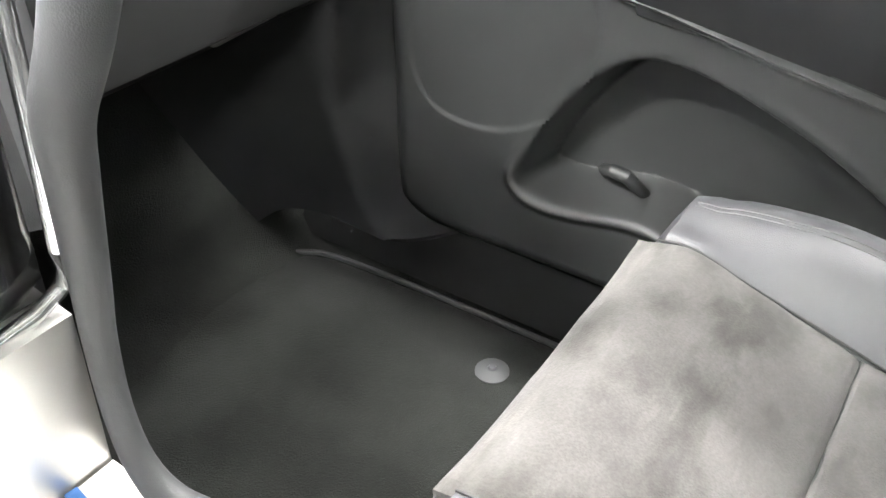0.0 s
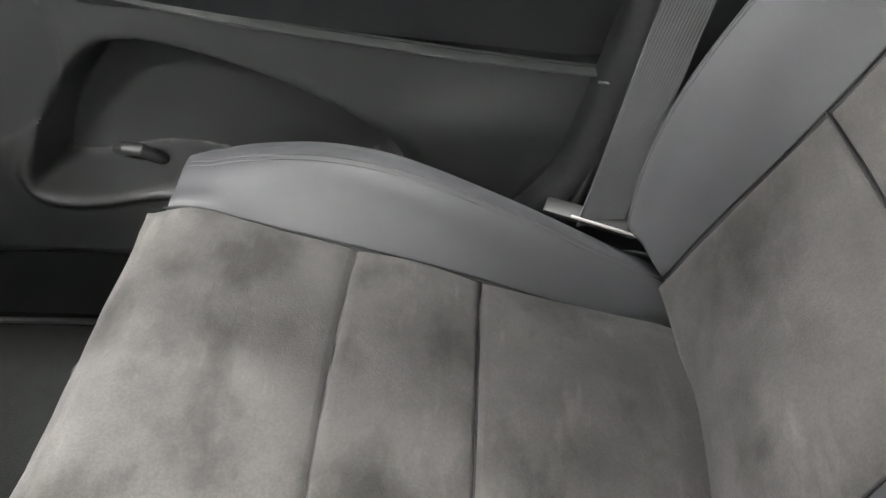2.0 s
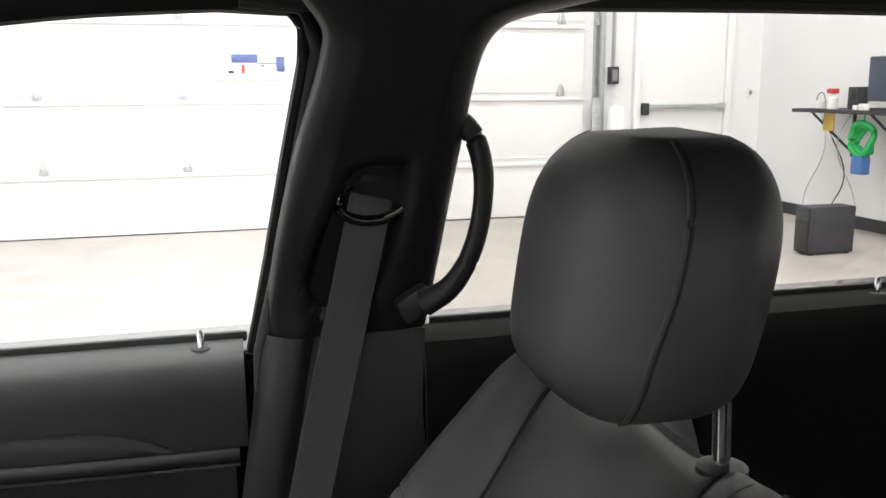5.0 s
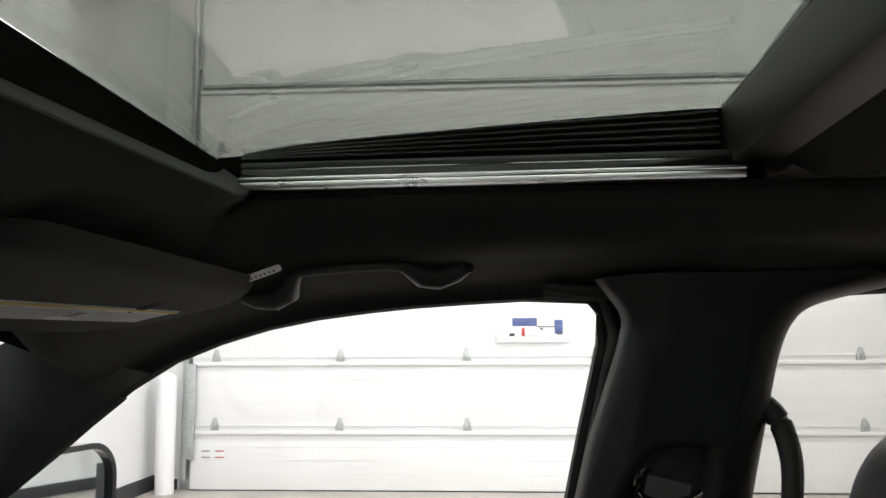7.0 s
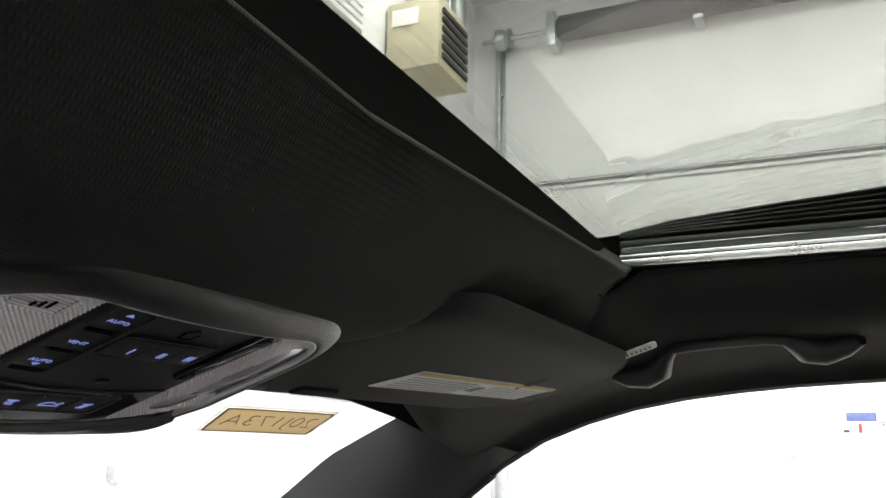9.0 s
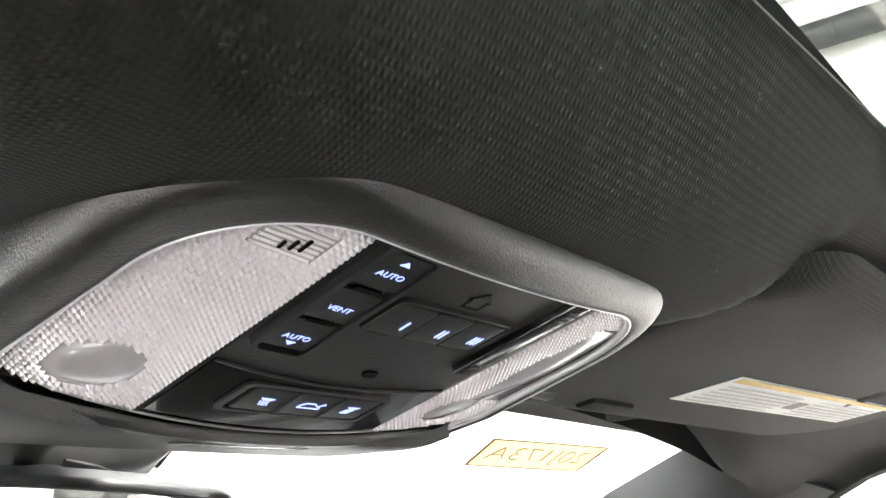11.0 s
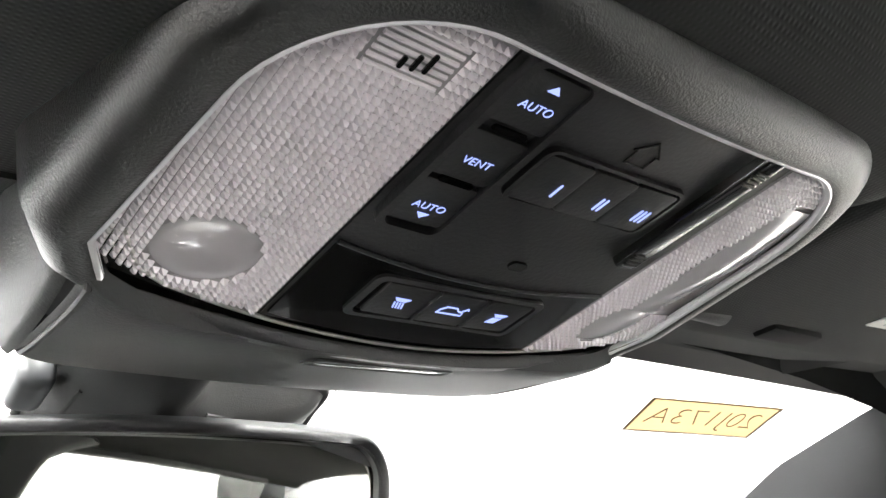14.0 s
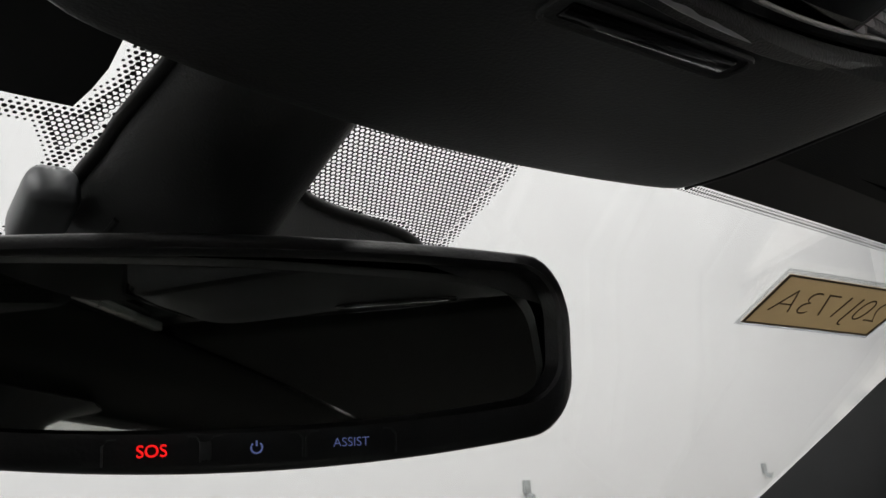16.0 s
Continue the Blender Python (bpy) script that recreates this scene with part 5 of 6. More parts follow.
def build_seat(sgn, with_rest=True):
    seat = thing("front_seat", (sgn * SX, 0.2, 0.47), "black leather front seat with grey worn suede inserts", "car seat", "front seats")
    def at3(dx, y, z):
        return (sgn * (SX + dx), y, z)
    T = sgn
    # cushion inserts, parted by two seams
    for nm, y0, y1 in (("insert_front", 0.300, 0.480), ("insert_middle", 0.193, 0.302), ("insert_rear", -0.02, 0.195)):
        def fn(u, v, y0=y0, y1=y1):
            dx = -0.1465 + 0.293 * u
            y = y0 + (y1 - y0 + (0.003 * max(0, dx / 0.146) if y1 > 0.4 else 0)) * v
            return at3(dx, y, insert_z(dx, y) + 0.005 * math.sin(math.pi * v) + 0.0022 * noise.noise(Vector((dx * 16, y * 16, 3))) + 0.0010 * noise.noise(Vector((dx * 45, y * 45, 5))))
        sheet(nm, fn, 34, 26, SUEDE, seat, 0.05 * T, tuck=0.0050, edge=0.085)
    sheet("front_face", lambda u, v: at3(-0.146 + 0.292 * u, 0.474 + 0.003 * max(0, 2 * u - 1) + 0.045 * math.sin(math.pi * 0.5 * v) + 0.006 * math.sin(math.pi * v), insert_z(-0.146 + 0.292 * u, 0.476) - 0.008 - 0.17 * v), 14, 12, SUEDE, seat, 0.03 * T, tuck=0.006)
    # side bolsters: a rounded loaf along each edge
    for side in (1, -1):
        def bol(u, v, side=side):
            y = -0.05 + (0.562 if side > 0 else 0.538) * v
            crest = smooth_table([(-0.05, 0.655), (0.03, 0.684), (0.08, 0.710), (0.142, 0.744), (0.194, 0.770), (0.244, 0.793), (0.29, 0.809), (0.342, 0.8175), (0.393, 0.8165), (0.43, 0.811), (0.455, 0.800), (0.470, 0.786), (0.486, 0.755), (0.496, 0.715), (0.506, 0.650)], y) - (0.020 * min(1, max(0, y / 0.2)) if side < 0 else 0)
            low = seam_z(min(y, 0.470)) - 0.004 - 4.0 * max(0, y - 0.468)
            top = max(crest, low + 0.010)
            close = min(1, max(0, (y - 0.43) / 0.076)) ** 2
            w_out = 0.262 - 0.055 * close
            wi = 0.1445
            prof = [(0.0, wi - 0.003, low - 0.002), (0.08, wi + 0.003, low + 0.006), (0.32, wi + 0.026, low + (top - low) * 0.70), (0.50, wi + 0.055, top), (0.64, 0.228 - 0.030 * close, top - 0.007), (0.80, w_out - 0.004, top - 0.04), (1.0, w_out + 0.006, 0.62)]
            return at3(side * smooth_table([(a, b) for a, b, c in prof], u), y, smooth_table([(a, c) for a, b, c in prof], u))
        b_ = sheet("cushion_bolster", bol, 30, 44, LEATHER, seat, 0.02 * T * side, label="smooth black leather bolster")
        for off in (0.475, 0.510):
            rod("stitching", [Vector(bol(off, 0.10 + 0.80 * i / 60)) for i in range(61)], 0.0007, STITCH, b_, 6)
    box("seat_base", (0.50, 0.44, 0.16), (sgn * SX, 0.24, 0.60), PLASTIC, seat, 0.02)
    for dx in (-0.19, 0.19):
        box("seat_rail", (0.04, 0.50, 0.06), (sgn * (SX + dx), 0.22, 0.485), DARKM, seat, 0.006)
    # backrest: lower and middle suede, upper leather, bolsters
    HALF = [(0.0, 0.165), (0.2, 0.142), (0.36, 0.130), (0.56, 0.134)]
    OUTER = HALF + [(0.66, 0.139), (0.76, 0.147), (0.86, 0.160), (0.93, 0.164), (0.97, 0.152), (1.0, 0.118)]
    INNER = HALF + [(0.66, 0.124), (0.76, 0.110), (0.86, 0.098), (0.93, 0.085), (1.0, 0.070)]
    def hw(v, side=1):
        return smooth_table(OUTER if side > 0 else INNER, v)
    for nm, v0, v1, mat in (("back_insert_low", 0.0, 0.366, SUEDE), ("back_insert_mid", 0.364, 0.549, SUEDE), ("back_panel_top", 0.547, 1.0, LEATHER)):
        def fn(u, v, v0=v0, v1=v1):
            q = v0 + (v1 - v0) * v
            dx = (2 * u - 1) * hw(q, 1 if u > 0.5 else -1)
            p = back_pt(q, 0.010 * math.sin(math.pi * min(1, max(0, v))) * (1 - abs(2 * u - 1) ** 3) - 0.006 + 0.011 * ((2 * u - 1) ** 2) + 0.0016 * noise.noise(Vector((dx * 14, q * 9, 7))))
            return at3(dx, p.y, p.z)
        sheet(nm, fn, 22, 18, mat, seat, -0.05 * T, tuck=-0.005 * T, edge=0.06)
    for side in (1, -1):
        for nm, v0, v1 in (("back_bolster_low", 0.02, 0.6), ("back_bolster_top", 0.6, 1.0)):
            def bol(u, v, side=side, v0=v0, v1=v1):
                cut_ = 0.552 + 0.050 * min(1, u / 0.6)
                q = (v0 + (cut_ - v0) * v) if v0 < 0.3 else (cut_ + (1.0 - cut_) * v)
                h = smooth_table([(0.0, 0.03), (0.2, 0.055), (0.4, 0.058), (0.56, 0.046), (0.75, 0.034), (0.9, 0.030), (1.0, 0.022)], q) * (1.0 if side > 0 else 0.6)
                wo = smooth_table([(0.0, 0.245), (0.3, 0.262), (0.55, 0.258), (0.75, 0.246), (0.9, 0.222), (1.0, 0.180)] if side > 0 else [(0.0, 0.250), (0.3, 0.262), (0.55, 0.262), (0.75, 0.252), (0.9, 0.238), (1.0, 0.215)], q)
                wi = hw(q, side)
                prof = [(0.0, wi - 0.005, -0.003), (0.12, wi + 0.007, min(0.006, 0.003 + 0.4 * h)), (0.42, wi + (wo - wi) * 0.50, h * 0.58), (0.62, wi + (wo - wi) * 0.76, h * 0.96), (0.77, wi + (wo - wi) * 0.9, h * 0.7), (0.9, wo, h * 0.1), (1.0, wo - 0.006, -0.06)]
                if side < 0:
                    pd = smooth_table([(0.0, 0.205), (0.5, 0.198), (0.67, 0.188), (0.84, 0.155), (0.95, 0.138), (1.0, 0.132)], q)
                    prof = [(0.0, wi - 0.005, -0.003), (0.12, wi + 0.007, min(0.006, 0.003 + 0.4 * h)), (0.35, wi + (pd - wi) * 0.55, h * 0.75), (0.58, pd, h * 0.95), (0.76, pd + (wo - pd) * 0.5, h * 0.55), (0.90, wo, -0.015), (1.0, wo - 0.004, -0.08)]
                dx = smooth_table([(a, b) for a, b, c in prof], u)
                p = back_pt(q, smooth_table([(a, c) for a, b, c in prof], u))
                return at3(side * dx, p.y, p.z)
            b_ = sheet(nm, bol, 26, 26, LEATHER, seat, -0.02 * T * side, label="smooth black leather bolster", tuck=-0.003 * T * side, edge=0.018)
            if side < 0:
                for off in (0.575, 0.625):
                    rod("piping", [Vector(bol(off, i / 30)) for i in range(31)], 0.0017, LEATHER, b_, 8)
            for off in ((0.60, 0.63) if side > 0 else (0.34,)):
                rod("stitching", [Vector(bol(off, 0.03 + 0.94 * i / 30)) for i in range(31)], 0.0007, STITCH, b_, 6)
    # dark sewn seams
    for q_ in (0.365, 0.548):
        rod("seam", [at3(dx_, *back_pt(q_, -0.0070 + 0.012 * (dx_ / hw(q_)) ** 2)[1:]) for dx_ in [hw(q_) * (-1 + 2 * i / 24) for i in range(25)]], 0.0012, RUBBER, seat, 6)
    for side in (1, -1):
        rod("seam", [at3(side * (hw(i / 50, side) + 0.0005), *back_pt(i / 50, 0.0042)[1:]) for i in range(1, 50)], 0.0013, RUBBER, seat, 6)
        rod("seam", [at3(side * 0.1440, -0.01 + 0.475 * i / 30, seam_z(-0.01 + 0.475 * i / 30) + 0.0002) for i in range(31)], 0.0012, RUBBER, seat, 6)
    for y_ in (0.301, 0.194):
        rod("seam", [at3(-0.143 + 0.286 * i / 24, y_, insert_z(-0.143 + 0.286 * i / 24, y_) - 0.0042) for i in range(25)], 0.0011, RUBBER, seat, 6)
    # top roll, rear shell
    sheet("top_roll", lambda u, v: at3(0.017 + (2 * u - 1) * (0.165 - 0.02 * v), -0.281 - 0.085 * math.sin(math.pi * 0.5 * v), 1.2085 + 0.022 * min(1, max(0, (2 * u - 1.52) / 0.40)) * math.sin(math.pi * min(1, 1.4 * v)) - 0.05 * (1 - math.cos(math.pi * 0.5 * v)) - 0.11 * v * min(1, max(0, (1.70 - 2 * u) / 0.35)) - 0.020 * abs(2 * u - 1) ** 7), 28, 10, LEATHER, seat, -0.02 * T)
    sheet("back_shell", lambda u, v: at3((2 * u - 1) * (0.245 - 0.05 * v * v), -0.10 - 0.26 * v, 0.62 + 0.49 * v), 14, 14, PLASTIC, seat, 0.03 * T)
    box("back_core", (0.46, 0.06, 0.46), (sgn * SX, -0.13, 0.90), PLASTIC, seat, 0.02, (24, 0, 0))
    box("hinge_cover", (0.05, 0.16, 0.16), (sgn * (SX - 0.285), 0.02, 0.70), PLASTIC, seat, 0.02)
    if not with_rest:
        return seat
    # head restraint and its posts
    for dx in (-0.063, 0.080):
        po = rod("headrest_post", [at3(dx, -0.280, 1.17), at3(dx, -0.279, 1.22), at3(dx, -0.276, 1.31)], 0.0065, CHROME, seat, 14, "chrome headrest post")
        rod("post_collar", [at3(dx, -0.280, z_) for z_ in (1.200, 1.2125, 1.2155)], [0.019, 0.018, 0.010], PLASTIC, po, 18)
    def head(u, v):
        a = 2 * math.pi * u
        ca, sa = math.cos(a), math.sin(a)
        z = -1 + 2 * v
        n_ = 2.8 if z > 0 else 6.0
        r = (1 - abs(z) ** n_) ** (1 / n_)
        zz_ = 1.350 + 0.096 * z
        wx = 0.129 * (1 - 0.08 * max(0, z) ** 2 - 0.10 * max(0, -z) ** 1.5)
        sx = math.copysign(abs(ca) ** 0.42, ca) * wx * r
        yy = 0.066 if sa > 0 else 0.056
        fy = math.copysign(abs(sa) ** (0.42 if sa > 0 else 0.7), sa) * yy * (0.35 + 0.65 * r if sa > 0 else r) * (r ** 0.25)
        if fy < 0:
            sx *= 1 - 0.22 * (-fy / yy)
        cy = -0.258 - 0.17 * (zz_ - 1.356)
        return at3(0.012 + sx, cy + fy + (0.014 * (1 - (sx / 0.129) ** 2) if fy > 0 else 0), zz_)
    hr = sheet("headrest", head, 72, 40, LEATHER, seat, 0.002 * T, "black leather headrest with piped seams")
    for sd in (1, -1):
        pts = []
        for i in range(31):
            v = 0.03 + 0.94 * i / 30
            p = Vector(head(0.106 - 0.030 * max(0, v - 0.3) if sd > 0 else 0.418 + 0.055 * max(0, v - 0.3), v))
            pts.append(p)
        rod("piping", pts, 0.0019, LEATHER, hr, 8)
        rod("piping_groove", [p + Vector((sd * sgn * 0.0012, -0.0022, 0)) for p in pts], 0.0013, RUBBER, hr, 6)
    return seat


build_seat(1)
build_seat(-1, False)


# ---- seat belt ----
belt = thing("seat_belt", (0.64, 0, 1.0), "grey webbing seat belt with black buckle tongue", "seat belt")


def ribbon(name, pts, width, mat, parent, axis=(0, 1, 0)):
    ax = Vector(axis)
    return sheet(name, lambda u, v: tuple(Vector([smooth_table([(k, p[c]) for k, p in enumerate(pts)], v * (len(pts) - 1)) for c in range(3)]) + ax * ((u - 0.5) * width)), 6, 30, mat, parent, 0.0016)


ribbon("webbing", [(0.633, -0.0895, 1.385), (0.633, -0.065, 1.281), (0.634, -0.035, 1.153), (0.634, -0.006, 1.028)], 0.046, WEB, belt, (0.1, -0.99, 0.1))
ribbon("webbing", [(0.636, 0.014, 1.000), (0.628, 0.038, 0.90), (0.620, 0.058, 0.81), (0.612, 0.080, 0.715)], 0.046, WEB, belt, (0.1, -0.99, 0.1))
tongue = box("tongue", (0.016, 0.066, 0.030), (0.634, -0.004, 1.012), PLASTIC, belt, 0.007, (-8, 0, 0), label="black plastic tongue grip")
box("tongue_clip", (0.006, 0.010, 0.040), (0.630, 0.030, 1.018), STEEL, tongue, 0.003)
box("tongue_clip", (0.006, 0.008, 0.020), (0.630, -0.036, 1.016), STEEL, tongue, 0.003)
box("tongue_plate", (0.003, 0.034, 0.030), (0.628, 0.002, 0.986), STEEL, tongue, 0.001, label="steel tongue plate")
box("tongue_slot", (0.0034, 0.020, 0.013), (0.6278, 0.002, 0.980), DARKM, tongue, 0.001)
anch = box("floor_anchor", (0.020, 0.105, 0.006), (0.614, 0.083, 0.718), RUBBER, belt, 0.004, (6, -10, -18))
box("anchor_edge", (0.003, 0.07, 0.003), (0.598, 0.076, 0.722), SATIN, anch, 0.002, (6, 0, -18))
ring_ = thing("belt_guide", (0.64, -0.09, 1.39), "black seat belt height adjuster and guide loop", "belt guide")
box("slider", (0.018, 0.040, 0.055), (0.640, -0.096, 1.412), PLASTIC, ring_, 0.008, (-8, 0, 0))
rod("guide_loop", [(0.632, -0.090 + 0.037 * math.cos(a), 1.370 + 0.022 * math.sin(a) - 0.10 * 0.037 * math.cos(a)) for a in [2 * math.pi * i / 22 for i in range(22)]], 0.006, GLOSS, ring_, 10, closed=True)
box("guide_cap", (0.020, 0.046, 0.018), (0.632, -0.093, 1.396), PLASTIC, ring_, 0.008, (-8, 0, 0))

# ---- grab handles ----
ph = thing("pillar_grab_handle", (0.66, -0.2, 1.35), "black curved grab handle on the centre pillar", "grab handle")
GRAB = [(0.628, -0.146, 1.452), (0.619, -0.168, 1.446), (0.614, -0.185, 1.430), (0.613, -0.194, 1.401), (0.613, -0.195, 1.370), (0.615, -0.190, 1.335), (0.619, -0.179, 1.302), (0.627, -0.162, 1.275), (0.640, -0.140, 1.258)]
GRAB_R = [0.0135, 0.0120, 0.0110, 0.0105, 0.0100, 0.0100, 0.0105, 0.0120, 0.0140]
rod("grip", [tuple(smooth_table([(n, GRAB[n][c]) for n in range(9)], i / 5) for c in range(3)) for i in range(41)], [smooth_table([(n, GRAB_R[n]) for n in range(9)], i / 5) for i in range(41)], PLASTIC, ph, 14)
tagp = thing("airbag_tag", (0.513, 0.28, 1.58), "small white raised-letter airbag tag on the roof lining", "tag")


def lining_at(x, y, out=0.0):
    f = side_lining(1)
    v = (y + 1.35) / 1.83
    best = min((abs(f(u / 200, v)[0] - x), u) for u in range(30, 200))[1] / 200
    p = Vector(f(best, v))
    n = (Vector(f(best + 0.01, v)) - Vector(f(best - 0.01, v))).cross(Vector(f(best, v + 0.01)) - Vector(f(best, v - 0.01))).normalized()
    if n.z > 0:
        n = -n
    return p + n * out, n


box("mount_cover", (0.026, 0.036, 0.040), (0.636, -0.146, 1.456), PLASTIC, ph, 0.010, (20, 0, 0))
box("mount_cover", (0.026, 0.040, 0.030), (0.652, -0.132, 1.256), PLASTIC, ph, 0.010, (-30, 0, 0))
gh = thing("roof_grab_handle", (0.50, 0.2, 1.56), "black folding roof grab handle", "grab handle")
GRIP = [(0.296, 0.508, 0.001, 0.006), (0.284, 0.512, 0.005, 0.010), (0.268, 0.512, 0.008, 0.0115), (0.254, 0.504, 0.007, 0.010), (0.246, 0.488, 0.004, 0.0065), (0.238, 0.478, 0.003, 0.0045), (0.222, 0.474, 0.003, 0.0042), (0.195, 0.472, 0.003, 0.0042), (0.165, 0.472, 0.003, 0.0042), (0.152, 0.476, 0.003, 0.0045), (0.145, 0.486, 0.005, 0.0065), (0.138, 0.500, 0.007, 0.010), (0.124, 0.508, 0.007, 0.0115), (0.108, 0.504, 0.004, 0.010), (0.097, 0.496, 0.001, 0.007)]
rod("grip", [lining_at(b, a, c)[0] for a, b, c, d in GRIP], [d for a, b, c, d in GRIP], PLASTIC, gh, 14)
tp, tn = lining_at(0.452, 0.262, 0.0012)
ty = (Vector((0, 1, 0)) - tn * tn.y).normalized()
tx = ty.cross(tn)
TM = Matrix(((tx.x, ty.x, tn.x, tp.x), (tx.y, ty.y, tn.y, tp.y), (tx.z, ty.z, tn.z, tp.z), (0, 0, 0, 1)))
prism("plate", rounded(0.011, 0.032, 0.003), 0, 0.0015, LABEL, tagp, TM, 0.001)
for k in range(6):
    prism("letter_bar", rounded(0.004, 0.0018, 0.0004, 1, 0, -0.010 + 0.0038 * k), 0.0014, 0.0018, INK, tagp, TM)

# ---- sun visors ----
def visor_pt(u, v):
    x = 0.100 + 0.428 * u
    y0 = 0.268 + 0.050 * max(0, (0.155 - x) / 0.055) ** 2.5 + 0.082 * max(0, (x - 0.40) / 0.128) ** 5
    y1 = 0.425 - 0.072 * max(0, (x - 0.44) / 0.088) ** 2 - 0.030 * max(0, (0.13 - x) / 0.03) ** 2
    y = y0 + (y1 - y0) * v
    return Vector((x, y, 1.5445 + 0.002 * u - 0.226 * (y - 0.273)))


def visor_fn(u, v):
    p = visor_pt(u, v)
    rim = min(u / 0.05, (1 - u) / 0.05, v / 0.14, (1 - v) / 0.07, 1)
    return tuple(p + Vector((0, 0, 0.011 * (1 - math.sqrt(max(0, 1 - (1 - rim) ** 2))))))


def label_pt(a, b, drop):
    """A place on the visor's paper label, a along it and b across."""
    x = 0.231 + 0.005 * b + 0.236 * a
    y = 0.385 - 0.037 * b - 0.011 * a
    return (x, y, 1.5445 + 0.002 * (x - 0.1) / 0.428 - 0.226 * (y - 0.273) - drop)


def build_visor(sgn):
    vis = thing("sun_visor", (sgn * 0.30, 0.34, 1.535), "black cloth sun visor folded up under the roof lining", "sun visor", "sun visors")
    def mir(fn):
        return lambda u, v: (sgn * (fn(u, v)[0] if sgn > 0 else 0.22 + 0.75 * (fn(u, v)[0] - 0.1)), fn(u, v)[1], fn(u, v)[2])
    sheet("pad", mir(visor_fn), 44, 26, HEADCLOTH, vis, -0.012 * sgn)
    if sgn < 0:
        return vis
    box("vanity_latch", (0.040, 0.012, 0.006), (sgn * 0.200, 0.405, 1.5155), DARKTRIM, vis, 0.003, (-12, 0, 0))
    rod("pivot_rod", [(sgn * 0.098, 0.410, 1.524), (sgn * 0.112, 0.408, 1.520), (sgn * 0.150, 0.405, 1.518)], 0.0055, PLASTIC, vis, 10)
    box("visor_clip", (0.026, 0.026, 0.020), (sgn * 0.104, 0.405, 1.526), PLASTIC, vis, 0.006)
    if sgn > 0:
        tagged(vis, "black cloth sun visor folded up, with white warning label")
        lb = sheet("warning_label", lambda u, v: label_pt(u, v, 0.0006), 8, 4, LABEL, vis, 0.0006, "white paper warning label")
        for k in range(6):
            for a, b in ((0.03, 0.44), (0.56, 0.97)):
                sheet("print_line", lambda u, v, k=k, a=a, b=b: label_pt(a + (b - a) * u, 0.10 + 0.12 * k + 0.035 * v, 0.0014), 3, 1, PALEINK, lb, 0.0003)
        sheet("yellow_band", lambda u, v: label_pt(u, 0.86 + 0.14 * v, 0.0014), 4, 1, YELLOWP, lb, 0.0003)
        sheet("symbol", lambda u, v: label_pt(0.47 + 0.06 * u, 0.3 + 0.3 * v, 0.0014), 2, 2, INK, lb, 0.0003)
    return vis


build_visor(1)
build_visor(-1)

# ---- overhead console ----
ohc = thing("overhead_console", (0, 0.40, 1.52), "black overhead console with reading lamps and switches", "overhead console")
# its face slopes down towards the windscreen; in FM local y runs forward and +z looks down
SL = math.atan(0.33)
FM = Matrix.Translation((0, 0.360, 1.5115)) @ Matrix.Rotation(-SL, 4, "X") @ Matrix.Rotation(math.pi, 4, "Y")


def console_outline(g, n=12):
    """Rim of the face, g metres grown: straight at the back with round corners, bowed at the front."""
    pts = []
    W, R = 0.0905 + g, 0.036 + g * 0.6
    y0 = -0.0488 - g
    for k in range(n + 1):
        a = radians(180 + 90 * k / n)
        pts.append((-(W - R) + R * math.cos(a), y0 + R + R * math.sin(a)))
    for k in range(1, 12):
        pts.append(((W - R) * (k / 6 - 1), y0))
    for k in range(n + 1):
        a = radians(270 + 90 * k / n)
        pts.append(((W - R) + R * math.cos(a), y0 + R + R * math.sin(a)))
    for k in range(1, 5):
        pts.append((W, y0 + R + k * (0.040 - y0 - R) / 5))
    for k in range(2 * n + 1):
        q = 1 - 2 * k / (2 * n)
        pts.append((q * W, 0.0672 + g * 0.04 - 0.0125 * q * q - 0.014 * max(0, (abs(q) - 0.86) / 0.14) ** 2))
    for k in range(4, 0, -1):
        pts.append((-W, y0 + R + k * (0.040 - y0 - R) / 5))
    return [(x * (1 + 1.1 * y), y) for x, y in pts]


o_in, o_out = console_outline(0.0), console_outline(0.0100)
nO = len(o_in)


def bez(u, v):
    k = u * nO
    i = int(k) % nO
    f = k - int(k)
    def P(o):
        a, b = o[i], o[(i + 1) % nO]
        return Vector((a[0] + (b[0] - a[0]) * f, a[1] + (b[1] - a[1]) * f, 0))
    a = P(o_in)
    grow = 1.0
    w = smooth_table([(0, 0.0), (0.12, 0.12), (0.35, 0.55), (0.55, 0.88), (0.7, 1.0), (1.0, 1.10)], v) * grow
    h = smooth_table([(0, 0.0008), (0.12, 0.0016), (0.35, 0.0012), (0.55, -0.0012), (0.7, -0.0050), (1.0, -0.020)], v)
    q = a + (P(o_out) - a) * w
    return tuple(FM @ Vector((q.x, q.y, h)))


sheet("bezel", bez, nO * 2, 18, BEZEL, ohc, 0.003, "coarse grained black surround")
rod("chrome_line", [FM @ Vector((x, y, 0.0026)) for x, y in console_outline(-0.0004)], 0.0016, LINE, ohc, 8, "thin chrome line", closed=True)
prism("base_plate", console_outline(-0.001), -0.006, -0.0030, BTN, ohc, FM)


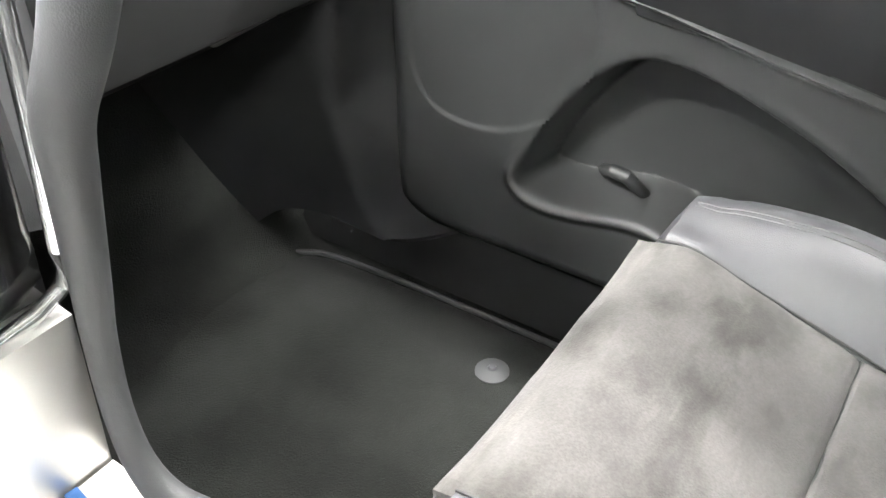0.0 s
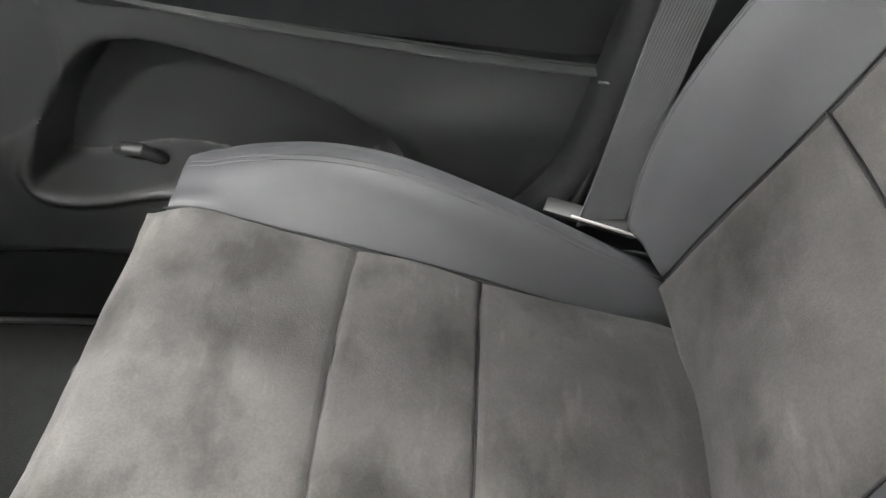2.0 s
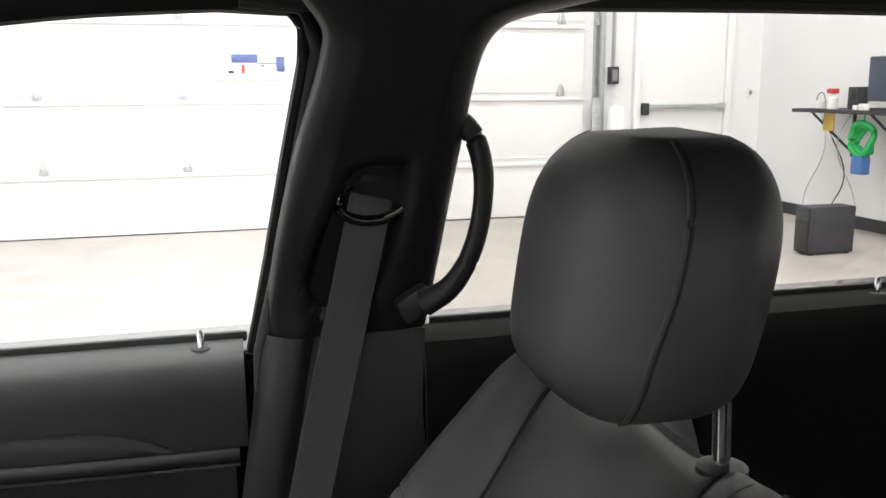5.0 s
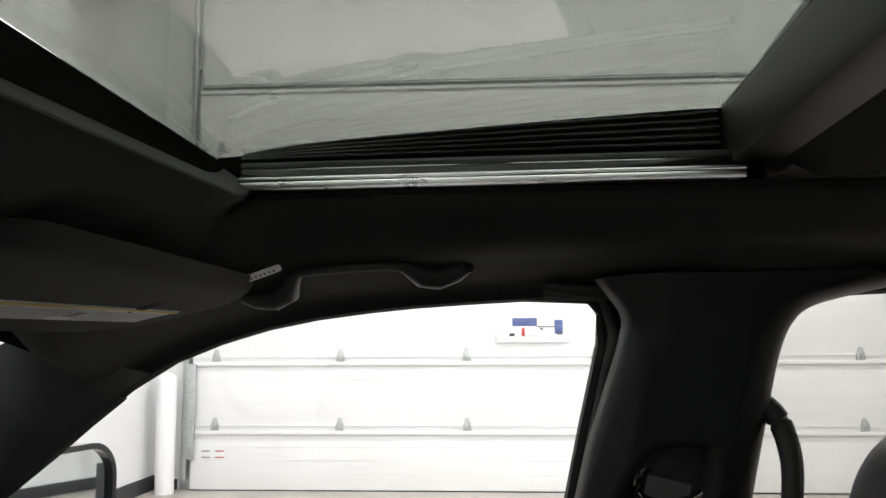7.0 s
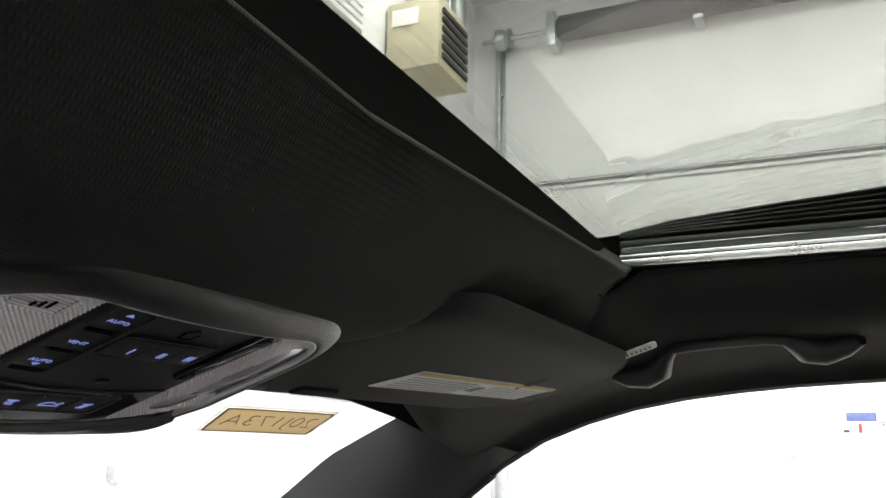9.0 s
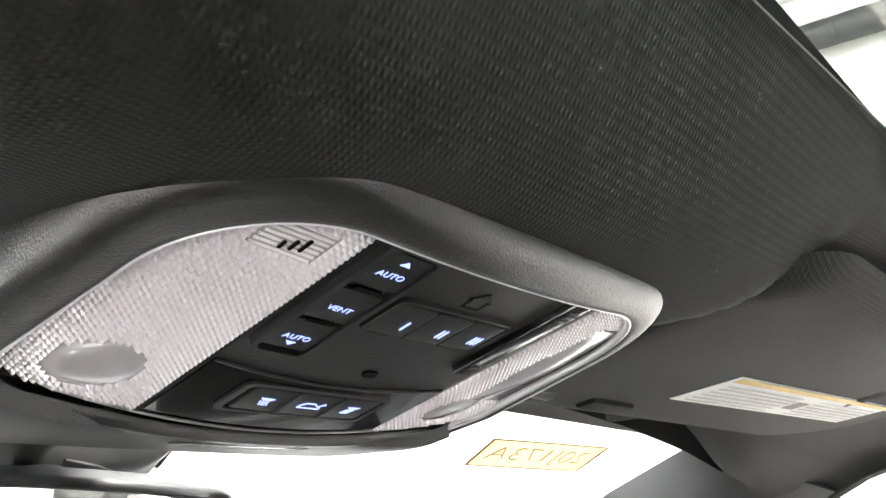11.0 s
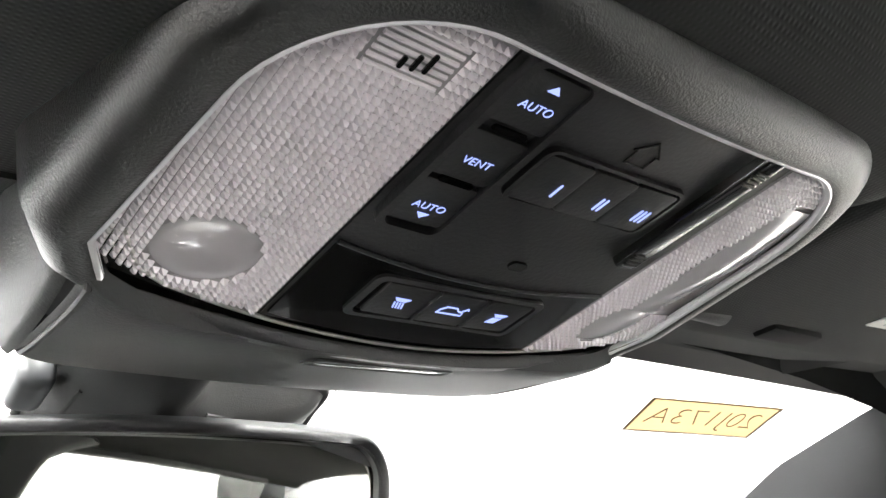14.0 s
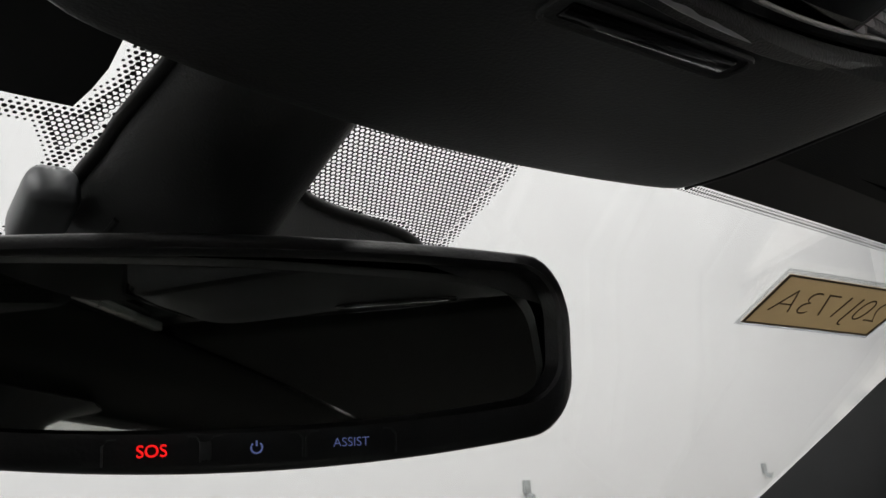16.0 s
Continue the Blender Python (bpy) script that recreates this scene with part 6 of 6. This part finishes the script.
def nose(u, v):
    """Flat underside in front of the face, turned up sharply at its leading edge."""
    q = 2 * u - 1
    x = q * (0.0915 - 0.0030 * v)
    y = smooth_table([(0, 0.4225), (0.08, 0.4245), (0.5, 0.459), (0.86, 0.490), (0.95, 0.4955), (1, 0.497)], v) - 0.013 * q * q
    z = smooth_table([(0, 1.4935), (0.08, 1.4880), (0.5, 1.4868), (0.86, 1.4868), (0.95, 1.4890), (1, 1.5000)], v) + 0.003 * abs(q) ** 24 + 0.007 * abs(q) ** 8 * (1 - v) ** 2
    return (x, y, z)


ns = sheet("nose", nose, 60, 30, PLASTIC, ohc, -0.004, "black nose over the mirror")
for sg in (1, -1):
    sheet("nose_cheek", lambda u, v, sg=sg: (sg * (0.0905 - 0.0018 * u + 0.012 * v ** 0.7), 0.4180 + 0.0655 * u - 0.02 * u * v, 1.4885 + 0.014 * (1 - u) ** 2 + 0.040 * v ** 1.5), 10, 12, PLASTIC, ohc, 0.004 * sg)
    rod("nose_seam", [Vector(nose(0.5 + sg * 0.488, k / 10 * 0.95)) - Vector((0, 0, 0.0001)) for k in range(11)], 0.0010, RUBBER, ns, 6)
sl_ = box("microphone_slot", (0.044, 0.0050, 0.0024), (0.004, 0.4325, 1.4876), GLOSS, ns, 0.001, (0, 0, -5))
rod("slot_rim", [(0.004 + a, 0.4325 - 0.0875 * a + b, 1.4869) for a, b in rounded(0.0500, 0.0090, 0.0035, 5)], 0.0007, PLASTIC, sl_, 6, closed=True)


def front_rim(q, back):
    return 0.0664 - back - 0.0125 * q * q - 0.012 * max(0, (abs(q) - 0.86) / 0.14) ** 2


# gloss black band along the front rim
prism("gloss_band", [(0.090 * (2 * k / 24 - 1), front_rim(2 * k / 24 - 1, 0.0055)) for k in range(25)] + [(0.093 * (1 - 2 * k / 24), front_rim(1 - 2 * k / 24, 0)) for k in range(25)], -0.0005, 0.0012, GLOSS, ohc, FM, 0.0006)
rod("band_line", [FM @ Vector((0.088 * (2 * k / 24 - 1), front_rim(2 * k / 24 - 1, 0.0053), 0.0013)) for k in range(25)], 0.0006, SATIN, ohc, 6)

LENS = bpy.data.materials.new("clear_ribbed_lens")
LENS.use_nodes = True
_b = LENS.node_tree.nodes["Principled BSDF"]
_b.inputs["Base Color"].default_value = (0.80, 0.75, 0.79, 1)
_b.inputs["Roughness"].default_value = 0.16
_b.inputs["Specular IOR Level"].default_value = 0.8
_b.inputs["Coat Weight"].default_value = 0.8
_b.inputs["Coat Roughness"].default_value = 0.05
# same lens in darker grey: shade of the grooves between beads put into colour
LENSBASE = material("shaded_lens_grooves", (0.34, 0.32, 0.335), 0.22, coat=0.4)
LENSWIN = material("smooth_lens_window", (0.46, 0.44, 0.46), 0.14, coat=1.0, spec=0.8)
LENS_OUT = [(0.0470, -0.0470), (0.0470, 0.0575), (0.0600, 0.0560), (0.0725, 0.0537), (0.0830, 0.0510), (0.0910, 0.0465), (0.0942, 0.0400), (0.0938, 0.0340), (0.0903, 0.0000), (0.0880, -0.0135), (0.0825, -0.0310), (0.0725, -0.0425), (0.0600, -0.0470)]


def lens(sg):
    """Reading lamp lens: raised beads in rows, a smooth round window, a ribbed patch."""
    root = prism("lamp_lens", [(-sg * a, b) for a, b in LENS_OUT], -0.001, 0.0010, LENSBASE, ohc, FM, 0.0005, "clear ribbed reading lamp lens")
    cx, cy, r = 0.0700, 0.0360, 0.0125
    verts, faces = [], []
    p = 0.0020
    for i in range(24):
        for j in range(54):
            x, y = 0.0470 + 0.0009 + (i + 0.5) * p, -0.0470 + (j + 0.5) * p
            if not inside(LENS_OUT, x, y) or poly_dist(LENS_OUT, x, y) < 0.0011 or math.hypot(x - cx, y - cy) < r:
                continue
            if sg < 0 and abs(x - 0.0630) < 0.0085 and -0.0415 < y < -0.0290:
                continue
            if sg > 0 and x > 0.0640 + 0.10 * abs(y + 0.004) and -0.036 < y < 0.030:
                continue
            k = len(verts)
            h = p * 0.46
            for a, b in ((-h, -h), (h, -h), (h, h), (-h, h)):
                verts.append(FM @ Vector((-sg * (x + a), y + b, 0.0009)))
            for a, b in ((-h * 0.3, -h * 0.3), (h * 0.3, -h * 0.3), (h * 0.3, h * 0.3), (-h * 0.3, h * 0.3)):
                verts.append(FM @ Vector((-sg * (x + a), y + b, 0.0023)))
            for a in range(4):
                faces.append((k + a, k + (a + 1) % 4, k + 4 + (a + 1) % 4, k + 4 + a))
            faces.append((k + 4, k + 5, k + 6, k + 7))
    me = bpy.data.meshes.new("lens_relief")
    me.from_pydata([tuple(v) for v in verts], [], faces)
    me.materials.append(LENS)
    ob = new("lens_relief", me)
    tagged(ob, kind="stuff")
    ob.parent = root
    ob.matrix_parent_inverse = root.matrix_world.inverted()
    if sg < 0:
        for k in range(7):
            y = -0.0405 + 0.0018 * k
            rod("lens_rib", [FM @ Vector((-sg * (0.0550 + 0.0160 * i), y, 0.0011)) for i in range(2)], 0.0006, LENS, root, 6)
        for k in range(3):
            prism("vent_mark", rounded(0.0010, 0.0050 - 0.001 * k, 0.0004, 2, -sg * (0.0600 + 0.0024 * k), -0.0350 + 0.001 * k), 0.0016, 0.0020, GLOSS, root, FM)
    else:
        sheet("lens_bowl", lambda u, v: tuple(FM @ Vector((-sg * (0.0655 + 0.0005 * v + 0.020 * u * (1 - 0.3 * abs(2 * v - 1))), -0.033 + 0.060 * v, 0.0012 + 0.0016 * math.sin(math.pi * u) * math.sin(math.pi * v)))), 12, 16, LENSWIN, root, 0.0004, "smooth clear lamp bowl")
    rod("lens_window", [FM @ Vector((-sg * cx, cy, 0.0008 + 0.0015 * math.sin(math.pi * 0.5 * i / 9))) for i in range(10)], [r * max(0.02, math.cos(math.pi * 0.5 * i / 9)) for i in range(10)], LENSWIN, root, 36, "smooth round lamp window")
    return root


lens(-1)
lens(1)
# switch plate between the lenses
sheet("switch_plate", lambda u, v: tuple(FM @ Vector((-0.0466 + 0.0932 * u, -0.0470 + 0.104 * v, 0.0010))), 24, 8, BTN, ohc, 0.0015)


def key(cx, cy, w, h, parent, depth=0.0026):
    return prism("switch_key", rounded(w, h, 0.0010, 3, -cx, cy), 0.0010, depth, BTN, parent, FM, 0.0005)


def on_face(x, y, z, turn=0):
    return FM @ Matrix.Translation((-x, y, z)) @ Matrix.Rotation(radians(turn), 4, "Z")


# sunroof switch: three keys in a raised frame
ring("switch_frame", rounded(0.0185, 0.0570, 0.0035, 4, 0.0355, -0.0195), rounded(0.0150, 0.0535, 0.0025, 4, 0.0355, -0.0195), 0.0010, 0.0034, BTN, ohc, FM)
for txt, y_, arrow in (("AUTO", -0.0375, -1), ("VENT", -0.0192, 0), ("AUTO", -0.0025, 1)):
    kx = key(-0.0355, y_, 0.0146, 0.0150, ohc, 0.0028)
    words("key_text", txt, 0.0031, BLUEG, kx, on_face(-0.0355, y_ + 0.0012, 0.0028, 180), 0.0002, 0.018)
    if arrow:
        c_ = y_ + arrow * 0.0036
        prism("key_arrow", [(0.0355 - 0.0016, c_), (0.0355 + 0.0016, c_), (0.0355, c_ + arrow * 0.0018)], 0.0027, 0.0030, BLUEG, kx, FM)
for y_ in (-0.0284, -0.0108):
    prism("key_notch", rounded(0.0090, 0.0016, 0.0007, 3, 0.0355, y_), 0.0024, 0.0031, GLOSS, ohc, FM)
ring("switch_frame", rounded(0.0475, 0.0185, 0.003, 4, -0.0005, -0.0195), rounded(0.0455, 0.0166, 0.0022, 4, -0.0005, -0.0195), 0.0010, 0.0026, BTN, ohc, FM)
for n_, x_ in ((1, -0.0115), (2, 0.0035), (3, 0.0185)):
    kx = key(x_ - 0.0030, -0.0190, 0.0146, 0.0155, ohc, 0.0024)
    for i in range(n_):
        prism("key_bar", rounded(0.0006, 0.0046, 0.0002, 1, -(x_ + (i - (n_ - 1) / 2) * 0.0015), -0.0175), 0.0023, 0.0026, BLUEG, kx, FM)
sb = prism("sensor_bar", rounded(0.0085, 0.0520, 0.0015, 3, -0.0345, -0.0235), 0.0008, 0.0036, GLOSS, ohc, FM, 0.0010)
for y_ in (-0.0430, -0.0040):
    for i in range(4):
        prism("grille_slot", rounded(0.0050, 0.0007, 0.0002, 1, -0.0345, y_ + 0.0015 * i), 0.0036, 0.0041, BTN, sb, FM)
hs = [(-0.0040, -0.0350), (0.0005, -0.0390), (0.0050, -0.0350), (0.0038, -0.0350), (0.0038, -0.0310), (-0.0028, -0.0310), (-0.0028, -0.0350)]
rod("house_symbol", [FM @ Vector((-a, b, 0.0012)) for a, b in hs], 0.0003, GLOSS, ohc, 6, closed=True)
prism("microphone_dot", rounded(0.0058, 0.0034, 0.0015, 4, -0.0045, 0.0130), 0.0010, 0.0018, GLOSS, ohc, FM)
# lower row: two lamps and the tailgate, in a sunken gloss field
sheet("lower_field", lambda u, v: tuple(FM @ Vector((-0.0455 + 0.091 * u, (0.0245 - 0.004 * (2 * u - 1) ** 2) * (1 - v) + (0.0575 - 0.003 * (2 * u - 1) ** 2) * v, 0.0017))), 20, 4, GLOSS, ohc, 0.0010)
rod("field_edge", [FM @ Vector((-0.0455 + 0.091 * k / 20, 0.0240 - 0.004 * (k / 10 - 1) ** 2, 0.0013)) for k in range(21)], 0.0007, BTN, ohc, 6)
ring("row_frame", rounded(0.0585, 0.0200, 0.003, 4, 0.0, 0.0368), rounded(0.0540, 0.0165, 0.002, 4, 0.0, 0.0370), 0.0012, 0.0026, BTN, ohc, FM)
for x_ in (-0.0080, 0.0095):
    prism("key_gap", rounded(0.0008, 0.0140, 0.0003, 2, -x_, 0.0370), 0.0012, 0.0030, SOFT, ohc, FM)
for x_ in (-0.0165, 0.0008, 0.0182):
    kx = key(x_, 0.0370, 0.0160, 0.0150, ohc, 0.0024)
    if abs(x_) > 0.01:
        prism("lamp_icon", [(-x_ - 0.0026, 0.0352), (-x_ + 0.0026, 0.0352), (-x_ + 0.0014, 0.0366), (-x_ - 0.0014, 0.0366)], 0.0023, 0.0026, BLUEG, kx, FM)
        for i in range(4):
            c_ = math.copysign(1, x_)
            prism("ray_icon", [(-x_ - 0.0015 + 0.0009 * i, 0.0372), (-x_ - 0.0011 + 0.0009 * i, 0.0372), (-x_ - 0.0011 + 0.0009 * i + 0.0010 * c_, 0.0400), (-x_ - 0.0015 + 0.0009 * i + 0.0010 * c_, 0.0400)], 0.0023, 0.0026, BLUEG, kx, FM)
    else:
        carp = [(-0.0044, 0.0385), (-0.0040, 0.0370), (-0.0022, 0.0365), (-0.0010, 0.0352), (0.0024, 0.0352), (0.0038, 0.0368), (0.0043, 0.0385)]
        rod("car_icon", [FM @ Vector((-x_ + a, b, 0.0025)) for a, b in carp], 0.00025, BLUEG, kx, 6, closed=True)
        rod("car_icon", [FM @ Vector((-x_ + a, b, 0.0025)) for a, b in ((-0.0034, 0.0365), (-0.0048, 0.0347), (-0.0052, 0.0356))], 0.00025, BLUEG, kx, 6)

# the whole face bows: its two sides rise towards the roof
FMI = FM.inverted()
for ob_ in ohc.children_recursive:
    if ob_.name.split(".")[0] in ("nose", "nose_cheek", "nose_seam", "microphone_slot", "slot_rim"):
        continue
    for vt in ob_.data.vertices:
        q_ = FMI @ vt.co
        q_.z -= 0.70 * q_.x * q_.x
        vt.co = FM @ q_

# ---- rear-view mirror and its sensor cover ----
MM = Matrix.Translation((-0.010, 0.5567, 1.4227)) @ Euler((radians(90 + 9), 0, radians(-27.7))).to_matrix().to_4x4()
mir_ = thing("rear_view_mirror", (-0.01, 0.56, 1.44), "black rear-view mirror with red and blue lit buttons", "mirror")


def mirror_outline(g):
    """Long soft rectangle, deeper below its middle; its origin is the middle button."""
    pts = []
    for k in range(49):
        q = math.sin(math.pi * (k / 48 - 0.5))
        e = max(0, (abs(q) - 0.87) / 0.13)
        pts.append((-0.006 + q * (0.0945 + g), 0.0560 + g - 0.0022 * q - 0.0050 * q * q - 0.019 * (1 - math.sqrt(max(0, 1 - e * e)))))
    for k in range(49):
        q = -math.sin(math.pi * (k / 48 - 0.5))
        e = max(0, (abs(q) - 0.87) / 0.13)
        pts.append((-0.006 + q * (0.0945 + g), -0.0068 - g - 0.0012 * q + 0.0085 * q * q + 0.014 * (1 - math.sqrt(max(0, 1 - e * e)))))
    return pts


prism("housing", mirror_outline(-0.001), -0.030, -0.010, PLASTIC, mir_, MM @ Matrix.Translation((0, 0, 0)), 0.0)
gl_o = [(-0.006 + (a + 0.006) * 0.945, 0.0270 + (b - 0.0255) * 0.74 + 0.0015) for a, b in mirror_outline(0)]
GT_ = MM @ Matrix.Translation((0, 0.028, -0.0035)) @ Euler((radians(-10), radians(3.5), 0)).to_matrix().to_4x4() @ Matrix.Translation((0, -0.028, 0))
prism("mirror_glass", gl_o, -0.001, 0.0, MIRROR, mir_, GT_)
loops = [(mirror_outline(0.0), -0.026), (mirror_outline(0.0), -0.003), (mirror_outline(-0.001), 0.0002), (mirror_outline(-0.0030), 0.0018), ([(a * 1.012, 0.0285 + (b - 0.0285) * 1.03) for a, b in gl_o], 0.0022), (gl_o, 0.0014), ([(-0.006 + (a + 0.006) * 0.985, 0.0285 + (b - 0.0285) * 0.96) for a, b in gl_o], -0.0060)]
nM = len(gl_o)
mesh_object("frame", [MM @ Vector((a, b, h)) for o, h in loops for a, b in o], [(k * nM + i, k * nM + (i + 1) % nM, (k + 1) * nM + (i + 1) % nM, (k + 1) * nM + i) for k in range(len(loops) - 1) for i in range(nM)], BTN, mir_, "black mirror frame")
for x_, tx, mt, sz in ((-0.0257, "SOS", REDG, 0.0044), (0.0, "", BLUEG, 0), (0.0244, "ASSIST", BLUEG, 0.0033)):
    for sx in (-1, 1):
        rod("button_edge", [MM @ Vector((x_ + sx * a, b, 0.0022)) for a, b in ((0.0118, -0.0030), (0.0118, 0.0020), (0.0106, 0.0034), (0.0085, 0.0036))], 0.0003, SOFT, mir_, 6)
    if tx:
        words("button_text", tx, sz, mt, mir_, MM @ Matrix.Translation((x_, 0.0002, 0.0022)), 0.0002, 0.012)
rod("power_icon", [MM @ Vector((0.0014 * math.sin(a), 0.0014 * math.cos(a), 0.0023)) for a in [0.7 + 0.325 * i for i in range(16)]], 0.00025, BLUEG, mir_, 6)
rod("power_icon", [MM @ Vector((0, 0.0004, 0.0023)), MM @ Vector((0, 0.0018, 0.0023))], 0.00025, BLUEG, mir_, 6)
box("light_sensor", (0.0030, 0.0045, 0.001), (-0.0127, -0.0002, 0.0021), SOFT, mir_, 0.0004, m=MM)
cov = thing("mirror_sensor_cover", (0, 0.60, 1.50), "black plastic sensor cover behind the mirror", "sensor cover")


def cover_fn(u, v):
    y = 0.520 + 0.135 * v
    if u > 0.5:
        w = smooth_table([(0, 0.019), (0.50, 0.019), (0.57, 0.026), (0.615, 0.045), (0.645, 0.073), (0.70, 0.092), (0.76, 0.099), (1.0, 0.104)], v)
    else:
        w = smooth_table([(0, 0.035), (0.26, 0.038), (0.45, 0.042), (0.55, 0.043), (0.64, 0.045), (0.8, 0.046), (1.0, 0.048)], v)
    x = 0.002 + (2 * u - 1) * w
    depth = smooth_table([(0, 0.022), (0.5, 0.028), (0.8, 0.030), (1.0, 0.024)], v)
    return (x, y, wind_z(y) - 0.006 - depth * max(0.0, 1 - abs(2 * u - 1) ** 2.6) ** 0.7)


sheet("cover", cover_fn, 60, 60, PLASTIC, cov, -0.003)
for q in (0.10, 0.80):
    rod("cover_seam", [Vector(cover_fn(q, 0.60 + 0.40 * i / 10)) - Vector((0, 0, 0.0004)) for i in range(11)], 0.0011, RUBBER, cov, 6)
tagged(box("side_sensor", (0.016, 0.030, 0.016), (-0.0515, 0.612, 1.4960), SENSOR, cov, 0.0075, (-22, 0, 0), segs=4), "grey sensor block beside the cover")
box("mirror_arm", (0.022, 0.03, 0.03), (0.008, 0.588, 1.468), PLASTIC, cov, 0.008)
for side in (0.0, 1.0):
    rod("cover_gasket", [Vector(cover_fn(side, 0.1 + 0.9 * i / 60)) - Vector((0, 0, 0.0002)) for i in range(61)], 0.0024, RUBBER, cov, 10)


def frit(poly, pitch, fade=2.6):
    """The dotted print on the windscreen: a black net of round holes that thins out to single dots at its rim."""
    verts, faces = [], []
    xs = [p[0] for p in poly]
    ys = [p[1] for p in poly]
    j, y = 0, min(ys)
    while y < max(ys):
        x = min(xs) + (pitch / 2 if j % 2 else 0)
        while x < max(xs):
            if inside(poly, x, y):
                k, n = len(verts), 12
                q = poly_dist(poly, x, y) / (pitch * fade)
                for a in range(n):
                    t = math.pi * 2 * a / n
                    hexr = pitch * 0.5 / math.cos((t % (math.pi / 3)) - math.pi / 6) * 1.02
                    if q >= 1:
                        for r in (hexr, pitch * 0.37):
                            verts.append(wind_pt(x + r * math.cos(t + math.pi / 6), y + r * math.sin(t + math.pi / 6)) - Vector((0, 0, 0.0055)))
                    else:
                        r = pitch * (0.20 + 0.24 * q)
                        verts.append(wind_pt(x + pitch / 2 + r * math.cos(t), y + pitch * 0.289 + r * math.sin(t)) - Vector((0, 0, 0.0055)))
                if q >= 1:
                    faces += [(k + 2 * a, k + 2 * ((a + 1) % n), k + 2 * ((a + 1) % n) + 1, k + 2 * a + 1) for a in range(n)]
                else:
                    faces.append(tuple(range(k, k + n)))
            x += pitch
        y += pitch * 0.866
        j += 1
    me = bpy.data.meshes.new("dot_band")
    me.from_pydata([tuple(v) for v in verts], [], faces)
    me.materials.append(RUBBER)
    ob = new("dot_band", me)
    ob.parent = ws
    ob.matrix_parent_inverse = ws.matrix_world.inverted()
    return tagged(ob, "fine black printed dots", kind="stuff")


frit([(0.022, 0.500), (0.100, 0.500), (0.103, 0.563), (0.109, 0.623), (0.100, 0.623), (0.077, 0.608), (0.034, 0.605), (0.022, 0.594)], 0.00205)
frit([(-0.049, 0.500), (-0.049, 0.567), (-0.054, 0.579), (-0.085, 0.584), (-0.085, 0.590), (-0.063, 0.589), (-0.056, 0.600), (-0.059, 0.660), (-0.052, 0.660), (-0.052, 0.611), (-0.040, 0.591), (-0.032, 0.555), (-0.030, 0.500)], 0.00205)
sheet("black_print", lambda u, v: tuple(wind_pt(-0.0495 - 0.0040 * max(0, v - 0.84) / 0.16 - 0.16 * u, 0.500 + 0.081 * v) - Vector((0, 0, 0.0056))), 8, 10, RUBBER, ws, 0.0003, "solid black printed patch")
frit([(0.11, 0.545), (0.62, 0.545), (0.62, 0.5515), (0.11, 0.5515)], 0.00205, 2.0)
frit([(-0.11, 0.545), (-0.62, 0.545), (-0.62, 0.5515), (-0.11, 0.5515)], 0.00205, 2.0)
for sg in (1, -1):
    sheet("black_print", lambda u, v, sg=sg: tuple(wind_pt(sg * (0.11 + 0.51 * u), 0.500 + 0.0455 * v) - Vector((0, 0, 0.0056))), 10, 4, RUBBER, ws, 0.0003, "solid black printed header band")

# stock sticker on the glass, seen from behind
st = thing("windscreen_sticker", (0.43, 0.61, 1.50), "tan paper sticker with handwritten number, seen from behind through the windscreen", "sticker")


def stick_pt(a, b, drop):
    y = 0.585 - 0.009 * a + 0.049 * b + 0.003 * a * b
    x = 0.341 + 0.1505 * a + 0.021 * b
    return tuple(wind_pt(x, y) - Vector((0, 0, drop)))


sheet("clear_margin", lambda u, v: stick_pt(-0.03 + 1.06 * u, -0.08 + 1.16 * v, 0.0052), 4, 4, GLASS, st, 0.0002)
sheet("paper", lambda u, v: stick_pt(u, v, 0.0057), 6, 4, STICK, st, 0.0002)
for a0, a1, b0, b1 in ((0, 1, 0, 0.035), (0, 1, 0.965, 1), (0, 0.02, 0.035, 0.965), (0.98, 1, 0.035, 0.965)):
    sheet("border", lambda u, v, q=(a0, a1, b0, b1): stick_pt(q[0] + (q[1] - q[0]) * u, q[2] + (q[3] - q[2]) * v, 0.0061), 2, 2, MARKER, st, 0.0002)
o_ = Vector(stick_pt(0, 0, 0.0064))
ex, ey = Vector(stick_pt(1, 0, 0.0064)) - o_, Vector(stick_pt(0, 1, 0.0064)) - o_
ex_, ey_ = ex.normalized(), ey.normalized()
SMx = Matrix(((-ex_.x, -ey_.x, 0, 0), (-ex_.y, -ey_.y, 0, 0), (-ex_.z, -ey_.z, 1, 0), (0, 0, 0, 1)))
words("handwriting", "20J173A", 0.038, MARKER, st, Matrix.Translation(o_ + ex * 0.5 + ey * 0.5) @ SMx, 0.0002, 0.030)
